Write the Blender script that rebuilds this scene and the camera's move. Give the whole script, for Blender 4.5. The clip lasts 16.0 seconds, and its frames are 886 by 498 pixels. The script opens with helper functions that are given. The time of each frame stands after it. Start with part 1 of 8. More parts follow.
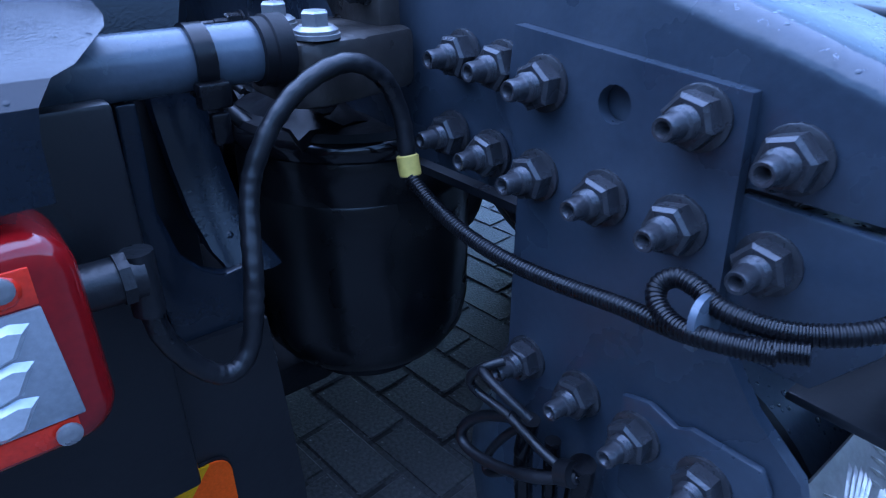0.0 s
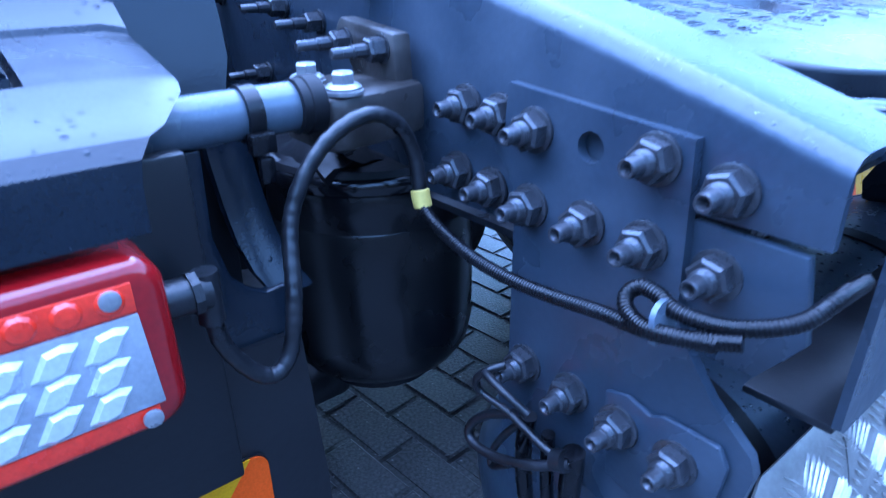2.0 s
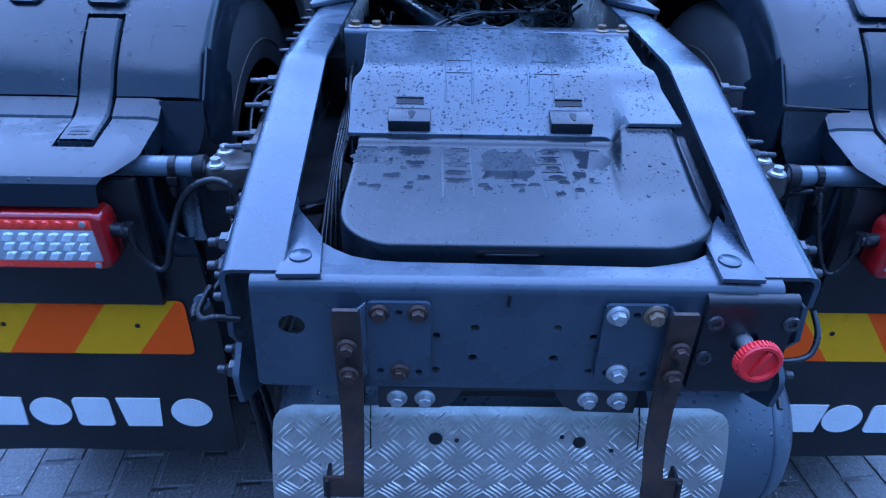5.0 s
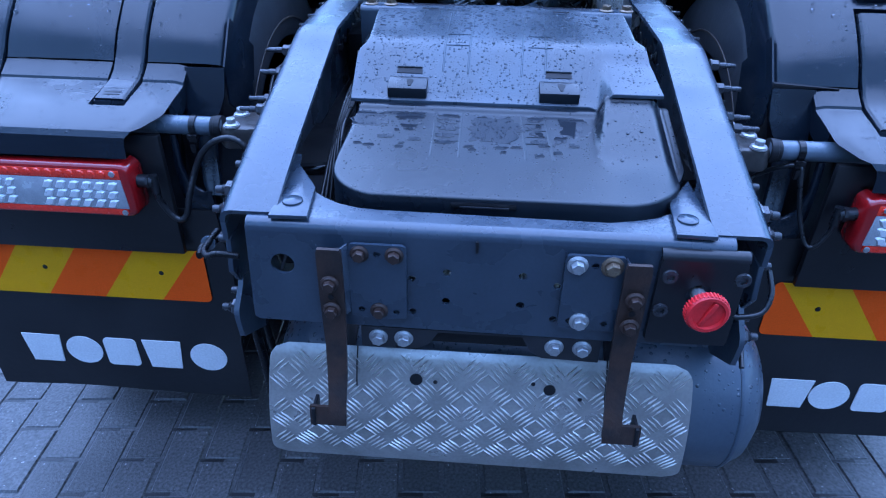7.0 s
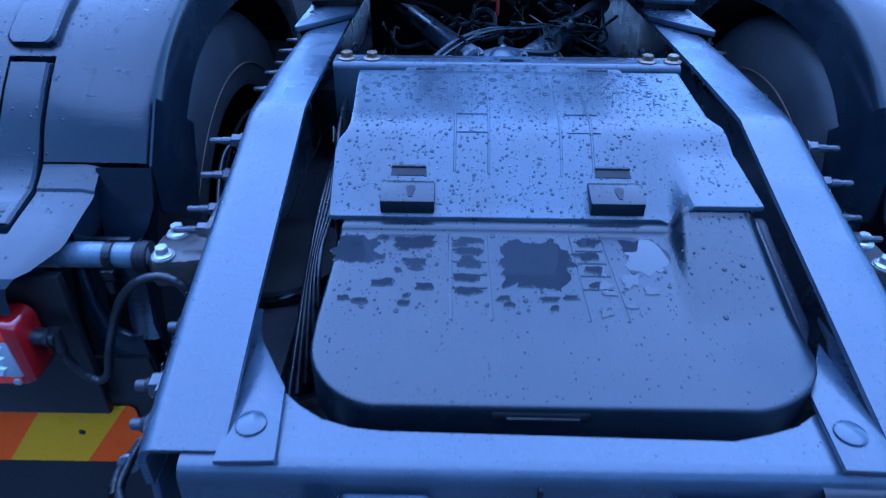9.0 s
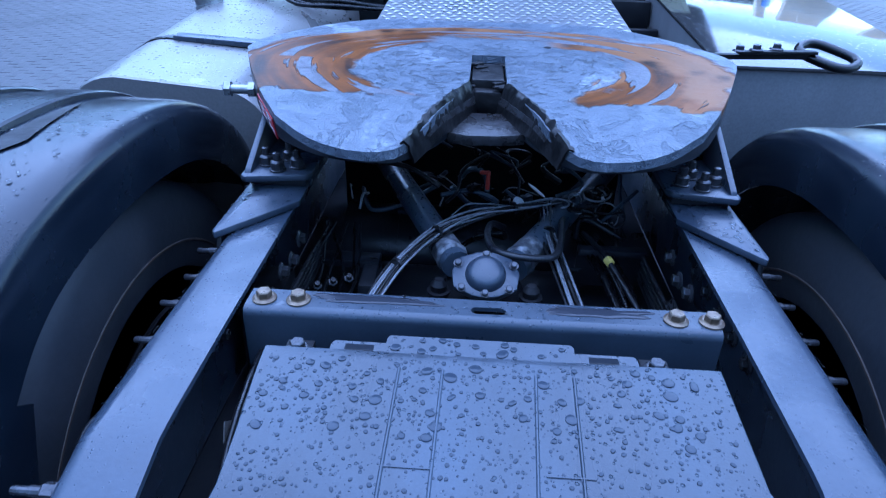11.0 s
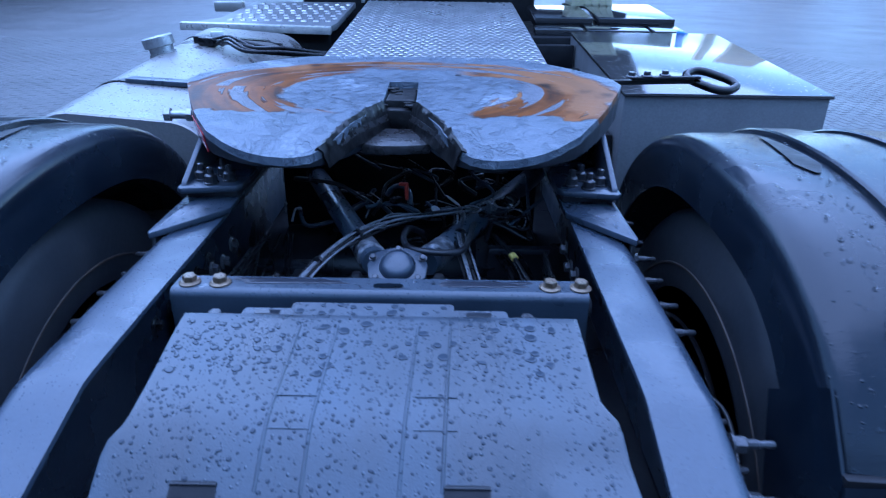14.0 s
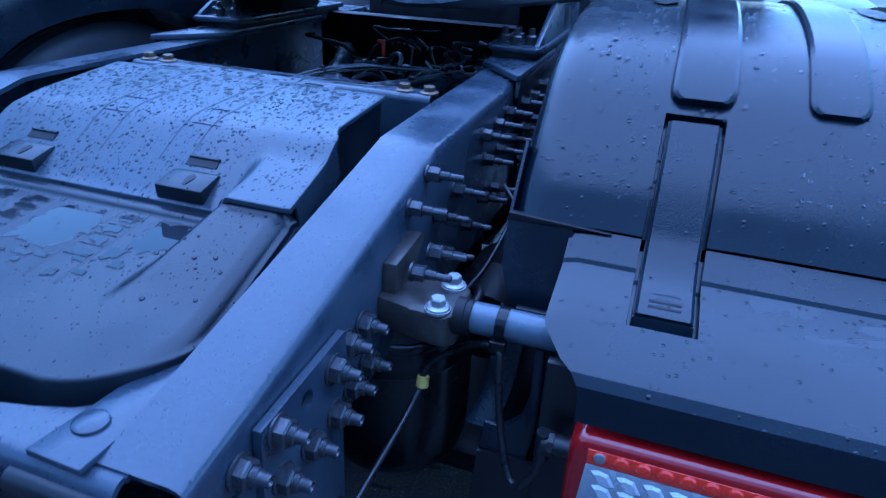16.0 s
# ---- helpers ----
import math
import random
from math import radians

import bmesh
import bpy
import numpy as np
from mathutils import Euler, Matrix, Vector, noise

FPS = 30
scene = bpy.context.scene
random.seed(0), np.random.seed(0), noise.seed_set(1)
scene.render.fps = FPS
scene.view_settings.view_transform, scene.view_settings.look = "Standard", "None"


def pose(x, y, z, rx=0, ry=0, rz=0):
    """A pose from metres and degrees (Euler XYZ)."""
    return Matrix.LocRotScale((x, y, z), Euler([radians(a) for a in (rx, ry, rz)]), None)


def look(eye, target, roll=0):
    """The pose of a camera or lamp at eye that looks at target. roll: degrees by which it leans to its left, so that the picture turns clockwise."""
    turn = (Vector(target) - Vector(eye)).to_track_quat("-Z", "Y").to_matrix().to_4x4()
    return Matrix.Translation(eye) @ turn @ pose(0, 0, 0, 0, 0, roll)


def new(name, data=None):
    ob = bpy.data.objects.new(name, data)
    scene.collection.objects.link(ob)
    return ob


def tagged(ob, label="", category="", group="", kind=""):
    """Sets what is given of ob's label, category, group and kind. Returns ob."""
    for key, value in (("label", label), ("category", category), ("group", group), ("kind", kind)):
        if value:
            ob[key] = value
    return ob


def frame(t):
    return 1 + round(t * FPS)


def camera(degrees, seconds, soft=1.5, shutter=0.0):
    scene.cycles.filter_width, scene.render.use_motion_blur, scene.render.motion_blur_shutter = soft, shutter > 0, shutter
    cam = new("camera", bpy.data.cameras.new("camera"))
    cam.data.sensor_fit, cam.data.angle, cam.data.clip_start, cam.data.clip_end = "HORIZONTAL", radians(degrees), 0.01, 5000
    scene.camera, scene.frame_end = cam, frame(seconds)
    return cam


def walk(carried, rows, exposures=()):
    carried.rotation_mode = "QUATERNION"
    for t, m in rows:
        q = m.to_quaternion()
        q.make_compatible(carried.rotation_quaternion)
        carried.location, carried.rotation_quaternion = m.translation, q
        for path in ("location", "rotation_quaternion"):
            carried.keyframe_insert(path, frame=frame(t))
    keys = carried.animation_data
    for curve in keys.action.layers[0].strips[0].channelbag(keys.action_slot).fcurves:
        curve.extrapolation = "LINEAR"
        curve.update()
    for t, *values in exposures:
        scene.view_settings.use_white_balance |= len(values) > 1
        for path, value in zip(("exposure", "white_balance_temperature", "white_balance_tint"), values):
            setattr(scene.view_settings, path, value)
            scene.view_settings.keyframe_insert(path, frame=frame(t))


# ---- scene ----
cam = camera(69.3, 16.0, 1.1, 0.2)
PATH = [
    (0, (-0.736, -0.039, 0.967), (0.385, 1.337, 0.044), 0.0),
    (0.5, (-0.741, -0.015, 0.918), (0.405, 1.392, 0.076), -0.3),
    (1, (-0.735, -0.018, 0.914), (0.412, 1.388, 0.072), -0.4),
    (1.5, (-0.748, -0.037, 0.921), (0.395, 1.369, 0.075), -0.5),
    (2, (-0.786, -0.094, 0.997), (0.352, 1.319, 0.156), -0.8),
    (2.5, (-0.777, -0.172, 1.207), (0.346, 1.26, 0.379), -1.1),
    (3, (-0.667, -0.291, 1.346), (0.394, 1.214, 0.565), -0.1),
    (3.5, (-0.523, -0.479, 1.361), (0.247, 1.209, 0.614), 0.2),
    (4, (-0.4, -0.621, 1.399), (-0.016, 1.069, 0.401), 0.3),
    (4.5, (-0.256, -0.681, 1.39), (0.068, 0.999, 0.355), 0.4),
    (5, (-0.118, -0.719, 1.389), (-0.088, 0.984, 0.341), 1.3),
    (5.2, (-0.077, -0.742, 1.385), (-0.127, 0.958, 0.332), 1.3),
    (7.3, (-0.011, -0.826, 1.38), (-0.119, 0.857, 0.306), 1.0),
    (7.5, (-0.016, -0.802, 1.381), (-0.075, 0.878, 0.297), 0.7),
    (8, (-0.054, -0.707, 1.385), (-0.058, 0.969, 0.293), 0.8),
    (8.5, (-0.115, -0.566, 1.402), (-0.124, 1.111, 0.313), 0.7),
    (9, (-0.106, -0.399, 1.414), (-0.123, 1.274, 0.318), 0.5),
    (9.5, (-0.036, -0.167, 1.46), (-0.058, 1.504, 0.362), 1.2),
    (10, (-0.027, -0.042, 1.503), (-0.088, 1.632, 0.41), 1.7),
    (12.3, (-0.006, 0.161, 1.584), (-0.101, 1.971, 0.738), 1.5),
    (12.5, (-0.005, 0.155, 1.581), (-0.103, 1.964, 0.734), 1.4),
    (13, (-0.021, 0.134, 1.581), (-0.116, 1.945, 0.738), 1.3),
    (13.5, (-0.023, 0.086, 1.554), (-0.096, 1.9, 0.715), 1.1),
    (14, (0.103, -0.073, 1.523), (0.096, 1.747, 0.695), 0.8),
    (14.5, (0.274, -0.239, 1.47), (0.248, 1.575, 0.628), 1.5),
    (15, (0.454, -0.29, 1.422), (0.447, 1.516, 0.562), 1.1),
    (15.5, (0.627, -0.269, 1.396), (0.39, 1.518, 0.529), 2.1),
    (16, (0.728, -0.268, 1.301), (0.168, 1.44, 0.424), 2.9),
]
# seconds, stops, kelvin, tint: exposure and white balance along the walk
LOOK = [(0.0, 2.8, 5600, 10), (0.5, 3.93, 5850, 10), (1.5, 4.35, 5800, 10), (2.0, 3.9, 5150, 10), (2.5, 3.0, 4800, 10), (3.0, 2.65, 5900, 10), (3.5, 2.55, 6050, 10), (5.0, 2.78, 5050, 10), (7.5, 2.83, 5480, 10), (8.5, 2.72, 5000, 10), (9.5, 2.7, 4550, 10), (10.0, 2.7, 4850, 10),
        (12.5, 2.4, 5950, 10), (13.5, 2.4, 5750, 10), (14.5, 2.37, 5050, 10), (15.5, 2.3, 4350, 10), (16.0, 2.3, 4700, 10)]
walk(cam, [(t, look(eye, target, roll)) for t, eye, target, roll in PATH], LOOK)
import collections

Z0 = 0.90  # height of the rear frame end over the ground; heights below are counted from it

# ---- light ----
world = bpy.data.worlds.new("world")
scene.world = world
world.use_nodes = True
wn = world.node_tree
wn.nodes.clear()
sky = wn.nodes.new("ShaderNodeTexSky")
sky.sky_type = "NISHITA"
sky.sun_disc = False
sky.sun_elevation, sky.sun_rotation = radians(72), radians(-18)
sky.air_density, sky.dust_density, sky.ozone_density = 1.0, 0.0, 4.0
wbg = wn.nodes.new("ShaderNodeBackground")
wbg.inputs["Strength"].default_value = 0.11
wout = wn.nodes.new("ShaderNodeOutputWorld")
wn.links.new(sky.outputs[0], wbg.inputs[0])
wn.links.new(wbg.outputs[0], wout.inputs[0])
sun = new("sun", bpy.data.lights.new("sun", "SUN"))
sun.data.energy, sun.data.angle, sun.data.color = 1.2, radians(95), (0.47, 0.59, 1.0)
sun.matrix_world = look((-0.1, 0.65, 2.0), (0, 0, 0))


# ---- materials ----
def mat(name, base, rough=0.5, metal=0.0, second=None, amount=0.5, scale=8.0, grain=120.0, bump=0.0, bump_scale=60.0,
        rough_vary=0.15, coat=0.0, spec=0.5, streak=None):
    """A paint, plastic or metal: colour varied at two sizes, gloss varied by damp patches, fine relief."""
    m = bpy.data.materials.new(name)
    m.use_nodes = True
    nt = m.node_tree
    nodes, links = nt.nodes, nt.links
    b = nodes["Principled BSDF"]
    co = nodes.new("ShaderNodeTexCoord")
    n1 = nodes.new("ShaderNodeTexNoise")
    n1.inputs["Scale"].default_value, n1.inputs["Detail"].default_value = scale, 6
    n2 = nodes.new("ShaderNodeTexNoise")
    n2.inputs["Scale"].default_value, n2.inputs["Detail"].default_value = grain, 3
    src = co.outputs["Object"]
    if streak:
        mp = nodes.new("ShaderNodeMapping")
        mp.inputs["Scale"].default_value = streak
        links.new(src, mp.inputs[0])
        links.new(mp.outputs[0], n1.inputs["Vector"])
    else:
        links.new(src, n1.inputs["Vector"])
    links.new(src, n2.inputs["Vector"])
    ramp = nodes.new("ShaderNodeMapRange")
    ramp.inputs[1].default_value, ramp.inputs[2].default_value = 0.42, 0.68
    links.new(n1.outputs[0], ramp.inputs[0])
    mix = nodes.new("ShaderNodeMix")
    mix.data_type = "RGBA"
    mix.inputs[6].default_value = (*base, 1)
    mix.inputs[7].default_value = (*(second or [c * 1.35 for c in base]), 1)
    sc = nodes.new("ShaderNodeMath")
    sc.operation = "MULTIPLY"
    sc.inputs[1].default_value = amount
    links.new(ramp.outputs[0], sc.inputs[0])
    links.new(sc.outputs[0], mix.inputs[0])
    mul = nodes.new("ShaderNodeMix")
    mul.data_type, mul.blend_type = "RGBA", "MULTIPLY"
    mul.inputs[0].default_value = 0.35
    links.new(mix.outputs[2], mul.inputs[6])
    links.new(n2.outputs[0], mul.inputs[7])
    links.new(mul.outputs[2], b.inputs["Base Color"])
    rr = nodes.new("ShaderNodeMapRange")
    rr.inputs[1].default_value, rr.inputs[2].default_value = 0.3, 0.7
    rr.inputs[3].default_value, rr.inputs[4].default_value = max(0.03, rough - rough_vary), min(1, rough + rough_vary)
    links.new(n1.outputs[0], rr.inputs[0])
    links.new(rr.outputs[0], b.inputs["Roughness"])
    b.inputs["Metallic"].default_value = metal
    b.inputs["Specular IOR Level"].default_value = spec
    if coat:
        b.inputs["Coat Weight"].default_value, b.inputs["Coat Roughness"].default_value = coat, 0.12
    if bump:
        n3 = nodes.new("ShaderNodeTexNoise")
        n3.inputs["Scale"].default_value, n3.inputs["Detail"].default_value = bump_scale, 5
        links.new(src, n3.inputs["Vector"])
        bp = nodes.new("ShaderNodeBump")
        bp.inputs["Strength"].default_value, bp.inputs["Distance"].default_value = bump, 0.002
        links.new(n3.outputs[0], bp.inputs["Height"])
        links.new(bp.outputs[0], b.inputs["Normal"])
    return m


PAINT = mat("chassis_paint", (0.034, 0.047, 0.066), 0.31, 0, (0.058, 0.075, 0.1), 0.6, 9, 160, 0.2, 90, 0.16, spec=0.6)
# dark parts, and chassis undersides and inset faces with their shade painted in
PAINT_DARK = mat("dark_and_shaded_paint", (0.016, 0.017, 0.021), 0.38, 0, (0.035, 0.036, 0.04), 0.5, 14, 150, 0.25, 80, 0.14)
BLACKMETAL = mat("black_metal", (0.009, 0.009, 0.011), 0.48, 0, (0.02, 0.0195, 0.02), 0.6, 18, 140, 0.3, 90, spec=0.25)
BEAMPAINT = mat("worn_dark_paint", (0.034, 0.047, 0.064), 0.33, 0, (0.06, 0.081, 0.106), 0.5, 9, 160, 0.2, 90, 0.13, spec=0.5)
PLASTIC = mat("mudguard_plastic", (0.0065, 0.0105, 0.017), 0.23, 0, (0.014, 0.022, 0.033), 0.6, 6, 300, 0.12, 420, 0.12, spec=0.42)
COVER = mat("cover_plastic", (0.006, 0.0088, 0.0132), 0.32, 0, (0.0145, 0.0205, 0.029), 0.7, 7, 300, 0.14, 380, 0.12, spec=0.47)
# paler copy of the cover plastic: the upper panel's grazing skylight, as colour
COVER_TOP = mat("skylit_cover_plastic", (0.027, 0.037, 0.05), 0.34, 0, (0.07, 0.091, 0.118), 0.75, 6, 300, 0.16, 380, 0.16, spec=0.6, streak=(1.6, 0.6, 1))
RUBBER = mat("rubber", (0.004, 0.004, 0.0045), 0.28, 0, (0.01, 0.01, 0.01), 0.6, 12, 130, 0.08, 60, 0.12)
GLOSSRUBBER = mat("glossy_rubber", (0.006, 0.006, 0.007), 0.14, 0, (0.012, 0.012, 0.013), 0.6, 12, 130, 0.08, 60, 0.06)
SCUFF = mat("scuffed_rubber", (0.1, 0.075, 0.06), 0.6, 0, (0.04, 0.035, 0.033), 0.8, 14, 90, 0.3, 70)
TYRE = mat("tyre_rubber", (0.033, 0.037, 0.044), 0.6, 0, (0.055, 0.058, 0.062), 0.6, 7, 90, 0.3, 70)
FLAP = mat("flap_rubber", (0.008, 0.008, 0.0095), 0.42, 0, (0.02, 0.02, 0.022), 0.5, 6, 110, 0.2, 70)
CABLE = mat("cable_tape", (0.008, 0.0085, 0.01), 0.36, 0, (0.02, 0.02, 0.023), 0.5, 40, 200, 0.3, 150)
CONDUIT = mat("conduit_plastic", (0.004, 0.004, 0.005), 0.27, 0, (0.009, 0.009, 0.011), 0.5, 30, 200, spec=0.35)
BOLT = mat("bolt_steel", (0.08, 0.082, 0.09), 0.27, 0.5, (0.04, 0.04, 0.045), 0.6, 60, 300, 0.3, 200)
ZINC = mat("zinc_steel", (0.5, 0.505, 0.51), 0.4, 0.7, (0.28, 0.28, 0.28), 0.6, 70, 300, 0.2, 200)
YZINC = mat("yellow_zinc", (0.22, 0.165, 0.11), 0.4, 0.5, (0.1, 0.06, 0.04), 0.7, 90, 300, 0.2, 200)
DECK = mat("deck_aluminium", (0.52, 0.52, 0.52), 0.36, 0.6, (0.24, 0.24, 0.245), 0.8, 5, 160, 0.25, 90, 0.2)
YARDWALL = mat("yard_wall", (0.09, 0.088, 0.085), 0.8, 0, (0.14, 0.135, 0.13), 0.6, 0.4, 6)
HARDGREASE = mat("black_grease", (0.008, 0.0076, 0.008), 0.42, 0, (0.024, 0.022, 0.022), 0.7, 30, 160, 0.6, 90, 0.12, spec=0.3)
BRIDGE_GREASE = mat("grey_grease", (0.03, 0.028, 0.028), 0.3, 0, (0.055, 0.055, 0.06), 0.55, 45, 160, 1.0, 80, 0.1)
TOWPAINT = mat("black_paint", (0.010, 0.0105, 0.013), 0.36, 0, (0.018, 0.018, 0.021), 0.5, 12, 160, 0.2, 90, 0.1, spec=0.4)
TUBEPAINT = mat("tube_paint", (0.1, 0.125, 0.155), 0.3, 0, (0.14, 0.17, 0.205), 0.5, 10, 150, 0.2, 90, 0.12, spec=0.6)
RIMPAINT = mat("coupling_paint", (0.035, 0.038, 0.046), 0.42, 0, (0.06, 0.063, 0.07), 0.5, 12, 160, 0.3, 90, 0.13, spec=0.45)
RUST = mat("rusty_steel", (0.06, 0.034, 0.025), 0.5, 0.3, (0.022, 0.018, 0.017), 0.9, 28, 200, 0.5, 130)
CAST = mat("cast_iron", (0.05, 0.044, 0.04), 0.4, 0.25, (0.11, 0.1, 0.09), 0.7, 30, 160, 0.4, 110)
ALU = mat("aluminium_plate", (0.5, 0.475, 0.44), 0.34, 0.55, (0.26, 0.25, 0.225), 0.6, 10, 180, 0.25, 120, 0.12)
ALU_BAR = mat("aluminium_tread", (0.8, 0.765, 0.71), 0.34, 0.5, (0.48, 0.46, 0.42), 0.6, 25, 180, 0.15, 120, 0.1)
ALU_TANK = mat("tank_aluminium", (0.31, 0.298, 0.28), 0.42, 0.5, (0.3, 0.29, 0.28), 0.6, 3.5, 160, 0.15, 60, 0.1)
BOXMETAL = mat("box_aluminium", (0.2, 0.198, 0.196), 0.1, 0.8, (0.15, 0.148, 0.146), 0.5, 3, 160, 0.05, 30, 0.06)
BOXSIDE = mat("box_side_aluminium", (0.25, 0.255, 0.26), 0.5, 0.4, (0.18, 0.18, 0.185), 0.6, 5, 160, 0.2, 80, 0.1, streak=(1, 1, 0.2))
TANKGREY = mat("air_tank_paint", (0.052, 0.07, 0.094), 0.34, 0, (0.085, 0.11, 0.14), 0.5, 6, 150, 0.2, 90, 0.12)
RED = mat("red_plastic", (0.72, 0.02, 0.025), 0.4, 0, (0.5, 0.015, 0.02), 0.5, 30, 200)
REDLENS = mat("red_lens", (0.3, 0.006, 0.008), 0.12, 0, (0.38, 0.01, 0.012), 0.5, 20, 200, rough_vary=0.05, coat=0.4)
REDBRIGHT = mat("red_reflector", (1.0, 0.045, 0.018), 0.2, 0, (0.85, 0.025, 0.012), 0.7, 60, 300, 0.3, 180, coat=0.5)
GREYLENS = mat("clear_lens_back", (0.42, 0.43, 0.45), 0.2, 0.2, (0.58, 0.59, 0.61), 0.6, 30, 300, 0.2, 120)
CHROME = mat("reflector_chrome", (0.85, 0.86, 0.88), 0.3, 0.35, (0.7, 0.7, 0.72), 0.5, 40, 300, rough_vary=0.05)
ORANGE = mat("orange_reflective", (1.0, 0.115, 0.012), 0.35, 0, (1.0, 0.105, 0.01), 0.4, 20, 400, 0.2, 500, spec=0.04)
YELLOW = mat("yellow_reflective", (0.84, 0.4, 0.004), 0.35, 0, (0.78, 0.36, 0.004), 0.4, 20, 400, 0.2, 500, spec=0.15)
WHITE = mat("white_print", (0.78, 0.79, 0.8), 0.45, 0, (0.68, 0.69, 0.7), 0.5, 14, 200)
YTAG = mat("yellow_tape", (0.8, 0.6, 0.14), 0.45, 0, (0.65, 0.48, 0.1), 0.5, 60, 200)
YCRATE = mat("cream_plastic", (0.9, 0.83, 0.55), 0.4, 0, (0.84, 0.76, 0.48), 0.5, 6, 200)
BLUEP = mat("blue_plastic", (0.05, 0.25, 0.7), 0.4, 0, (0.04, 0.2, 0.55), 0.5, 20, 200)
REDLABEL = mat("red_label", (0.55, 0.03, 0.04), 0.35, 0, (0.45, 0.02, 0.03), 0.5, 40, 200)
ORANGEBAND = mat("red_clip_plastic", (0.55, 0.05, 0.03), 0.5, 0, (0.6, 0.08, 0.02), 0.5, 40, 200)
AIRLINE = mat("air_line_nylon", (0.2, 0.205, 0.22), 0.28, 0, (0.3, 0.305, 0.32), 0.5, 40, 200, spec=0.6)
FLAKED = mat("flaked_paint", (0.06, 0.064, 0.075), 0.4, 0, (0.42, 0.43, 0.45), 0.9, 60, 160, 0.3, 90, spec=0.5)
GLOSSBLACK = mat("glossy_black_lid", (0.03, 0.031, 0.035), 0.07, 0.3, (0.05, 0.052, 0.058), 0.5, 3, 160, rough_vary=0.04, spec=1.0, coat=1.0)
CABPAINT = mat("cab_paint", (0.05, 0.052, 0.06), 0.35, 0, (0.08, 0.08, 0.085), 0.5, 3, 90)
CABPANEL = mat("cab_panel_paint", (0.45, 0.45, 0.47), 0.4, 0, (0.5, 0.5, 0.52), 0.5, 3, 90)
HALL = mat("hall_cladding", (0.8, 0.8, 0.8), 0.5, 0, (0.84, 0.84, 0.84), 0.5, 0.6, 9)
HALLTAN = mat("hall_tan_cladding", (0.9, 0.72, 0.58), 0.5, 0, (0.86, 0.68, 0.54), 0.5, 0.6, 9)
TRAILER = mat("trailer_paint", (0.05, 0.035, 0.035), 0.55, 0, (0.1, 0.07, 0.06), 0.5, 1, 20)
ORANGEFAR = mat("far_orange_paint", (0.35, 0.16, 0.09), 0.55, 0, (0.25, 0.12, 0.08), 0.5, 2, 20)


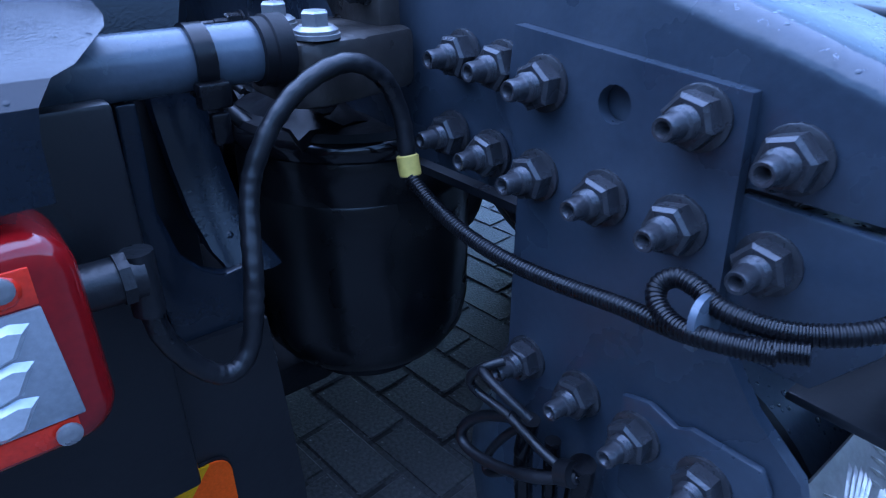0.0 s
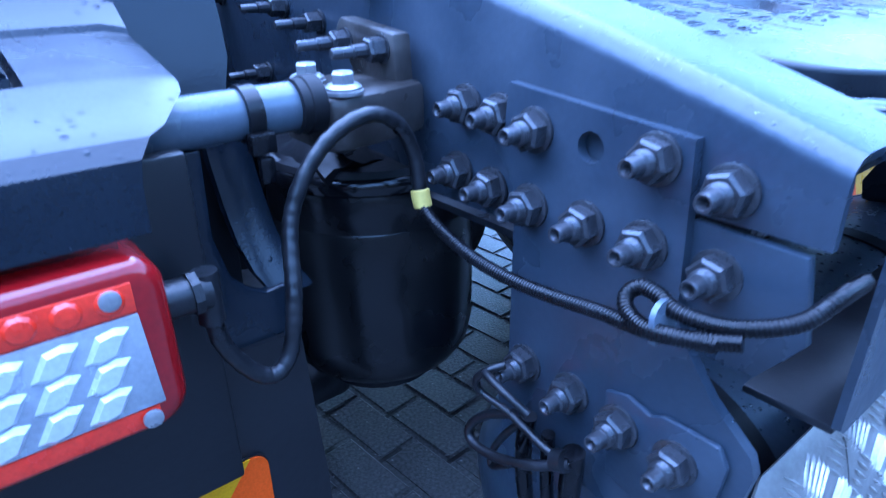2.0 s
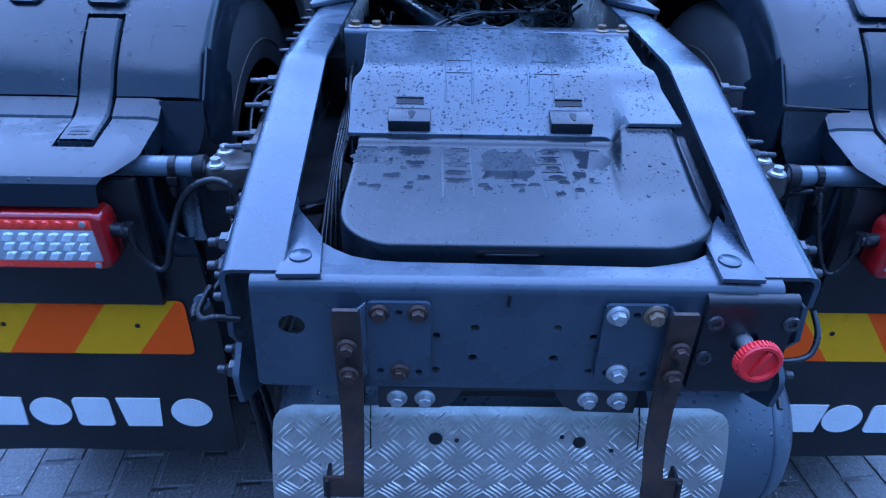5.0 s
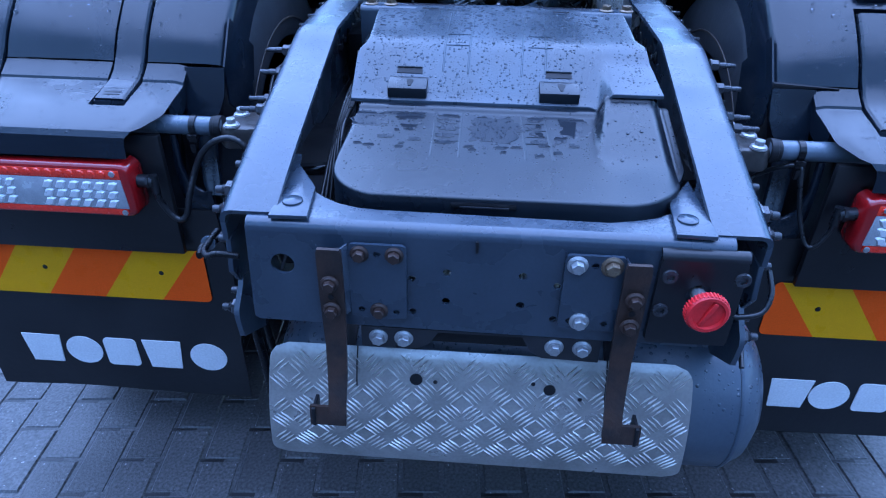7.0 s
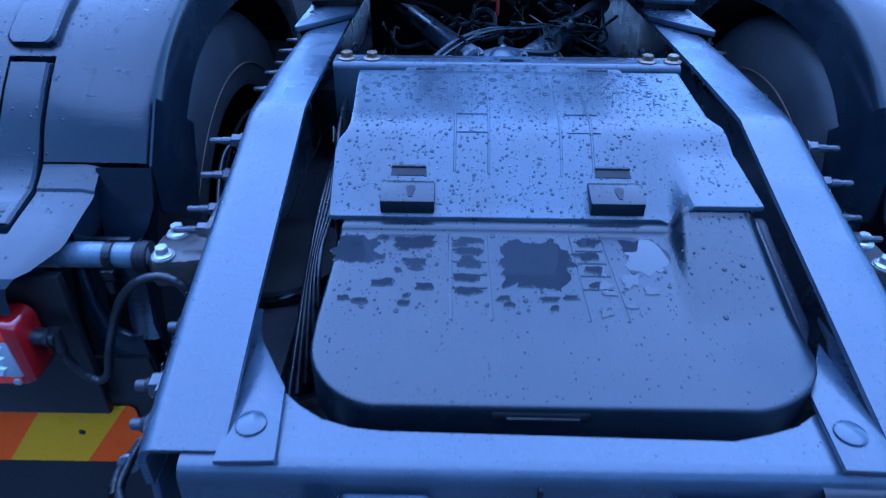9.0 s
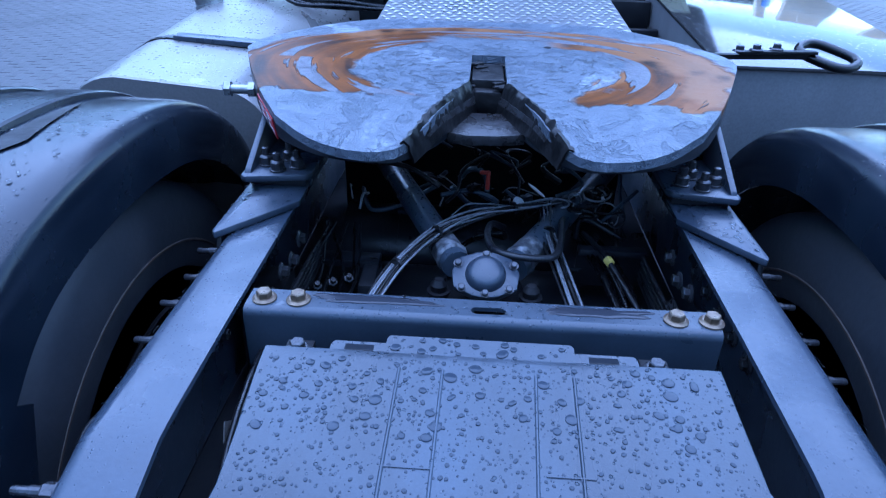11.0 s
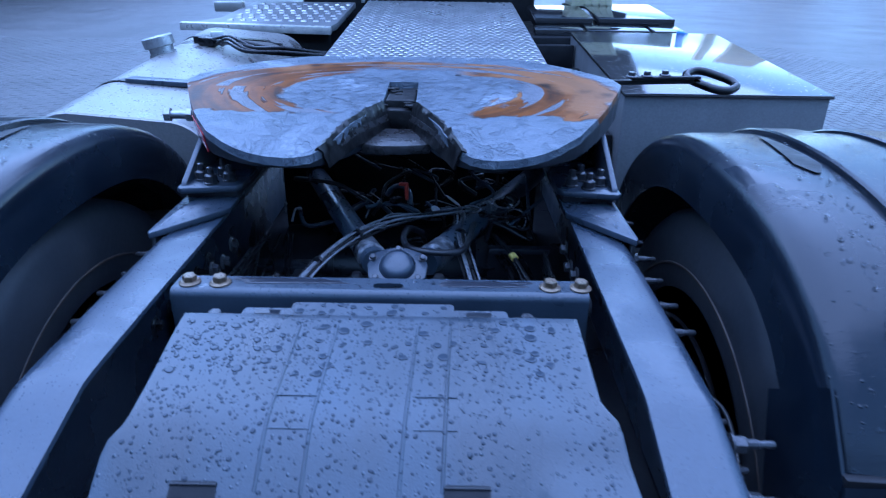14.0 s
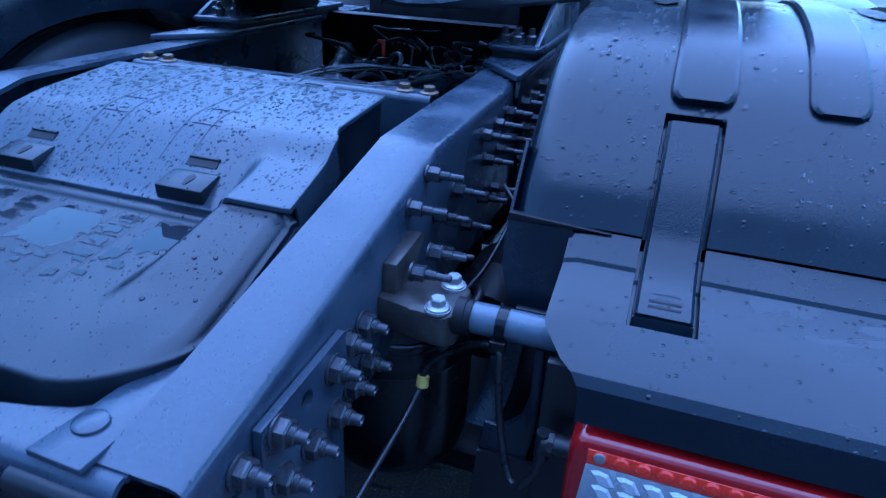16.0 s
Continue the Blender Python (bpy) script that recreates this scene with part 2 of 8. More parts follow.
def rain(m, cell, size, film=0.0, film_scale=5.0, film_low=0.56, tall=0.010, zone=None):
    """Fine beads of rain and sheets of water on the faces that look up: smoother, darker where soaked, with a raised edge."""
    nt = m.node_tree
    nodes, links = nt.nodes, nt.links
    b = nodes["Principled BSDF"]

    def math_(op, a, c=0.0):
        n = nodes.new("ShaderNodeMath")
        n.operation = op
        for k, v in enumerate((a, c)):
            if isinstance(v, (int, float)):
                n.inputs[k].default_value = v
            else:
                links.new(v, n.inputs[k])
        return n.outputs[0]

    co = nodes.new("ShaderNodeTexCoord")
    geo = nodes.new("ShaderNodeNewGeometry")
    sep = nodes.new("ShaderNodeSeparateXYZ")
    links.new(geo.outputs["True Normal"], sep.inputs[0])
    up = nodes.new("ShaderNodeMapRange")
    up.inputs[1].default_value, up.inputs[2].default_value = 0.35, 0.6
    links.new(sep.outputs[2], up.inputs[0])
    vo = nodes.new("ShaderNodeTexVoronoi")
    vo.inputs["Scale"].default_value = cell
    links.new(co.outputs["Object"], vo.inputs["Vector"])
    sc = nodes.new("ShaderNodeSeparateColor")
    links.new(vo.outputs["Color"], sc.inputs[0])
    r = math_("MULTIPLY", math_("POWER", sc.outputs[0], 2.2), size)
    h = math_("MAXIMUM", math_("SUBTRACT", math_("MULTIPLY", r, r), math_("MULTIPLY", vo.outputs["Distance"], vo.outputs["Distance"])), 0.0)
    h = math_("MULTIPLY", h, up.outputs[0])
    bead = math_("GREATER_THAN", h, 0.0005)
    wet = bead
    if film:
        nz = nodes.new("ShaderNodeTexNoise")
        nz.inputs["Scale"].default_value, nz.inputs["Detail"].default_value, nz.inputs["Distortion"].default_value = film_scale, 7, 0.6
        links.new(co.outputs["Object"], nz.inputs["Vector"])
        sheet = nodes.new("ShaderNodeMapRange")
        sheet.inputs[1].default_value, sheet.inputs[2].default_value = film_low, film_low + 0.012
        level = nz.outputs[0]
        if zone:
            so = nodes.new("ShaderNodeSeparateXYZ")
            links.new(co.outputs["Object"], so.inputs[0])
            near = nodes.new("ShaderNodeMapRange")
            near.inputs[1].default_value, near.inputs[2].default_value = zone[0] - 0.03, zone[0]
            links.new(so.outputs[1], near.inputs[0])
            wide = nodes.new("ShaderNodeMapRange")
            wide.inputs[1].default_value, wide.inputs[2].default_value = zone[1], zone[1] + 0.05
            wide.inputs[3].default_value, wide.inputs[4].default_value = 1.0, 0.0
            links.new(so.outputs[0], wide.inputs[0])
            level = math_("SUBTRACT", level, math_("MULTIPLY", math_("SUBTRACT", 1.0, math_("MULTIPLY", near.outputs[0], wide.outputs[0])), 0.3))
        links.new(level, sheet.inputs[0])
        sheet = math_("MULTIPLY", math_("MULTIPLY", sheet.outputs[0], up.outputs[0]), film)
        wet = math_("MAXIMUM", bead, sheet)
        h = math_("MAXIMUM", h, math_("MULTIPLY", sheet, 0.03))
    old_rough = b.inputs["Roughness"].links[0].from_socket
    links.new(math_("ADD", math_("MULTIPLY", old_rough, math_("SUBTRACT", 1.0, wet)), math_("MULTIPLY", wet, 0.05)), b.inputs["Roughness"])
    bp = nodes.new("ShaderNodeBump")
    bp.inputs["Strength"].default_value, bp.inputs["Distance"].default_value = 1.0, tall
    links.new(h, bp.inputs["Height"])
    if b.inputs["Normal"].links:
        links.new(b.inputs["Normal"].links[0].from_socket, bp.inputs["Normal"])
    links.new(bp.outputs[0], b.inputs["Normal"])


rain(COVER, 170, 0.3, 0, tall=0.010)
rain(COVER_TOP, 170, 0.45, 0, tall=0.007)
rain(PLASTIC, 130, 0.36, 0.6, 6, 0.66, 0.008)
RAILPAINT = PAINT.copy()
RAILPAINT.name = "rail_paint"
rain(PAINT, 220, 0.32, 0.7, 7, 0.66, 0.004)
rain(BEAMPAINT, 200, 0.4, 0.8, 9, 0.58, 0.004)
rain(RAILPAINT, 240, 0.36, 0.2, 16, 0.5, 0.003, zone=(0.58, 5.0))
rain(TANKGREY, 120, 0.5)
rain(BOXMETAL, 90, 0.45, 0, tall=0.006)
rain(ALU_TANK, 90, 0.5, 0.6, 4, 0.6, 0.006)


def water_material(name, clear, base=(0.93, 0.95, 0.97)):
    """Rain water: clear drops, or a thin smooth sheet over a soaked dark ground."""
    m = bpy.data.materials.new(name)
    m.use_nodes = True
    nt = m.node_tree
    b = nt.nodes["Principled BSDF"]
    nz = nt.nodes.new("ShaderNodeTexNoise")
    nz.inputs["Scale"].default_value = 30
    mx = nt.nodes.new("ShaderNodeMix")
    mx.data_type = "RGBA"
    mx.inputs[6].default_value, mx.inputs[7].default_value = (*[c * (1 if clear else 0.7) for c in base], 1), (*base, 1)
    nt.links.new(nz.outputs[0], mx.inputs[0])
    nt.links.new(mx.outputs[2], b.inputs["Base Color"])
    b.inputs["Roughness"].default_value = 0.0
    b.inputs["IOR"].default_value = 1.33
    b.inputs["Transmission Weight"].default_value = clear
    return m


WATER = water_material("rain_drops", 1.0)
PUDDLE = water_material("rain_on_plastic", 0.0, (0.022, 0.025, 0.031))
PUDDLE.node_tree.nodes["Principled BSDF"].inputs["Roughness"].default_value = 0.03
level = PUDDLE.node_tree.nodes.new("ShaderNodeCombineXYZ")  # standing water lies level
level.inputs[1].default_value, level.inputs[2].default_value = 0.01, 1.0
PUDDLE.node_tree.links.new(level.outputs[0], PUDDLE.node_tree.nodes["Principled BSDF"].inputs["Normal"])
WETLOW = water_material("rain_on_panel", 0.0, (0.011, 0.015, 0.022))
WETTOP = water_material("rain_on_cover", 0.0, (0.04, 0.051, 0.067))
WETPAINT = water_material("rain_on_paint", 0.0, (0.032, 0.034, 0.042))


def plate_material():
    """Top of the coupling plate: grey grease in the middle, a worn rusty ring, smeared grease on the rear lobes."""
    m = bpy.data.materials.new("greasy_rusty_plate")
    m.use_nodes = True
    nt = m.node_tree
    nodes, links = nt.nodes, nt.links
    b = nodes["Principled BSDF"]
    co = nodes.new("ShaderNodeTexCoord")
    mp = nodes.new("ShaderNodeMapping")
    mp.inputs["Location"].default_value = (0, -0.05, 0)
    mp.inputs["Scale"].default_value = (0.88, 1.12, 0)
    links.new(co.outputs["Object"], mp.inputs[0])
    nz = nodes.new("ShaderNodeTexNoise")
    nz.inputs["Scale"].default_value, nz.inputs["Detail"].default_value = 7, 10
    links.new(co.outputs["Object"], nz.inputs["Vector"])
    ln = nodes.new("ShaderNodeVectorMath")
    ln.operation = "LENGTH"

    def math_(op, a, c):
        n = nodes.new("ShaderNodeMath")
        n.operation = op
        for k, v in enumerate((a, c)):
            if isinstance(v, (int, float)):
                n.inputs[k].default_value = v
            else:
                links.new(v, n.inputs[k])
        return n.outputs[0]

    def band(v, lo, hi):
        n = nodes.new("ShaderNodeMapRange")
        n.interpolation_type = "SMOOTHSTEP"
        n.inputs[1].default_value, n.inputs[2].default_value = lo, hi
        links.new(v, n.inputs[0])
        return n.outputs[0]

    # the worn ring lies closer to the middle at the front
    flat = nodes.new("ShaderNodeSeparateXYZ")
    links.new(mp.outputs[0], flat.inputs[0])
    oval = nodes.new("ShaderNodeCombineXYZ")
    links.new(flat.outputs[0], oval.inputs[0])
    links.new(math_("ADD", flat.outputs[1], math_("MULTIPLY", math_("MAXIMUM", flat.outputs[1], 0.0), 0.55)), oval.inputs[1])
    links.new(oval.outputs[0], ln.inputs[0])
    wob = math_("MULTIPLY", math_("SUBTRACT", nz.outputs[0], 0.5), 0.16)
    rad = math_("ADD", ln.outputs["Value"], wob)
    ring = math_("MULTIPLY", band(rad, 0.232, 0.244), math_("SUBTRACT", 1, band(rad, 0.425, 0.45)))
    # the two rear lobes stay covered with grease
    sep = nodes.new("ShaderNodeSeparateXYZ")
    links.new(co.outputs["Object"], sep.inputs[0])
    back = band(math_("ADD", sep.outputs[1], math_("MULTIPLY", wob, 1.6)), -0.152, -0.144)
    ring = math_("MULTIPLY", ring, back)
    # at the front the ring is worn through only along the edge
    side = band(math_("ABSOLUTE", math_("ADD", sep.outputs[0], wob), 0.0), 0.10, 0.17)
    ring = math_("MULTIPLY", ring, math_("MAXIMUM", side, band(rad, 0.295, 0.315)))
    # smears within the ring, drawn out along the circle
    gr = nodes.new("ShaderNodeTexGradient")
    gr.gradient_type = "RADIAL"
    links.new(mp.outputs[0], gr.inputs[0])
    cmb = nodes.new("ShaderNodeCombineXYZ")
    links.new(math_("MULTIPLY", ln.outputs["Value"], 26), cmb.inputs[0])
    links.new(math_("MULTIPLY", gr.outputs[1], 5), cmb.inputs[1])
    sm = nodes.new("ShaderNodeTexNoise")
    sm.inputs["Scale"].default_value, sm.inputs["Detail"].default_value = 1.0, 4
    links.new(cmb.outputs[0], sm.inputs["Vector"])
    smear = band(sm.outputs[0], 0.54, 0.56)
    ring = math_("MULTIPLY", ring, math_("SUBTRACT", 1, math_("MULTIPLY", smear, 0.9)))
    fine = nodes.new("ShaderNodeTexNoise")
    fine.inputs["Scale"].default_value, fine.inputs["Detail"].default_value = 34, 10
    fine.inputs["Roughness"].default_value, fine.inputs["Distortion"].default_value = 0.68, 1.6
    links.new(co.outputs["Object"], fine.inputs["Vector"])
    lump = nodes.new("ShaderNodeTexNoise")
    lump.inputs["Scale"].default_value, lump.inputs["Detail"].default_value = 19, 5
    lump.inputs["Roughness"].default_value, lump.inputs["Distortion"].default_value = 0.6, 0.9
    links.new(co.outputs["Object"], lump.inputs["Vector"])
    cm2 = nodes.new("ShaderNodeCombineXYZ")
    links.new(math_("MULTIPLY", math_("ADD", ln.outputs["Value"], math_("MULTIPLY", wob, 0.4)), 75), cm2.inputs[0])
    links.new(math_("MULTIPLY", gr.outputs[1], 42), cm2.inputs[1])
    fleck = nodes.new("ShaderNodeTexNoise")
    fleck.inputs["Scale"].default_value, fleck.inputs["Detail"].default_value, fleck.inputs["Distortion"].default_value = 1.0, 5, 0.8
    links.new(cm2.outputs[0], fleck.inputs["Vector"])
    flake = band(lump.outputs[0], 0.455, 0.475)
    inner = math_("SUBTRACT", 1.0, band(rad, 0.22, 0.25))
    pit = math_("SUBTRACT", 1.0, math_("MULTIPLY", band(fleck.outputs[0], 0.585, 0.61), math_("ADD", 0.12, math_("MULTIPLY", inner, 0.88))))
    # glints on the wet grease, put into the colour as pale patches
    white = math_("MULTIPLY", band(nz.outputs[0], 0.56, 0.68), band(fine.outputs[0], 0.42, 0.6))
    rust = nodes.new("ShaderNodeValToRGB")
    rust.color_ramp.elements[0].position, rust.color_ramp.elements[0].color = 0.36, (0.02, 0.009, 0.005, 1)
    rust.color_ramp.elements[1].position, rust.color_ramp.elements[1].color = 0.66, (0.34, 0.098, 0.012, 1)
    links.new(math_("ADD", math_("MULTIPLY", sm.outputs[0], 0.7), math_("MULTIPLY", nz.outputs[0], 0.3)), rust.inputs[0])
    grease = nodes.new("ShaderNodeValToRGB")
    grease.color_ramp.elements[0].position, grease.color_ramp.elements[0].color = 0.0, (0.025, 0.026, 0.03, 1)
    grease.color_ramp.elements[1].position, grease.color_ramp.elements[1].color = 1.0, (0.34, 0.37, 0.41, 1)
    e = grease.color_ramp.elements.new(0.5)
    e.color = (0.088, 0.107, 0.132, 1)
    links.new(math_("ADD", math_("MULTIPLY", math_("ADD", 0.35, math_("MULTIPLY", pit, 0.65)), math_("ADD", 0.5, math_("MULTIPLY", flake, 0.07))), math_("MULTIPLY", white, 0.4)), grease.inputs[0])
    # wet sheen painted in: the rust pales towards the front and one side
    pale = nodes.new("ShaderNodeMix")
    pale.data_type = "RGBA"
    pale.inputs[7].default_value = (0.29, 0.13, 0.055, 1)
    wet_sheen = math_("ADD", math_("MULTIPLY", sep.outputs[0], 0.35), math_("ADD", math_("MULTIPLY", sep.outputs[1], 0.7), math_("MULTIPLY", nz.outputs[0], 0.9)))
    links.new(math_("MULTIPLY", band(wet_sheen, 0.5, 0.62), 0.75), pale.inputs[0])
    links.new(rust.outputs[0], pale.inputs[6])
    mix = nodes.new("ShaderNodeMix")
    mix.data_type = "RGBA"
    links.new(ring, mix.inputs[0])
    links.new(grease.outputs[0], mix.inputs[6])
    links.new(pale.outputs[2], mix.inputs[7])
    links.new(mix.outputs[2], b.inputs["Base Color"])
    links.new(math_("ADD", math_("MULTIPLY", fine.outputs[0], 0.22), math_("ADD", 0.2, math_("MULTIPLY", ring, 0.1))), b.inputs["Roughness"])
    links.new(math_("SUBTRACT", 0.5, math_("MULTIPLY", ring, 0.38)), b.inputs["Specular IOR Level"])
    bp = nodes.new("ShaderNodeBump")
    bp.inputs["Strength"].default_value, bp.inputs["Distance"].default_value = 1.0, 0.005
    hgt = math_("ADD", math_("MULTIPLY", fine.outputs[0], 1.0), math_("ADD", math_("MULTIPLY", flake, 0.45), math_("MULTIPLY", pit, 0.35)))
    hgt = math_("ADD", math_("MULTIPLY", hgt, math_("SUBTRACT", 1.0, math_("MULTIPLY", ring, 0.97))), math_("MULTIPLY", math_("SUBTRACT", 1.0, ring), 0.5))
    links.new(hgt, bp.inputs["Height"])
    links.new(bp.outputs[0], b.inputs["Normal"])
    return m


PLATE = plate_material()


PAVE_TURN = radians(94.8)  # the courses run lengthwise past the truck


def paving_material(name, brick):
    """Damp grey concrete pavers. brick: the far sheet, where the joints come from the material."""
    m = bpy.data.materials.new(name)
    m.use_nodes = True
    nt = m.node_tree
    nodes, links = nt.nodes, nt.links
    b = nodes["Principled BSDF"]
    co = nodes.new("ShaderNodeTexCoord")
    big = nodes.new("ShaderNodeTexNoise")
    big.inputs["Scale"].default_value, big.inputs["Detail"].default_value = 0.7, 6
    links.new(co.outputs["Object"], big.inputs["Vector"])
    fine = nodes.new("ShaderNodeTexNoise")
    fine.inputs["Scale"].default_value, fine.inputs["Detail"].default_value = 130, 6
    links.new(co.outputs["Object"], fine.inputs["Vector"])
    ramp = nodes.new("ShaderNodeValToRGB")
    ramp.color_ramp.elements[0].position, ramp.color_ramp.elements[0].color = 0.32, (0.022, 0.022, 0.023, 1)
    ramp.color_ramp.elements[1].position, ramp.color_ramp.elements[1].color = 0.74, (0.105, 0.103, 0.101, 1)
    links.new(fine.outputs[0], ramp.inputs[0])
    mul = nodes.new("ShaderNodeMix")
    mul.data_type, mul.blend_type = "RGBA", "MULTIPLY"
    mul.inputs[0].default_value = 0.5
    links.new(ramp.outputs[0], mul.inputs[6])
    links.new(big.outputs[0], mul.inputs[7])
    # pale grit
    gn = nodes.new("ShaderNodeTexNoise")
    gn.inputs["Scale"].default_value, gn.inputs["Detail"].default_value = 95, 2
    links.new(co.outputs["Object"], gn.inputs["Vector"])
    gm = nodes.new("ShaderNodeMapRange")
    gm.inputs[1].default_value, gm.inputs[2].default_value = 0.7, 0.74
    links.new(gn.outputs[0], gm.inputs[0])
    gx = nodes.new("ShaderNodeMix")
    gx.data_type = "RGBA"
    gx.inputs[7].default_value = (0.3, 0.29, 0.28, 1)
    links.new(gm.outputs[0], gx.inputs[0])
    links.new(mul.outputs[2], gx.inputs[6])
    last = gx.outputs[2]
    height = fine.outputs[0]
    if brick:
        bt = nodes.new("ShaderNodeTexBrick")
        bt.inputs["Scale"].default_value = 1.0
        bt.inputs["Brick Width"].default_value, bt.inputs["Row Height"].default_value = 0.21, 0.105
        bt.inputs["Mortar Size"].default_value = 0.006
        bt.inputs["Color1"].default_value, bt.inputs["Color2"].default_value = (1.2, 1.2, 1.2, 1), (0.78, 0.78, 0.78, 1)
        bt.inputs["Mortar"].default_value = (0.12, 0.12, 0.12, 1)
        pm = nodes.new("ShaderNodeMapping")
        pm.inputs["Rotation"].default_value = (0, 0, -PAVE_TURN)
        links.new(co.outputs["Object"], pm.inputs[0])
        links.new(pm.outputs[0], bt.inputs["Vector"])
        m2 = nodes.new("ShaderNodeMix")
        m2.data_type, m2.blend_type = "RGBA", "MULTIPLY"
        m2.inputs[0].default_value = 1.0
        links.new(last, m2.inputs[6])
        links.new(bt.outputs["Color"], m2.inputs[7])
        last = m2.outputs[2]
    else:
        oi = nodes.new("ShaderNodeObjectInfo")
        gi = nodes.new("ShaderNodeNewGeometry")
        ad = nodes.new("ShaderNodeMath")
        ad.operation = "ADD"
        links.new(oi.outputs["Random"], ad.inputs[0])
        links.new(gi.outputs["Random Per Island"], ad.inputs[1])
        rg = nodes.new("ShaderNodeMapRange")
        rg.inputs[1].default_value, rg.inputs[2].default_value = 0.0, 2.0
        rg.inputs[3].default_value, rg.inputs[4].default_value = 0.62, 1.3
        links.new(ad.outputs[0], rg.inputs[0])
        m2 = nodes.new("ShaderNodeMix")
        m2.data_type, m2.blend_type = "RGBA", "MULTIPLY"
        m2.inputs[0].default_value = 1.0
        links.new(last, m2.inputs[6])
        links.new(rg.outputs[0], m2.inputs[7])
        last = m2.outputs[2]
    links.new(last, b.inputs["Base Color"])
    rr = nodes.new("ShaderNodeMapRange")
    rr.inputs[3].default_value, rr.inputs[4].default_value = 0.25, 0.6
    links.new(big.outputs[0], rr.inputs[0])
    links.new(rr.outputs[0], b.inputs["Roughness"])
    bp = nodes.new("ShaderNodeBump")
    bp.inputs["Strength"].default_value, bp.inputs["Distance"].default_value = 0.6, 0.0025
    links.new(height, bp.inputs["Height"])
    links.new(bp.outputs[0], b.inputs["Normal"])
    return m


PAVING_FAR = paving_material("paving_sheet", True)
PAVER = paving_material("paver", False)


# ---- mesh tools ----
def thing(name, at, label, category, group="", kind=""):
    ob = new(name)
    ob.empty_display_size = 0.05
    ob.location = at
    return tagged(ob, label, category, group, kind)


def top_of(ob):
    p = Vector((0, 0, 0))
    while ob:
        p = p + ob.location
        ob = ob.parent
    return p


def to_mesh(name, bm, material, sharp=35):
    bmesh.ops.recalc_face_normals(bm, faces=bm.faces)
    me = bpy.data.meshes.new(name)
    bm.to_mesh(me)
    bm.free()
    me.materials.append(material)
    for p in me.polygons:
        p.use_smooth = True
    me.set_sharp_from_angle(angle=radians(sharp))
    return me


def part(name, bm, material, parent, label="", sharp=35):
    """Links a bmesh in world places as one mesh under a thing or a part."""
    base = top_of(parent)
    bm.transform(Matrix.Translation(-base))
    ob = new(name, to_mesh(name, bm, material, sharp))
    ob.parent = parent
    return tagged(ob, label)


def piece(name, me, parent, m):
    """One more object on a shared mesh, at a world pose."""
    ob = new(name, me)
    ob.parent = parent
    ob.matrix_basis = Matrix.Translation(-top_of(parent)) @ m
    return ob


def box(bm, c, s, bev=0.0, turn=None, seg=2):
    g = bmesh.ops.create_cube(bm, size=1.0)
    m = Matrix.Translation(c) @ (turn.to_4x4() if turn else Matrix.Identity(4)) @ Matrix.Diagonal((*s, 1))
    bmesh.ops.transform(bm, matrix=m, verts=g["verts"])
    if bev:
        edges = list({e for v in g["verts"] for e in v.link_edges})
        bmesh.ops.bevel(bm, geom=edges, offset=bev, segments=seg, affect="EDGES", profile=0.5)
    return bm


def boxb(bm, lo, hi, bev=0.0, seg=2):
    lo, hi = Vector(lo), Vector(hi)
    return box(bm, (lo + hi) / 2, [abs(v) for v in (hi - lo)], bev, None, seg)


def lathe(bm, p0, axis, prof, seg=20):
    """prof: (height along the axis, radius) rows; ends are closed."""
    ax = Vector(axis).normalized()
    u = ax.orthogonal().normalized()
    v = ax.cross(u)
    rings = []
    for h, r in prof:
        rings.append([bm.verts.new(Vector(p0) + ax * h + (u * math.cos(a) + v * math.sin(a)) * r)
                      for a in (2 * math.pi * k / seg for k in range(seg))])
    for a, b in zip(rings, rings[1:]):
        for k in range(seg):
            bm.faces.new((a[k], a[(k + 1) % seg], b[(k + 1) % seg], b[k]))
    if prof[0][1] > 1e-4:
        bm.faces.new(rings[0])
    if prof[-1][1] > 1e-4:
        bm.faces.new(rings[-1])
    return bm


def cyl(bm, p0, p1, r, r2=None, seg=16):
    d = Vector(p1) - Vector(p0)
    return lathe(bm, p0, d, [(0, r), (d.length, r if r2 is None else r2)], seg)


def spline(pts, res=8):
    """Smooth line through the points."""
    p = [Vector(q) for q in pts]
    p = [p[0] * 2 - p[1]] + p + [p[-1] * 2 - p[-2]]
    out = []
    for a, b, c, d in zip(p, p[1:], p[2:], p[3:]):
        for k in range(res):
            t = k / res
            out.append(0.5 * (2 * b + (c - a) * t + (2 * a - 5 * b + 4 * c - d) * t * t + (3 * b - a - 3 * c + d) * t ** 3))
    return out + [p[-2]]


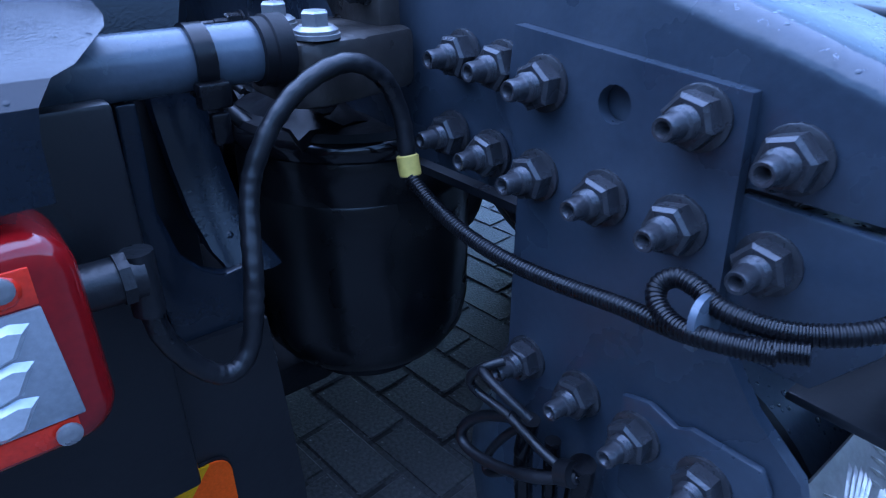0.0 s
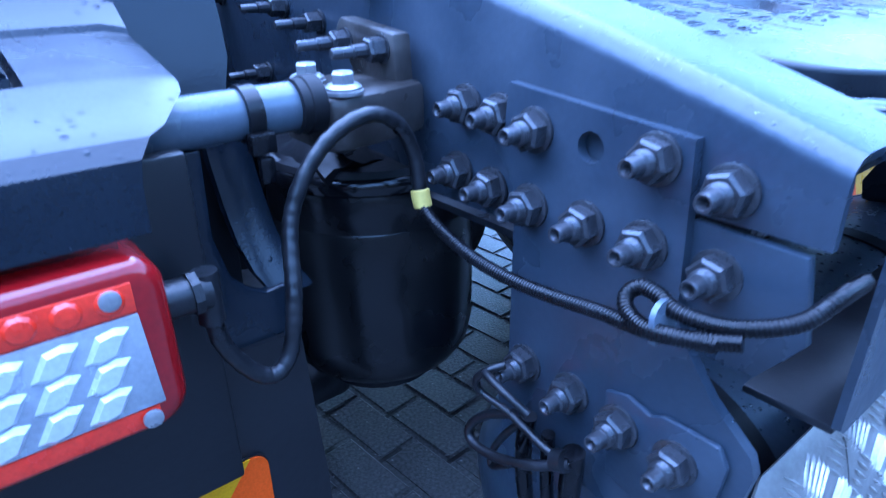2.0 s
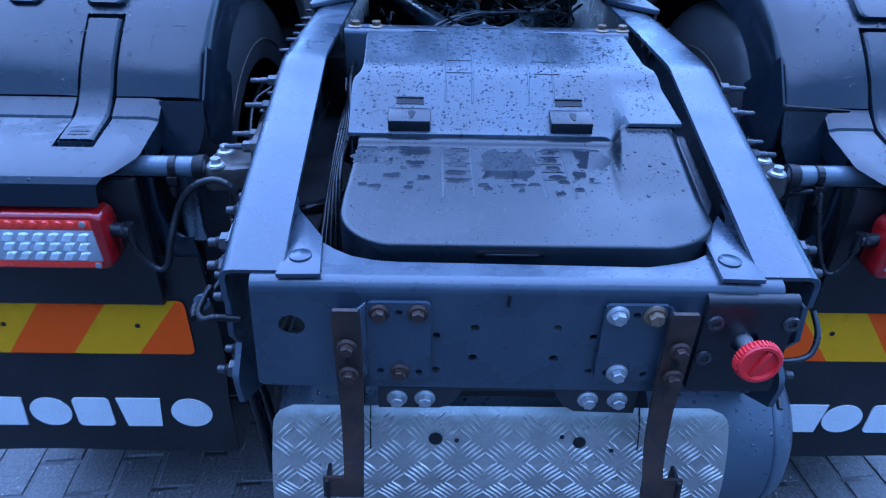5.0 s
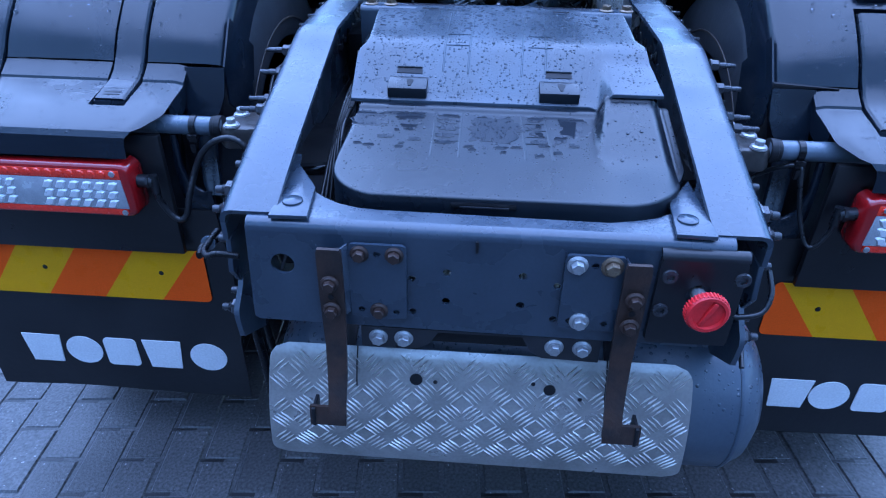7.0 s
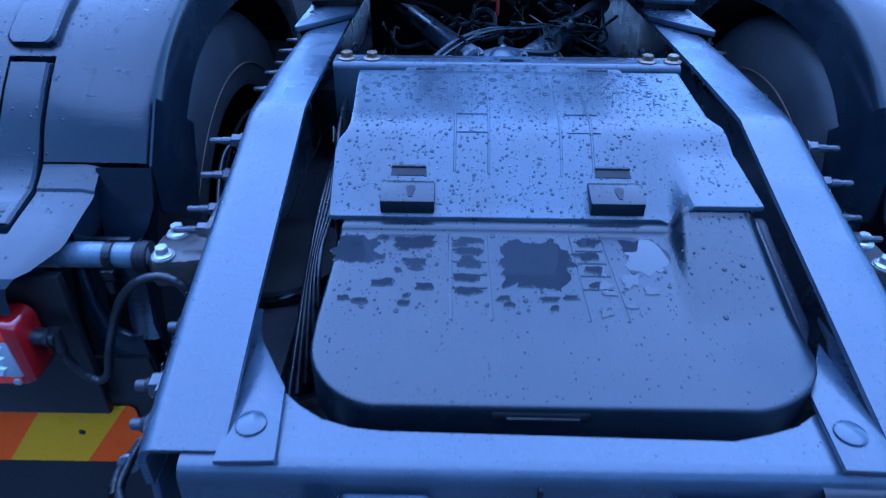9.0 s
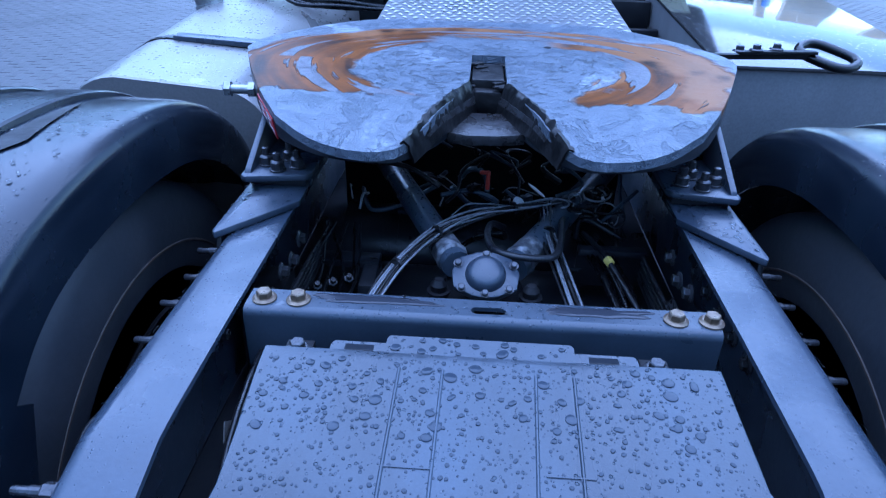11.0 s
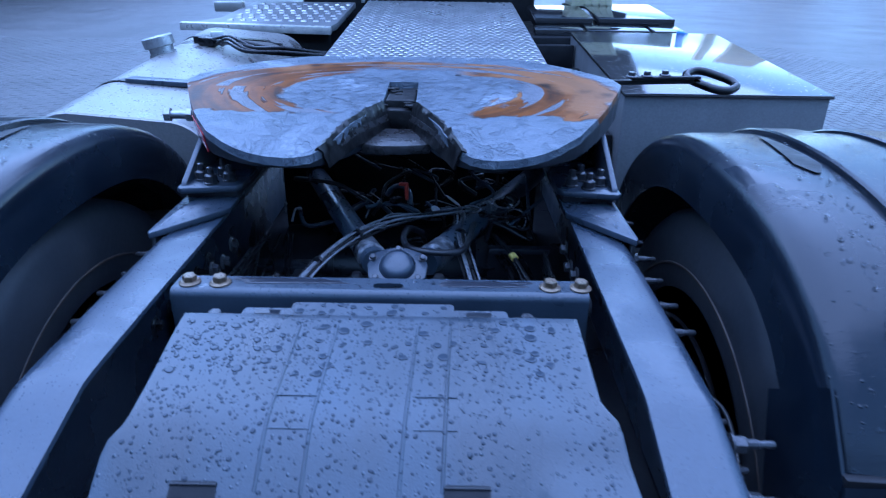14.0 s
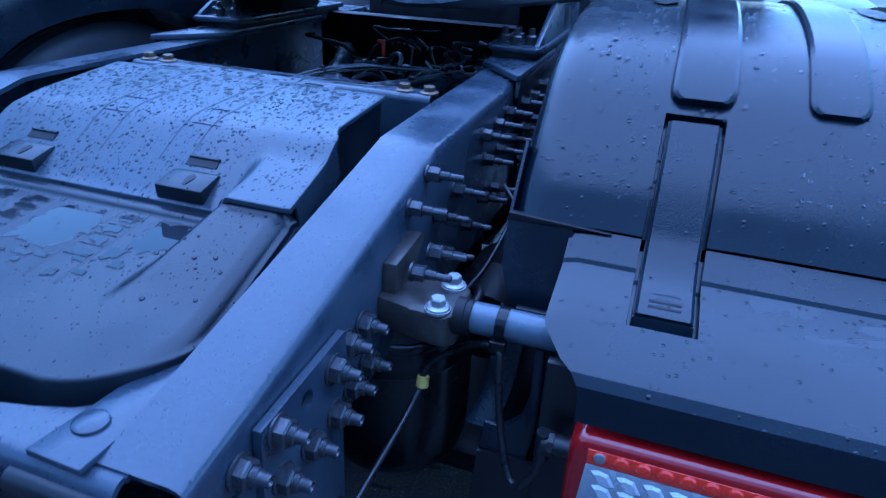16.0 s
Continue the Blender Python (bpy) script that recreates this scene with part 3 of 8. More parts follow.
def tube(bm, pts, r, seg=8, res=8, ridge=0.0, pitch=0.006):
    seg = max(seg, 11)
    line = spline(pts, res)
    if ridge:
        fine, step = [], pitch / 4
        for a, b in zip(line, line[1:]):
            n = max(1, round((b - a).length / step))
            fine += [a.lerp(b, k / n) for k in range(n)]
        line = fine + [line[-1]]
    up = None
    rings = []
    for k, q in enumerate(line):
        d = (line[min(k + 1, len(line) - 1)] - line[max(k - 1, 0)]).normalized()
        up = d.orthogonal().normalized() if up is None else (up - d * up.dot(d)).normalized()
        w = d.cross(up)
        rad = r + (ridge if ridge and k % 4 in (0, 1) else 0)
        rings.append([bm.verts.new(q + (up * math.cos(t) + w * math.sin(t)) * rad) for t in (2 * math.pi * j / seg for j in range(seg))])
    for a, b in zip(rings, rings[1:]):
        for j in range(seg):
            bm.faces.new((a[j], a[(j + 1) % seg], b[(j + 1) % seg], b[j]))
    bm.faces.new(rings[0])
    bm.faces.new(rings[-1])
    return bm


def prism(bm, poly, vec, bev=0.0):
    """A flat polygon given thickness along vec."""
    vs = [bm.verts.new(p) for p in poly]
    f = bm.faces.new(vs)
    g = bmesh.ops.extrude_face_region(bm, geom=[f])
    nv = [e for e in g["geom"] if isinstance(e, bmesh.types.BMVert)]
    bmesh.ops.translate(bm, verts=nv, vec=vec)
    if bev:
        fs = set(vs) | set(nv)
        edges = [e for e in bm.edges if e.verts[0] in fs and e.verts[1] in fs]
        bmesh.ops.bevel(bm, geom=edges, offset=bev, segments=2, affect="EDGES", profile=0.5)
    return bm


def ring2(cx, cy, r, n=16, ry=None):
    return [(cx + r * math.cos(2 * math.pi * k / n), cy + (ry or r) * math.sin(2 * math.pi * k / n)) for k in range(n)]


def plate(bm, outer, holes, put, thick):
    """A plate with real holes. put maps (u, v) to a place; thick: the vector through it."""
    edges = []
    for loop in [outer, *holes]:
        vs = [bm.verts.new(put(*p)) for p in loop]
        edges += [bm.edges.new((vs[k], vs[(k + 1) % len(vs)])) for k in range(len(vs))]
    g = bmesh.ops.triangle_fill(bm, use_beauty=True, edges=edges)
    faces = [f for f in g["geom"] if isinstance(f, bmesh.types.BMFace)]
    g = bmesh.ops.extrude_face_region(bm, geom=faces)
    bmesh.ops.translate(bm, verts=[v for v in g["geom"] if isinstance(v, bmesh.types.BMVert)], vec=thick)
    return bm


def rounded(x0, y0, x1, y1, r, n=5):
    out = []
    for cx, cy, a0 in ((x1 - r, y1 - r, 0), (x0 + r, y1 - r, 90), (x0 + r, y0 + r, 180), (x1 - r, y0 + r, 270)):
        for k in range(n + 1):
            a = radians(a0 + 90 * k / n)
            out.append((cx + r * math.cos(a), cy + r * math.sin(a)))
    return out


def loft(bm, rows, thick=0.0):
    """A skin over rows of places, given thickness."""
    grid = [[bm.verts.new(p) for p in row] for row in rows]
    faces = [bm.faces.new((a[k], a[k + 1], b[k + 1], b[k])) for a, b in zip(grid, grid[1:]) for k in range(len(a) - 1)]
    if thick:
        bmesh.ops.recalc_face_normals(bm, faces=faces)
        bmesh.ops.solidify(bm, geom=faces, thickness=thick)
    return grid


def step(a, b, t):
    t = min(1, max(0, (t - a) / (b - a)))
    return t * t * (3 - 2 * t)


def P(x, y, r):
    return Vector((x, y, Z0 + r))


# ---- shared fasteners ----
def stud_mesh():
    """A hex nut on a washer with a long stud whose end is drilled; axis +x from the mounting face."""
    bm = bmesh.new()
    lathe(bm, (0, 0, 0), (1, 0, 0), [(0, 0.018), (0.0025, 0.018), (0.003, 0.017)], 20)
    lathe(bm, (0.003, 0, 0), (1, 0, 0), [(0, 0.0155), (0.0105, 0.0155), (0.0125, 0.013)], 6)
    lathe(bm, (0.0155, 0, 0), (1, 0, 0), [(0, 0.0094), (0.001, 0.0086), (0.002, 0.0094), (0.003, 0.0086), (0.004, 0.0094), (0.005, 0.0086), (0.0058, 0.0092), (0.007, 0.0074), (0.0085, 0.0069), (0.0165, 0.0068),
                                         (0.0185, 0.006), (0.0182, 0.0043), (0.010, 0.0)], 14)
    return to_mesh("bolt", bm, BOLT, 28)


def long_stud_mesh():
    bm = bmesh.new()
    lathe(bm, (0, 0, 0), (1, 0, 0), [(0, 0.013), (0.003, 0.013)], 16)
    lathe(bm, (0.003, 0, 0), (1, 0, 0), [(0, 0.011), (0.014, 0.011), (0.016, 0.0095)], 6)
    lathe(bm, (0.019, 0, 0), (1, 0, 0), [(0, 0.0062), (0.014, 0.0062), (0.015, 0.005), (0.032, 0.005), (0.034, 0.004)], 10)
    return to_mesh("bolt", bm, BOLT, 28)


def hex_head_mesh(material, r=0.0125):
    """A flanged hex head standing on its face, axis +z."""
    bm = bmesh.new()
    lathe(bm, (0, 0, 0), (0, 0, 1), [(0, r * 1.55), (0.002, r * 1.55), (0.0045, r * 1.2)], 18)
    lathe(bm, (0, 0, 0.0045), (0, 0, 1), [(0, r), (0.008, r), (0.0095, r * 0.86)], 6)
    return to_mesh("bolt", bm, material, 28)


STUD, LONGSTUD = stud_mesh(), long_stud_mesh()
HEX_Y, HEX_Z, HEX_B, HEX_R, HEX_C = (hex_head_mesh(m, r) for m, r in ((YZINC, 0.0112), (ZINC, 0.0104), (BOLT, 0.0105), (RUST, 0.0095), (ZINC, 0.0098)))


def side_pose(side, y, r, x=0.434, roll=0):
    """Axis pointing outwards from the frame's side."""
    return Matrix.Translation(P(side * x, y, r)) @ Matrix.Rotation(0 if side > 0 else math.pi, 4, "Z") @ Matrix.Rotation(radians(roll), 4, "X")


def up_pose(x, y, r, roll=0, tilt=0):
    return Matrix.Translation(P(x, y, r)) @ Matrix.Rotation(radians(tilt), 4, "X") @ Matrix.Rotation(radians(roll), 4, "Z")


def back_pose(x, y, r, roll=0):
    """Axis pointing to the rear."""
    return Matrix.Translation(P(x, y, r)) @ Matrix.Rotation(radians(90), 4, "X") @ Matrix.Rotation(radians(roll), 4, "Z")


rnd = random.Random(7)


# ---- ground ----
bm = bmesh.new()
boxb(bm, (-150, -60, -0.3), (150, 240, -0.0005))
ground = new("ground", to_mesh("ground", bm, PAVING_FAR))
tagged(ground, "damp grey concrete paving of a wide yard", "ground", kind="structure")


# ---- frame rails ----
def rail_top(y, side=1):
    lift = 0.01 * min(max(y, 0) / 0.15, 1) * min(max((1.0 - y) / 0.4, 0), 1) if side < 0 else 0.0
    return lift + (0.135 + 0.03 * (min(y, 1.0) - 0.57) if y >= 0.57 else -0.005 + (y - 0.02) * 0.2545)


def rail_shift(side, y):
    """The rails spread a little towards the cab and lie slightly off the middle."""
    return -0.009 + 0.018 * min(y, 0.7) if side < 0 else 0.004 + 0.022 * min(y, 0.6)


def PR(side, x, y, r):
    return P(side * (x + rail_shift(side, y)), y, r)


def frame_rail(side):
    t = thing("frame_rail", P(side * 0.425, 0.02, -0.16), "dark grey steel chassis rail, wet, rows of bolts along its web", "chassis rail", "chassis rails")
    s = side
    # channel: the web, then the top and bottom flanges with rounded bend
    bm = bmesh.new()
    ys = [0.02, 0.1, 0.2, 0.3, 0.4, 0.5, 0.54, 0.565, 0.59, 0.62, 0.8, 1.2, 1.7, 2.4, 3.2, 4.2]
    def top(y):
        k = step(0.535, 0.605, y)
        a, b = -0.005 + (y - 0.02) * 0.2545, 0.135
        return a * (1 - k) + b * k + rail_top(y, s) - rail_top(y) if 0.535 < y < 0.605 else rail_top(y, s)
    rows = []
    for y in ys:
        z = top(y)
        sec = [(0.335, 0), (0.352, 0), (0.38, 0), (0.406, 0), (0.416, -0.002), (0.4225, -0.0075), (0.425, -0.016)]
        rows.append([PR(s, x, y, z + dz) for x, dz in sec] + [PR(s, 0.425, y, -0.058 if y <= 0.1 else -0.115)])
    loft(bm, rows, 0.008)
    part("web", bm, RAILPAINT, t)
    # underside of the rail, its shade put into the darker colour
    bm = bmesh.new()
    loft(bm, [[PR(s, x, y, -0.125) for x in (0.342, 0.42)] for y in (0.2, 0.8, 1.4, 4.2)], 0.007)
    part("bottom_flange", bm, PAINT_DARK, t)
    # lower tongue at the rear end, under a narrow gap
    bm = bmesh.new()
    prism(bm, [PR(s, 0.418, 0.03, -0.064), PR(s, 0.418, 0.103, -0.062), PR(s, 0.418, 0.103, -0.155), PR(s, 0.418, 0.045, -0.155), PR(s, 0.418, 0.02, -0.12)], Vector((s * 0.009, 0, 0)), 0.0015)
    part("rear_tongue", bm, PAINT, t)
    # reinforcement plate with its hanging foot
    bm = bmesh.new()
    outer = [(0.104, -0.008), (0.262, 0.006), (0.268, -0.05), (0.252, -0.075), (0.252, -0.235), (0.268, -0.27), (0.262, -0.30), (0.14, -0.33), (0.035, -0.27), (0.027, -0.222), (0.032, -0.208), (0.064, -0.181), (0.086, -0.152), (0.098, -0.13)]
    plate(bm, outer, [ring2(0.181, -0.029, 0.0115)], lambda y, z: PR(s, 0.427, y, z), Vector((s * 0.009, 0, 0)))
    part("reinforcement_plate", bm, PAINT, t)
    bm = bmesh.new()
    prism(bm, [PR(s, 0.437, y, z) for y, z in ((0.143, -0.212), (0.123, -0.207), (0.103, -0.214), (0.094, -0.208), (0.05, -0.208), (0.042, -0.222), (0.046, -0.26), (0.1, -0.3), (0.135, -0.29))], Vector((s * 0.006, 0, 0)), 0.002)
    part("foot_plate", bm, PAINT, t)
    # studs, rearmost first
    lower = [(0.321, -0.022), (0.28, -0.024), (0.233, -0.026), (0.128, -0.025), (0.081, -0.037), (0.331, -0.083), (0.288, -0.088), (0.234, -0.087),
             (0.18, -0.086), (0.129, -0.086), (0.081, -0.094), (0.231, -0.236), (0.179, -0.238), (0.127, -0.237), (0.078, -0.239)]
    for y, z in lower:
        on_plate = 0.1 < y < 0.26
        xx = 0.436 if on_plate else 0.426
        if z < -0.2:
            xx = 0.443 if y < 0.14 else 0.436
        piece("bolt", STUD, t, side_pose(s, y, z, xx + rail_shift(s, y), rnd.uniform(0, 60)))
    rows2 = [(0.46, 0.078), (0.522, 0.106), (0.64, 0.042), (0.56, 0.03), (0.457, 0.021), (0.397, 0.02), (0.5, -0.04), (0.6, -0.05), (0.7, -0.04)]
    y = 0.79
    while y < 1.9:
        rows2 += [(y, 0.098 + rnd.uniform(-0.006, 0.006)), (y + 0.03, 0.045 + rnd.uniform(-0.01, 0.01))]
        if rnd.random() < 0.7:
            rows2.append((y + 0.01, -0.02 + rnd.uniform(-0.02, 0.02)))
        y += 0.085
    for y, z in rows2:
        on_ear = z < 0.03 and 0.38 < y < 0.46
        piece("bolt", LONGSTUD, t, side_pose(s, y, z, (0.457 if on_ear else 0.4255 if y < 1.0 else 0.437) + rail_shift(s, y), rnd.uniform(0, 60)))
    # nuts on the inner face
    for y in (0.92, 0.99, 1.06, 1.13, 1.2):
        for z in (0.07, 0.01):
            piece("nut", HEX_B, t, Matrix.Translation(PR(s, 0.416, y, z)) @ Matrix.Rotation(radians(-90 * s), 4, "Y"))
    return t


rail_left, rail_right = frame_rail(-1), frame_rail(1)

# ---- rear crossmember ----
cross = thing("rear_crossmember", P(0, 0, -0.2), "dark grey folded steel end beam closing the chassis, drilled with holes", "crossmember")
bm = bmesh.new()
left = [(-0.345, 0.25), (-0.338, 0.21), (-0.313, 0.147), (-0.290, 0.109), (-0.264, 0.085), (-0.238, 0.067), (-0.205, 0.056), (-0.171, 0.052)]
curve = left + [(0.19, 0.046)] + [(-x + 0.026, y) for x, y in reversed(left[:-1])]
outline = [(-0.37, 0.018), (-0.37, 0.25)] + curve + [(0.372, 0.25), (0.372, 0.018)]
plate(bm, outline, [], lambda x, y: P(x, y, -0.008), Vector((0, 0, -0.006)))
part("top_sheet", bm, PAINT, cross)
bm = bmesh.new()
rows = []
for k in range(7):
    a = radians(90 * k / 6)
    rows.append([P(x, 0.018 - 0.018 * math.sin(a), -0.008 - 0.018 * (1 - math.cos(a))) for x in (-0.37, -0.2, 0.0, 0.2, 0.37)])
loft(bm, rows, 0.006)
part("folded_edge", bm, PAINT, cross)
bm = bmesh.new()
holes = [ring2(-0.057, -0.086, 0.0068), (ring2(0.061, -0.085, 0.0068)), ring2(-0.058, -0.141, 0.0068), ring2(0.061, -0.141, 0.0068), ring2(-0.318, -0.085, 0.019, 20),
         ring2(-0.112, -0.1, 0.006), ring2(-0.112, -0.165, 0.006), ring2(0.115, -0.1, 0.006), ring2(0.115, -0.165, 0.006)]
plate(bm, [(-0.37, -0.026), (-0.378, -0.192), (-0.37, -0.198), (0.37, -0.205), (0.37, -0.026)], holes, lambda x, z: P(x, 0.0, z), Vector((0, 0.006, 0)))
part("face_plate", bm, PAINT, cross)
# the beam's underside, shaded by a darker colour
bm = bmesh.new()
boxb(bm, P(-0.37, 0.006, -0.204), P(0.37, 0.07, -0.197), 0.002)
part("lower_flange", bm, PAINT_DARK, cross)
bm = bmesh.new()
box(bm, P(-0.012, -0.001, -0.035), (0.004, 0.006, 0.02))
part("notch", bm, BLACKMETAL, cross)
bm = bmesh.new()
box(bm, P(-0.318, 0.012, -0.085), (0.004, 0.01, 0.034), 0, Matrix.Rotation(radians(20), 3, "Y"))
part("hole_rib", bm, PAINT_DARK, cross)
for s in (-1, 1):
    bm = bmesh.new()
    pts = [(0.332, 0.004), (0.272, 0.006), (0.283, 0.104), (0.315, 0.16), (0.333, 0.19)]
    prism(bm, [P(s * x + (0.008 if s > 0 else 0), y, -0.006) for x, y in pts], Vector((0, 0, 0.007)), 0.001)
    part("corner_plate", bm, PAINT, cross)
    bm = bmesh.new()
    lathe(bm, P(s * 0.306, 0.05, 0.001), (0, 0, 1), [(0, 0.0165), (0.003, 0.016), (0.0045, 0.013), (0.005, 0.0)], 20)
    part("rivet", bm, PAINT, cross)
# hanging plate under the beam, cut away in the middle
bm = bmesh.new()
outer = [(-0.2, -0.205), (-0.2, -0.247), (-0.105, -0.247), (-0.085, -0.235), (-0.07, -0.21), (0.07, -0.21), (0.085, -0.238), (0.105, -0.252), (0.2, -0.255), (0.2, -0.207)]
plate(bm, outer, [], lambda x, z: P(x, 0.004, z), Vector((0, 0.008, 0)))
part("hanging_plate", bm, PAINT_DARK, cross)
for x in (-0.171, -0.128, 0.124, 0.17):
    piece("bolt", HEX_Z, cross, back_pose(x, 0.004, -0.226, rnd.uniform(0, 60)))
bm = bmesh.new()
boxb(bm, P(-0.1, 0.05, -0.27), P(0.1, 0.09, -0.212), 0.004)
part("inner_beam", bm, BLACKMETAL, cross)


# ---- hanger brackets on the rear beam ----
def hanger(x_plate, x_arm, mirror, heads, label):
    s = mirror
    t = thing("hanger_bracket", P(x_plate, -0.02, -0.18), label, "bracket", "hanger brackets")
    bm = bmesh.new()
    w = 0.045
    holes = [ring2(dx, dz, 0.0055, 10) for dx, dz in ((0, 0.053), (-0.028, -0.053), (0.028, -0.056))]
    plate(bm, rounded(-w, -0.07, w, 0.07, 0.008), holes, lambda u, v: P(x_plate + u, -0.004, -0.105 + v), Vector((0, -0.006, 0)))
    part("mounting_plate", bm, PAINT, t)
    for dx, dz, kind in heads:
        piece("bolt", kind, t, back_pose(x_plate + dx, -0.010, -0.105 + dz, rnd.uniform(0, 60)))
    # the plate's edge turns out to the arm
    bm = bmesh.new()
    xa = x_arm
    x_edge = x_plate + s * w
    prism(bm, [P(x_edge, -0.004, -0.035), P(x_edge, -0.012, -0.035), P(xa - s * 0.012, -0.028, -0.039), P(xa - s * 0.012, -0.02, -0.039)], Vector((0, 0, -0.128)), 0.0015)
    part("side_flange", bm, PAINT, t)
    # rusty hook arm
    bm = bmesh.new()
    prof = [(-0.028, -0.037), (-0.028, -0.045), (-0.028, -0.12), (-0.028, -0.16), (-0.030, -0.22), (-0.038, -0.27), (-0.05, -0.31), (-0.062, -0.335), (-0.066, -0.36)]
    rows = [[P(xa + u * wd, y, z) for u in (-1, -0.9, 0, 0.9, 1)] for (y, z), wd in zip(prof, (0.0175, 0.0195, 0.0195, 0.019, 0.0172, 0.0165, 0.0155, 0.015, 0.015))]
    loft(bm, rows, 0.007)
    part("hook_arm", bm, RUST, t, "rusty flat steel arm")
    bm = bmesh.new()
    loft(bm, [[P(xa - s * 0.014 + s * u, y, z) for y, z in ((-0.06, -0.335), (-0.066, -0.372))] for u in (0.0, 0.025, 0.05, 0.062)] , 0.006)
    part("foot", bm, RUST, t)
    bm = bmesh.new()
    boxb(bm, P(xa + s * 0.038, -0.066, -0.376), P(xa + s * 0.044, -0.03, -0.336), 0.001)
    part("foot_side", bm, BLACKMETAL, t)
    for dz in (-0.095, -0.145):
        piece("bolt", HEX_R, t, back_pose(xa, -0.033, dz, rnd.uniform(0, 60)))
    bm = bmesh.new()
    lathe(bm, P(xa, -0.0335, -0.12), (0, -1, 0), [(0, 0.005), (0.001, 0.005)], 12)
    part("hole", bm, BLACKMETAL, t)
    return t


hanger(-0.165, -0.236, -1, [(-0.027, 0.053, HEX_R), (0.027, 0.053, HEX_R), (0.0, -0.054, HEX_R)], "rusty steel hanger bracket bolted to the rear beam")
hanger(0.167, 0.228, 1, [(-0.027, 0.053, HEX_Z), (0.025, 0.053, HEX_Y), (-0.012, -0.053, HEX_Z)], "grey hanger bracket with rusty arm and mixed bolts")

# ---- towing pin ----
tow = thing("towing_pin", P(0.33, -0.02, -0.18), "steel towing pin with a red plastic knob in a dark bracket", "towing pin")
bm = bmesh.new()
plate(bm, rounded(0.262, -0.19, 0.39, -0.034, 0.006), [ring2(0.328, -0.095, 0.02, 18), ring2(0.278, -0.062, 0.006, 10), ring2(0.385, -0.062, 0.006, 10), ring2(0.275, -0.125, 0.006, 10)],
      lambda x, z: P(x, -0.012, z), Vector((0, 0.011, 0)))
part("bracket_plate", bm, TOWPAINT, tow)
bm = bmesh.new()
rows = [[P(x, -0.012 + 0.014 * (1 - math.cos(a)) , -0.034 + 0.014 * math.sin(a)) for x in (0.262, 0.33, 0.39)] for a in (radians(15 * k) for k in range(7))]
loft(bm, rows, 0.004)
part("top_fold", bm, TOWPAINT, tow)
for x, z in ((0.278, -0.062), (0.385, -0.062), (0.275, -0.125)):
    bm = bmesh.new()
    lathe(bm, P(x, -0.012, z), (0, -1, 0), [(0, 0.0125), (0.004, 0.0115), (0.004, 0.0065), (-0.004, 0.006)], 16)
    part("bushing", bm, BOLT, tow)
bm = bmesh.new()
cyl(bm, P(0.328, 0.03, -0.095), P(0.326, -0.056, -0.092), 0.0115)
part("shaft", bm, ZINC, tow, "bare steel shaft")
bm = bmesh.new()
prof = [(0, 0.019), (0.003, 0.0285), (0.006, 0.0305), (0.018, 0.031), (0.021, 0.0285), (0.021, 0.024), (0.016, 0.0225), (0.016, 0.0)]
lathe(bm, P(0.326, -0.046, -0.092), (0.03, -1, 0.08), prof, 36)
knob = part("knob", bm, RED, tow, "red plastic knob")
bm = bmesh.new()
box(bm, P(0.3265, -0.063, -0.0907), (0.007, 0.007, 0.043), 0.0015, Matrix.Rotation(radians(24), 3, "Y"))
part("grip_bar", bm, RED, knob)
bm = bmesh.new()
for k in range(36):
    a = 2 * math.pi * k / 36
    box(bm, P(0.3263 + 0.0311 * math.cos(a), -0.057, -0.0912 + 0.0311 * math.sin(a)), (0.0028, 0.012, 0.0028), 0.0006, Matrix.Rotation(-a, 3, "Y"), 1)
part("knurl", bm, RED, knob)

# cable and bracket at the right end of the beam
loop = thing("cable_loop", P(0.41, 0, -0.14), "short black cable bent round the beam's end", "cable")
bm = bmesh.new()
tube(bm, [P(0.37, 0.0, -0.135), P(0.40, -0.012, -0.13), P(0.43, -0.01, -0.12), P(0.442, 0.005, -0.095), P(0.44, 0.03, -0.07)], 0.0045)
part("sheath", bm, CABLE, loop)


# ---- chassis cover between the rails ----
cover = thing("chassis_cover", P(0, 0.1, -0.06), "black moulded plastic chassis cover in two stepped panels, wet with rain", "cover")


def low_edge(y, side):
    base = -0.2585 if side < 0 else 0.318
    if y > 0.19:
        return base + (0.007 * (y - 0.2) / 0.2 if side < 0 else -0.006 * (y - 0.2) / 0.2)
    r = 0.088 if side < 0 else 0.112
    d = min(r, max(0.0, 0.075 + r - y))
    return base - side * (r - math.sqrt(max(0.0, r * r - d * d)))


def low_z(x, y):
    """A gentle slope that rises from the rear edge, with a raised shoulder beside its right end."""
    floor = 0.010 + 0.112 * (y - 0.072) + 0.006 * step(0.361, 0.367, y)
    d = (min(y, 0.36) - 0.2) / 0.012
    rise = 0.225 * 0.012 * (math.log1p(math.exp(-abs(d))) + max(0.0, d)) - 0.1 * max(0.0, y - 0.36)
    k = step(0.197 - 0.12 * (0.36 - y), 0.217 - 0.12 * (0.36 - y), x)
    return floor + rise * k


def up_z(x, y):
    """A steep rear ramp and a nearly flat top; on the right a shallower ramp lies higher."""
    flat = 0.140 + (y - 0.51) * 0.09
    ramp = 0.052 + (y - 0.376) * 0.66
    d = (flat - ramp) / 0.006
    k = 0.006 * (math.log1p(math.exp(-abs(d))) + max(0.0, -d))
    mid = ramp - k
    high = min(0.090 + (y - 0.361) * 0.235, flat)
    return mid + max(0.0, high - mid) * step(0.2, 0.228, x)


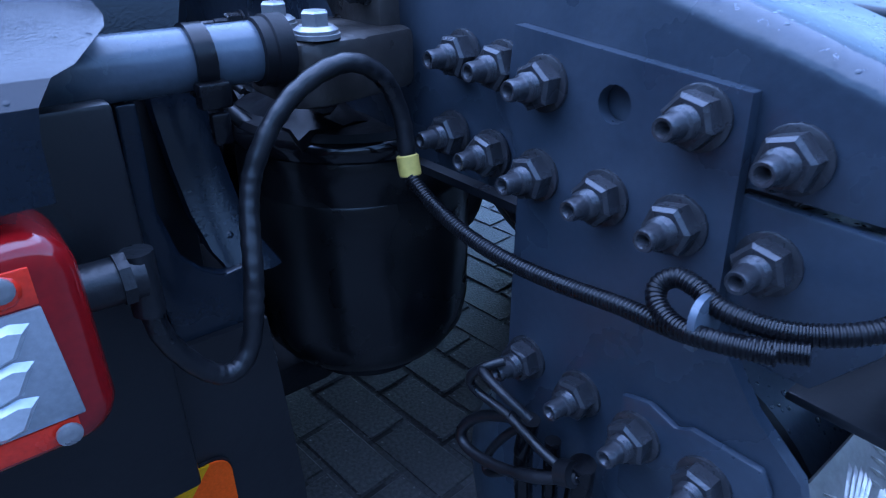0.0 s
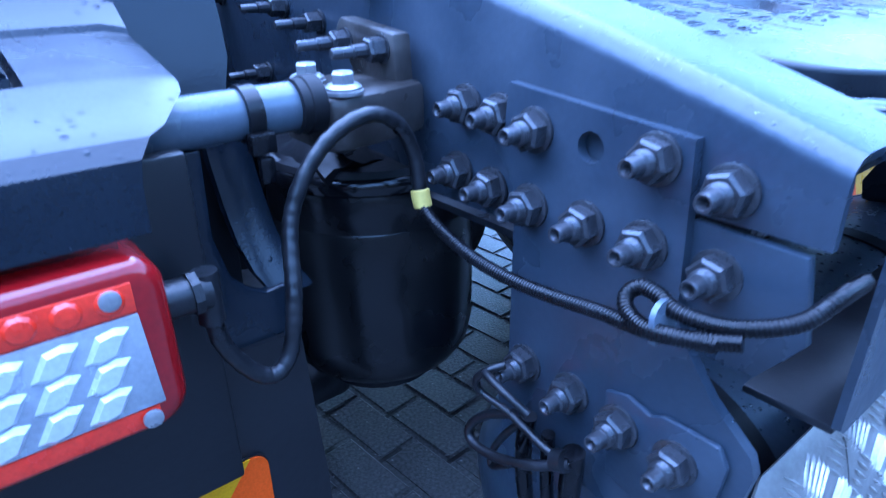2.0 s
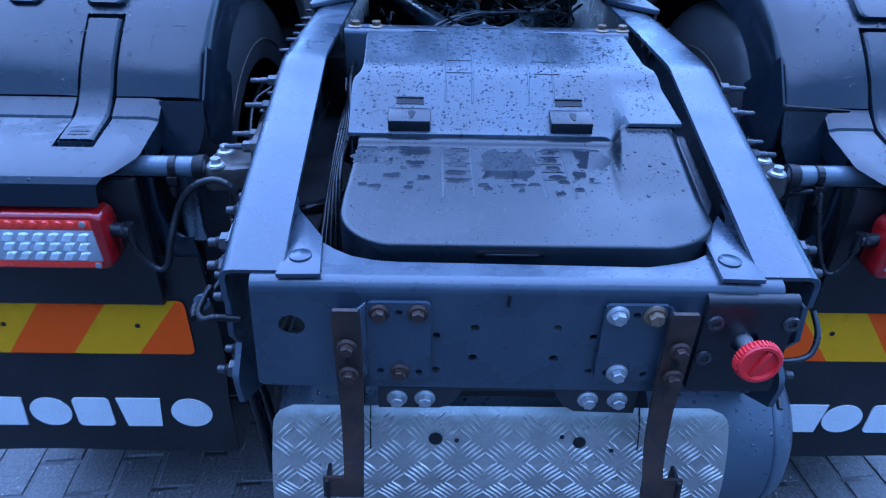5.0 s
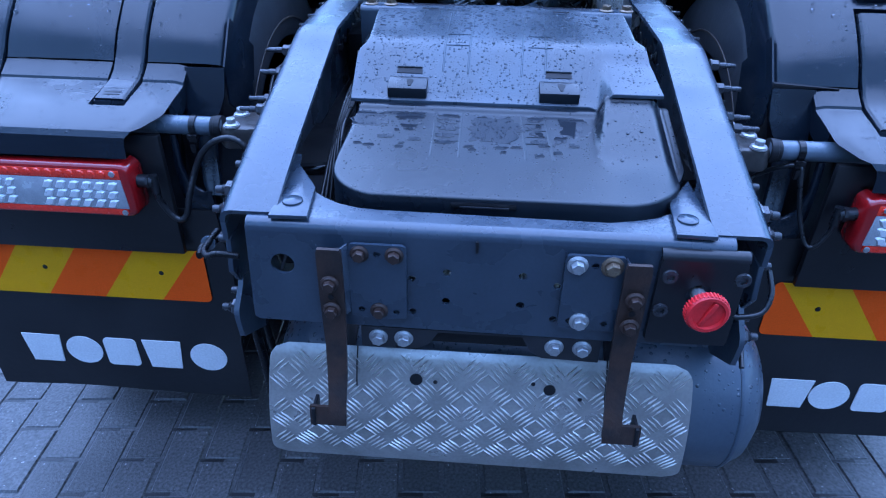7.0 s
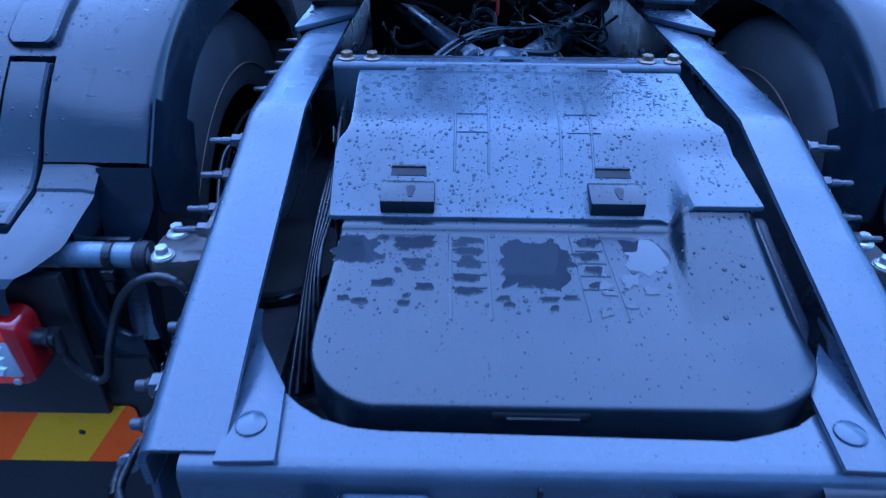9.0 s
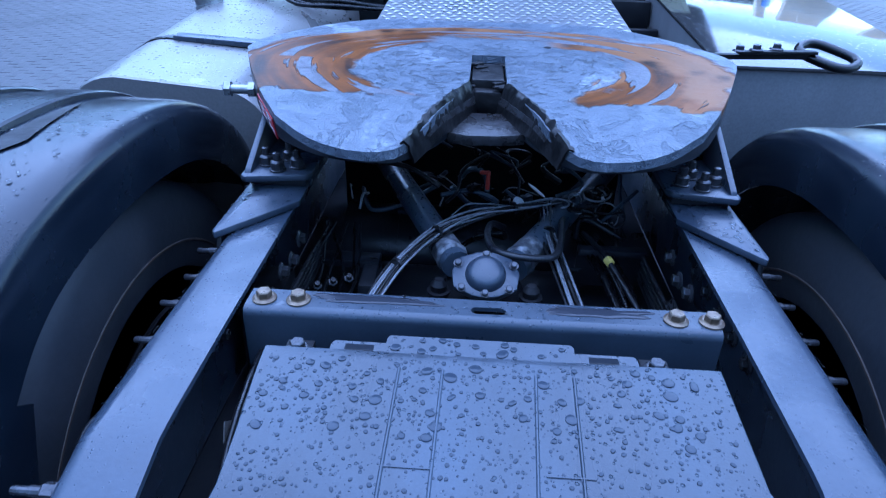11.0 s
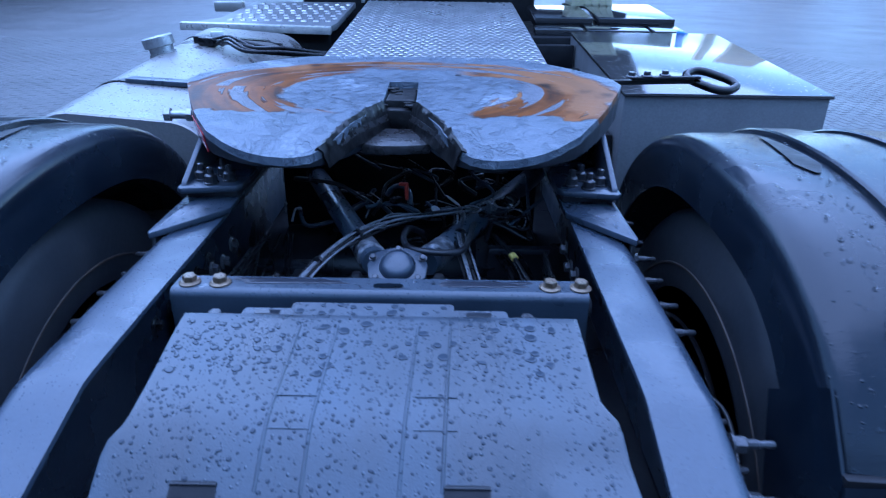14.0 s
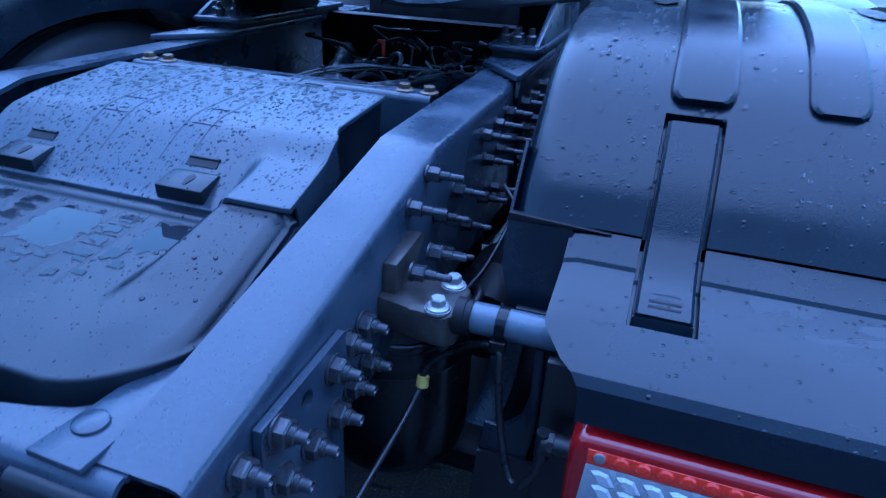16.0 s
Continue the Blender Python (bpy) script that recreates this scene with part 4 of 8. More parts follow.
def skirt(bm, grid, depth, bev):
    """Turns the border of a skin down over a rounded edge."""
    top = grid[0] + [row[-1] for row in grid[1:-1]] + grid[-1][::-1] + [row[0] for row in grid[1:-1]][::-1]
    n = len(top)
    out = []
    for k in range(n):
        d = top[(k + 1) % n].co - top[k - 1].co
        out.append(Vector((d.y, -d.x, 0)).normalized())
    ring = top
    for o, h in ((0.5, 0.13), (0.87, 0.5), (1.0, 1.0), (1.0, depth / bev)):
        low = [bm.verts.new(v.co + e * o * bev + Vector((0, 0, -h * bev))) for v, e in zip(top, out)]
        for k in range(n):
            j = (k + 1) % n
            bm.faces.new((ring[k], ring[j], low[j], low[k]))
        ring = low


bm = bmesh.new()
ys = [0.0762 + 0.114 * (1 - math.cos(radians(90 * k / 12))) for k in range(13)] + [0.2 + 0.011 * k for k in range(14)] + [0.35, 0.356, 0.361, 0.364, 0.367, 0.373, 0.39, 0.41, 0.44]
rows = []
for y in ys:
    a, b = low_edge(y, -1), low_edge(y, 1)
    bend = 0.017 * step(0.1, 0.2, y)  # the right edge rolls over
    xs = [a + (b - a) * k / 100 for k in range(95)] + [b + (b - a) * (k - 12) * 0.005 for k in range(1, 13)]
    rows.append([P(x, y, low_z(x, y) - bend * max(0.0, (x - b + 0.022) / 0.022) ** 2.2) for x in xs])
grid = loft(bm, rows)
skirt(bm, grid, 0.06, 0.005)
lowp = part("lower_panel", bm, COVER, cover, sharp=60)
# narrow ledge beside the rail, below the panel's right edge, with a dark line along it
bm = bmesh.new()
rows, line = [], []
for k in range(18):
    y = 0.185 + 0.0118 * k
    x = low_edge(y, 1) + 0.004
    w = 0.021 * min(1.0, 0.15 + 0.3 * k)
    z = low_z(0.31, y) - 0.026
    rows.append([P(x + d, y, z + h) for d, h in ((-0.004, 0), (w * 0.9, 0), (w, -0.002), (w + 0.001, -0.03))])
    line.append([P(x + w * 0.45 + d, y, z + h) for d, h in ((-0.0012, -0.002), (-0.0012, 0.0007), (0.0012, 0.0007), (0.0012, -0.002))])
loft(bm, rows)
part("side_ledge", bm, COVER, lowp)
# raised black line that stands in for a groove's shade
bm = bmesh.new()
loft(bm, line[2:])
part("edge_dark_line", bm, BLACKMETAL, lowp, "black line for a groove's shade along the ledge")
bm = bmesh.new()
box(bm, P(-0.006, 0.0705, -0.003), (0.105, 0.004, 0.010), 0.003)
part("grip_slot", bm, BLACKMETAL, lowp)
bm = bmesh.new()
box(bm, P(-0.004, 0.068, -0.005), (0.078, 0.002, 0.004), 0.0008)
part("grip_edge", bm, PAINT_DARK, lowp, "thin paler edge in the slot")
bm = bmesh.new()
boxb(bm, P(-0.24, 0.16, -0.16), P(0.28, 0.74, -0.05), 0.02)
part("inner_box", bm, BLACKMETAL, cover)


def up_edges(y):
    a = -0.274 + 0.017 * step(0.48, 0.515, y) - 0.008 * step(0.53, 0.715, y)
    b = 0.32 - 0.1 * max(0.0, min(y, 0.52) - 0.37) - 0.015 * step(0.515, 0.55, y)
    return a, b


bm = bmesh.new()
rows = []
for y in [0.384 + 0.01505 * k for k in range(23)]:
    a, b = up_edges(y)
    row = []
    for k in range(97):
        x = a + (b - a) * k / 96
        yy = y - 0.02 * step(0.19, 0.225, x) * max(0.0, 1 - (y - 0.384) / 0.06)
        row.append(P(x, yy, up_z(x, yy)))
    rows.append(row)
grid = loft(bm, rows)
skirt(bm, grid, 0.007, 0.002)
upp = part("upper_panel", bm, COVER_TOP, cover)
bm = bmesh.new()
for half, y1, off, dz in ((0.19, 0.734, 0.004, -0.001), (0.1175, 0.7475, 0.0, 0.0)):
    rows = []
    for k, y in enumerate((0.709, 0.72, y1 - 0.008, y1 - 0.004, y1 - 0.0015, y1)):
        w = half - (0, 0, 0.0005, 0.002, 0.0045, 0.009)[k]
        rows.append([P(off + w * q, y, up_z(0, y) + dz - (0.002 if k == 5 else 0)) for q in (-1, -0.5, 0, 0.5, 1)])
    loft(bm, rows, 0.005)
part("front_lip", bm, COVER_TOP, upp)
for xa, xb in ((-0.168, -0.132), (0.134, 0.17)):
    bm = bmesh.new()
    boxb(bm, P(xa, 0.717, up_z(0, 0.72) - 0.003), P(xb, 0.7275, up_z(0, 0.72) + 0.0004), 0.0008)
    part("wet_hollow", bm, PUDDLE, upp, "dark wet hollow")
for x in (-0.235, 0.225):
    bm = bmesh.new()
    boxb(bm, P(x - 0.018, 0.69, up_z(0, 0.71) - 0.032), P(x + 0.018, 0.765, up_z(0, 0.71) - 0.027), 0.001)
    tab = part("mounting_tab", bm, BLACKMETAL, cover)
    piece("bolt", HEX_B, tab, up_pose(x, 0.744, up_z(0, 0.71) - 0.027, 15))
# side wings of the panels
bm = bmesh.new()
loft(bm, [[P(up_edges(y)[1] - 0.003 + 0.006 * k, y, up_z(0.31, y) - 0.001 - 0.055 * k) for k in (0, 1)] for y in (0.385, 0.43, 0.48, 0.52)], 0.003)
part("side_wing", bm, COVER_TOP, upp)
bm = bmesh.new()
loft(bm, [[P(-0.269, y, up_z(-0.28, y) - 0.003), P(-0.271, y, up_z(-0.28, y) - 0.07)] for y in (0.39, 0.43, 0.475)], 0.003)
part("side_wing", bm, COVER_TOP, upp)
for e in (0, 1):
    bm = bmesh.new()
    out = -0.004 if e else 0.004
    loft(bm, [[P(up_edges(y)[e] + out, y, up_z(up_edges(y)[e], y) - 0.006), P(up_edges(y)[e] + 1.5 * out, y, up_z(up_edges(y)[e], y) - 0.05), P(up_edges(y)[e] + 1.5 * out, y, -0.06)] for y in [0.39 + 0.02 * k for k in range(17)]], 0.003)
    part("side_wall", bm, COVER, upp)
# moulded ribs
for x0, x1, ya, yb in ((-0.096, -0.099, 0.444, 0.69), (-0.044, -0.049, 0.442, 0.69), (0.067, 0.057, 0.438, 0.69), (0.112, 0.104, 0.445, 0.69)):
    bm = bmesh.new()
    ys = [ya + (yb - ya) * k / 24 for k in range(25)]
    loft(bm, [[P(x1 + (x0 - x1) * (y - ya) / (yb - ya) + d, y, up_z(0, y) + h) for d, h in ((-0.0022, 0), (-0.0008, 0.0016), (0.0008, 0.0016), (0.0022, 0))] for y in ys])
    part("moulded_rib", bm, COVER_TOP, upp)
for xa, xb in ((-0.1, -0.047), (0.07, 0.12)):
    for y in (0.503, 0.55):
        bm = bmesh.new()
        boxb(bm, P(xa, y, up_z(0, y)), P(xb, y + 0.002, up_z(0, y) + 0.0013))
        part("moulded_rib", bm, COVER_TOP, upp)
for xa, xb in ((-0.104, -0.102), (-0.055, -0.053), (0.058, 0.064), (0.101, 0.111)):
    bm = bmesh.new()
    ys = [0.195 + 0.165 * k / 10 for k in range(11)]
    loft(bm, [[P(xb + (xa - xb) * (y - 0.195) / 0.165 + d, y, low_z(0, y) + h) for d, h in ((-0.0026, 0), (-0.0008, 0.0011), (0.0008, 0.0011), (0.0026, 0))] for y in ys])
    part("moulded_rib", bm, COVER, lowp)
for xa, xb in ((-0.1, -0.055), (0.065, 0.103)):
    for y in (0.25, 0.275, 0.3, 0.325, 0.345):
        bm = bmesh.new()
        boxb(bm, P(xa, y, low_z(0, y)), P(xb, y + 0.003, low_z(0, y) + 0.0009))
        part("moulded_rib", bm, COVER, lowp)
# two latches
for xc in (-0.165, 0.131):
    bm = bmesh.new()
    zb = up_z(0, 0.39)
    prism(bm, [P(xc - 0.0385, 0.387, zb - 0.008), P(xc - 0.0385, 0.385, zb + 0.018), P(xc - 0.0385, 0.424, zb + 0.028), P(xc - 0.0385, 0.436, zb + 0.026)], Vector((0.077, 0, 0)), 0.003)
    la = part("latch", bm, COVER, cover, "raised plastic latch")
    bm = bmesh.new()
    up = Vector((0, -0.25, 1)).normalized()
    lathe(bm, P(xc + 0.004, 0.411, zb + 0.0238), up, [(0, 0.0072), (0.0012, 0.0072), (0.0013, 0.0)], 14)
    prism(bm, [P(xc + 0.004 + dx, 0.411 + dy, zb + 0.0246 + 0.25 * dy) for dx, dy in ((-0.006, -0.003), (0.006, -0.003), (0.0025, -0.017), (-0.0025, -0.017))], up * 0.001)
    part("key_hole", bm, BLACKMETAL, la)
    # black sheet for the shade of the recess behind the latch, with its thin bar
    bm = bmesh.new()
    prism(bm, [P(xc + dx, y, up_z(0, y) + 0.0006) for dx, y in ((-0.026, 0.437), (0.026, 0.437), (0.024, 0.452), (-0.024, 0.452))], Vector((0, 0, 0.0009)))
    part("recess", bm, BLACKMETAL, la, "black sheet for the shade of the recess behind the latch")
    bm = bmesh.new()
    cyl(bm, P(xc - 0.025, 0.449, up_z(0, 0.449) + 0.002), P(xc + 0.025, 0.449, up_z(0, 0.449) + 0.002), 0.0022, seg=8)
    part("hinge_bar", bm, COVER, la)


# ---- front crossmember ----
cm = thing("crossmember", P(0, 0.84, 0.03), "dark grey box crossmember with four plated bolts and a slot", "crossmember")
bm = bmesh.new()
slot = [(0.012 + (0.016 if c > 0 else -0.016) + 0.0085 * c, 0.842 + 0.0085 * sn) for c, sn in ring2(0, 0, 1, 16)]
plate(bm, [(-0.332, 0.828), (0.332, 0.828), (0.332, 0.868), (-0.332, 0.868)], [slot], lambda x, y: P(x, y, 0.14), Vector((0, 0, -0.007)))
rows = []
for k in range(6):
    a = radians(18 * k)
    rows.append([P(x, 0.828 - 0.013 * math.sin(a), 0.14 - 0.013 * (1 - math.cos(a))) for x in (-0.332, 0.332)])
rows.append([P(x, 0.815, 0.03) for x in (-0.332, 0.332)])
loft(bm, rows, 0.006)
part("beam", bm, BEAMPAINT, cm)
for x in (-0.308, -0.259, 0.273, 0.322):
    piece("bolt", HEX_Y, cm, up_pose(x, 0.843, 0.1402, rnd.uniform(0, 60)))
bm = bmesh.new()
boxb(bm, P(-0.33, 0.845, 0.02), P(0.33, 0.866, 0.128), 0.003)
part("inner_web", bm, BLACKMETAL, cm)


# ---- coupling plate (fifth wheel) with its feet ----
def fw_z(y):
    """Height of the coupling plate: nearly level, with lead-in ramps that fall to the rear."""
    d = y - 1.16
    return 0.3264 + 0.22 * d - 0.13 * math.sqrt(d * d + 0.00015)


fw = thing("fifth_wheel", P(0, 1.45, 0.19), "greasy steel fifth wheel coupling plate with rusty ring and open throat", "fifth wheel")
half = [(0.036, 1.29), (0.068, 1.2), (0.098, 1.129), (0.129, 1.076), (0.148, 1.06), (0.17, 1.053), (0.192, 1.051), (0.23, 1.055), (0.263, 1.065), (0.29, 1.078), (0.317, 1.096), (0.36, 1.133),
        (0.39, 1.18), (0.418, 1.235), (0.458, 1.325), (0.498, 1.425), (0.511, 1.465), (0.503, 1.51), (0.492, 1.529), (0.438, 1.592), (0.385, 1.642), (0.333, 1.68), (0.264, 1.712), (0.193, 1.72)]
outline = half + [(-x, y) for x, y in reversed(half)] + [(-0.034, 1.466), (0.034, 1.466)]
FW_ORG = Vector((0, 1.37, fw_z(1.37)))
bm = bmesh.new()
vs = [bm.verts.new((x, y - FW_ORG.y, 0)) for x, y in outline]
bmesh.ops.triangle_fill(bm, use_beauty=True, edges=[bm.edges.new((vs[k], vs[(k + 1) % len(vs)])) for k in range(len(vs))])
for y in (1.1, 1.13, 1.145, 1.16, 1.175, 1.19, 1.22):
    bmesh.ops.bisect_plane(bm, geom=bm.verts[:] + bm.edges[:] + bm.faces[:], plane_co=(0, y - FW_ORG.y, 0), plane_no=(0, 1, 0))
for v in bm.verts:
    v.co.z = fw_z(v.co.y + FW_ORG.y) - FW_ORG.z
g = bmesh.ops.extrude_face_region(bm, geom=bm.faces[:])
bmesh.ops.translate(bm, verts=[v for v in g["geom"] if isinstance(v, bmesh.types.BMVert)], vec=(0, 0, -0.016))
tp = new("top_plate", to_mesh("top_plate", bm, PLATE, 28))
tp.parent = fw
tp.location = P(0, FW_ORG.y, FW_ORG.z) - fw.location
tagged(tp, "greasy rust-streaked bearing surface")
# rim below the plate: deep at the sides, thin at the tips of the ramps
bm = bmesh.new()
rings = [[P(x, y, fw_z(y) - 0.0155) for x, y in outline],
         [P(x * 0.993, 1.4 + (y - 1.4) * 0.993, 0.275 + 0.012 * (y - 1.05)) for x, y in outline],
         [P(x * 0.975, 1.4 + (y - 1.4) * 0.975, 0.266 + 0.012 * (y - 1.05)) for x, y in outline],
         [P(x * 0.9, 1.4 + (y - 1.4) * 0.9, 0.262 + 0.012 * (y - 1.05)) for x, y in outline]]
rings = [[bm.verts.new(p) for p in r] for r in rings]
for a, b in zip(rings, rings[1:]):
    for k in range(len(a)):
        bm.faces.new((a[k], a[(k + 1) % len(a)], b[(k + 1) % len(b)], b[k]))
part("rim", bm, RIMPAINT, fw)
# throat: sloping guide faces, the bridge under them and the jaw block
for s in (-1, 1):
    bm = bmesh.new()
    a, b = Vector((s * 0.036, 1.286)), Vector((s * 0.132, 1.07))
    rows = []
    for k in range(49):
        t = k / 48
        x, y = a.x + (b.x - a.x) * t, a.y + (b.y - a.y) * t
        q = [0.007 * noise.noise((x * 110 + 7 * m, y * 110, 3 + 5 * m)) for m in range(5)]
        f = 1 - 0.45 * t
        rows.append([P(x + s * (0.006 + q[0]), y, fw_z(y) + 0.0008), P(x + s * (0.001 + 0.6 * q[1]), y + 0.002, fw_z(y) + 0.003 + 0.4 * q[2]), P(x - s * 0.004 + 0.5 * q[1], y + 0.004, fw_z(y) - 0.004 + q[3]),
                     P(x - s * 0.009 * f + 0.5 * q[3], y + 0.01 * f, fw_z(y) - 0.022 * f), P(x - s * 0.017 * f + 0.3 * q[0], y + 0.016 * f, fw_z(y) - 0.04 * f), P(x - s * 0.022 * f, y + 0.02 * f, fw_z(y) - 0.062 * f)])
    loft(bm, rows, 0.004)
    gf = part("guide_face", bm, HARDGREASE, fw, "guide face caked with black grease", sharp=70)
    # paler grey strip along the guide
    bm = bmesh.new()
    rows = []
    for k in range(13):
        t = 0.03 + 0.75 * k / 12
        x, y = a.x + (b.x - a.x) * t, a.y + (b.y - a.y) * t
        f = 1 - 0.45 * t
        q = 0.003 * noise.noise((k * 0.8, 3.0 * s, 1.0))
        rows.append([P(x - s * (0.011 * f + q) - s * 0.002, y + 0.012 * f, fw_z(y) - 0.0225 * f + 0.002), P(x - s * (0.0165 * f) - s * 0.002, y + 0.0155 * f, fw_z(y) - 0.036 * f + 0.002)])
    loft(bm, rows, 0.002)
    part("paler_strip", bm, BRIDGE_GREASE, gf)
bm = bmesh.new()
prism(bm, [P(-0.07, 1.19, fw_z(1.19) - 0.05), P(-0.03, 1.183, fw_z(1.19) - 0.052), P(0.02, 1.187, fw_z(1.19) - 0.052), P(0.07, 1.194, fw_z(1.19) - 0.05), P(0.04, 1.275, fw_z(1.275) - 0.046), P(-0.04, 1.275, fw_z(1.275) - 0.046)], Vector((0, 0, -0.02)), 0.003)
part("bridge", bm, BRIDGE_GREASE, fw, "grease-covered bridge")
bm = bmesh.new()
box(bm, P(0, 1.385, fw_z(1.385) - 0.03), (0.064, 0.13, 0.05), 0.006)
box(bm, P(0, 1.305, fw_z(1.3) - 0.035), (0.058, 0.03, 0.045), 0.006)
for k in range(70):
    x, y = 0.03 * (2 * math.modf(k * 0.618)[0] - 1), 1.3 + 0.15 * math.modf(k * 0.381)[0]
    box(bm, P(x, y, fw_z(y) - 0.006 - 0.02 * (k % 3) * 0.3), (0.012 + 0.006 * (k % 4), 0.01 + 0.005 * (k % 3), 0.006), 0.002, Matrix.Rotation(k * 1.3, 3, "Z"))
part("lock_jaw", bm, HARDGREASE, fw)
bm = bmesh.new()
lathe(bm, P(0.128, 1.535, fw_z(1.535) - 0.001), (0, -0.09, 1), [(0, 0.008), (0.0012, 0.008)], 14)
part("grease_hole", bm, BLACKMETAL, fw)
# stop bolt and label on the rim
bm = bmesh.new()
cyl(bm, P(-0.43, 1.338, 0.298), P(-0.506, 1.33, 0.3), 0.009, seg=12)
lathe(bm, P(-0.506, 1.33, 0.3), (-1, -0.1, 0.03), [(0, 0.016), (0.012, 0.016), (0.014, 0.013)], 6)
lathe(bm, P(-0.46, 1.335, 0.299), (-1, -0.1, 0.03), [(0, 0.016), (0.012, 0.016)], 6)
part("stop_bolt", bm, ZINC, fw, "plated stop bolt with lock nut")
bm = bmesh.new()
a, b = Vector((-0.418, 1.235)), Vector((-0.364, 1.139))
n = Vector((b.y - a.y, a.x - b.x)).normalized()
def rim_at(t, h, out):
    q = a.lerp(b, t)
    return P(q.x + n.x * out, q.y + n.y * out, fw_z(q.y) - 0.012 - h)
prism(bm, [rim_at(0, 0, 0.002), rim_at(1, 0, 0.002), rim_at(1, 0.036, -0.004), rim_at(0, 0.036, -0.004)], Vector((n.x, n.y, 0)) * 0.002)
lab = part("label_plate", bm, REDLABEL, fw, "small red label plate")
bm = bmesh.new()
for t0, t1, h in ((0.08, 0.4, 0.008), (0.5, 0.9, 0.008), (0.1, 0.3, 0.018), (0.5, 0.7, 0.018), (0.08, 0.42, 0.028), (0.55, 0.92, 0.028)):
    prism(bm, [rim_at(t0, h, 0.0044 - h / 6), rim_at(t1, h, 0.0044 - h / 6), rim_at(t1, h + 0.004, 0.0037 - h / 6), rim_at(t0, h + 0.004, 0.0037 - h / 6)], Vector((n.x, n.y, 0)) * 0.0006)
part("printed_bar", bm, WHITE, lab)
for s in (-1, 1):
    bm = bmesh.new()
    prism(bm, [PR(s, 0.425, y, z) for y, z in ((1.165, 0.184), (1.175, 0.197), (1.33, 0.272), (1.42, 0.3), (1.62, 0.32), (1.75, 0.202), (1.75, 0.184))], Vector((s * 0.012, 0, 0)), 0.002)
    part("pedestal_side", bm, PAINT, fw)
    bm = bmesh.new()
    boxb(bm, PR(s, 0.33, 1.4, 0.19), PR(s, 0.42, 1.62, 0.285), 0.01)
    part("pedestal_block", bm, BLACKMETAL, fw)
    bm = bmesh.new()
    prism(bm, [PR(s, x, y, 0.1765) for x, y in ((0.325, 1.175), (0.434, 1.155), (0.444, 1.165), (0.444, 1.75), (0.315, 1.75), (0.315, 1.19))], Vector((0, 0, 0.014)), 0.005)
    pd = part("foot_plate", bm, PAINT, fw)
    # inset spacer, coloured dark for the shade below the foot plate
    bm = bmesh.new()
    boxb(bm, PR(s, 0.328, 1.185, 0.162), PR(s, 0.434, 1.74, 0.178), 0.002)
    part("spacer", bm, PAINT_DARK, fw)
    for x, y in ((0.38, 1.19), (0.348, 1.21), (0.408, 1.215), (0.372, 1.245)):
        bm = bmesh.new()
        lathe(bm, PR(s, x, y, 0.1905), (0, 0, 1), [(0, 0.0155), (0.003, 0.0155), (0.004, 0.013), (0.017, 0.013), (0.02, 0.0105), (0.021, 0.0072), (0.034, 0.0068), (0.035, 0.005)], 12)
        part("nut", bm, BOLT, pd)
# release handle
hd = thing("release_handle", P(0.85, 1.74, 0.3), "dark steel pull handle with oval grip beside the coupling plate", "handle")
bm = bmesh.new()
box(bm, P(0.64, 1.73, 0.318), (0.3, 0.022, 0.012), 0.002, Matrix.Rotation(radians(9), 3, "Z"))
box(bm, P(0.7, 1.725, 0.330), (0.2, 0.02, 0.008), 0.002, Matrix.Rotation(radians(9), 3, "Z"))
part("pull_bar", bm, BLACKMETAL, hd)
bm = bmesh.new()
long, wide = Vector((0.05, -0.04, -0.015)), Vector((0.03, 0.025, 0.0085))
pts = [P(0.838, 1.76, 0.319) + long * math.copysign(abs(math.cos(a)) ** 0.62, math.cos(a)) + wide * math.copysign(abs(math.sin(a)) ** 0.8, math.sin(a)) for a in (2 * math.pi * k / 20 for k in range(21))]
tube(bm, pts, 0.0115, 12, 3)
part("grip", bm, RUBBER, hd)
for x, y in ((0.6, 1.70), (0.645, 1.715), (0.7, 1.735)):
    piece("bolt", HEX_B, hd, up_pose(x, y, 0.335, 20))


# ---- plates on the rails under the coupling ----
for s in (-1, 1):
    t = thing("mounting_plate", PR(s, 0.4, 1.4, 0.137), "grey steel mounting plate with a slanted end on the rail", "plate", "mounting plates")
    bm = bmesh.new()
    prism(bm, [PR(s, x, y, 0.1485) for x, y in ((0.325, 1.125), (0.432, 0.99), (0.438, 1.0), (0.438, 1.95), (0.325, 1.95))], Vector((0, 0, 0.013)), 0.003)
    part("top_plate", bm, PAINT, t)
    # upright side, darker than the top plate as painted shade
    bm = bmesh.new()
    prism(bm, [PR(s, 0.428, y, z) for y, z in ((1.01, 0.1485), (1.0, 0.115), (1.06, 0.03), (1.06, -0.12), (1.95, -0.12), (1.95, 0.1485))], Vector((s * 0.009, 0, 0)), 0.002)
    part("side_plate", bm, PAINT_DARK, t)


# ---- mudguards ----
PROF = [(0.497, 0.078), (0.53, 0.125), (0.585, 0.18), (0.66, 0.238), (0.76, 0.283), (0.9, 0.31), (1.05, 0.317), (1.2, 0.306), (1.33, 0.272), (1.45, 0.21), (1.55, 0.12), (1.62, 0.0), (1.66, -0.15)]
ARC = [(p.y, p.z) for p in spline([(0, y, z) for y, z in PROF], 6)]


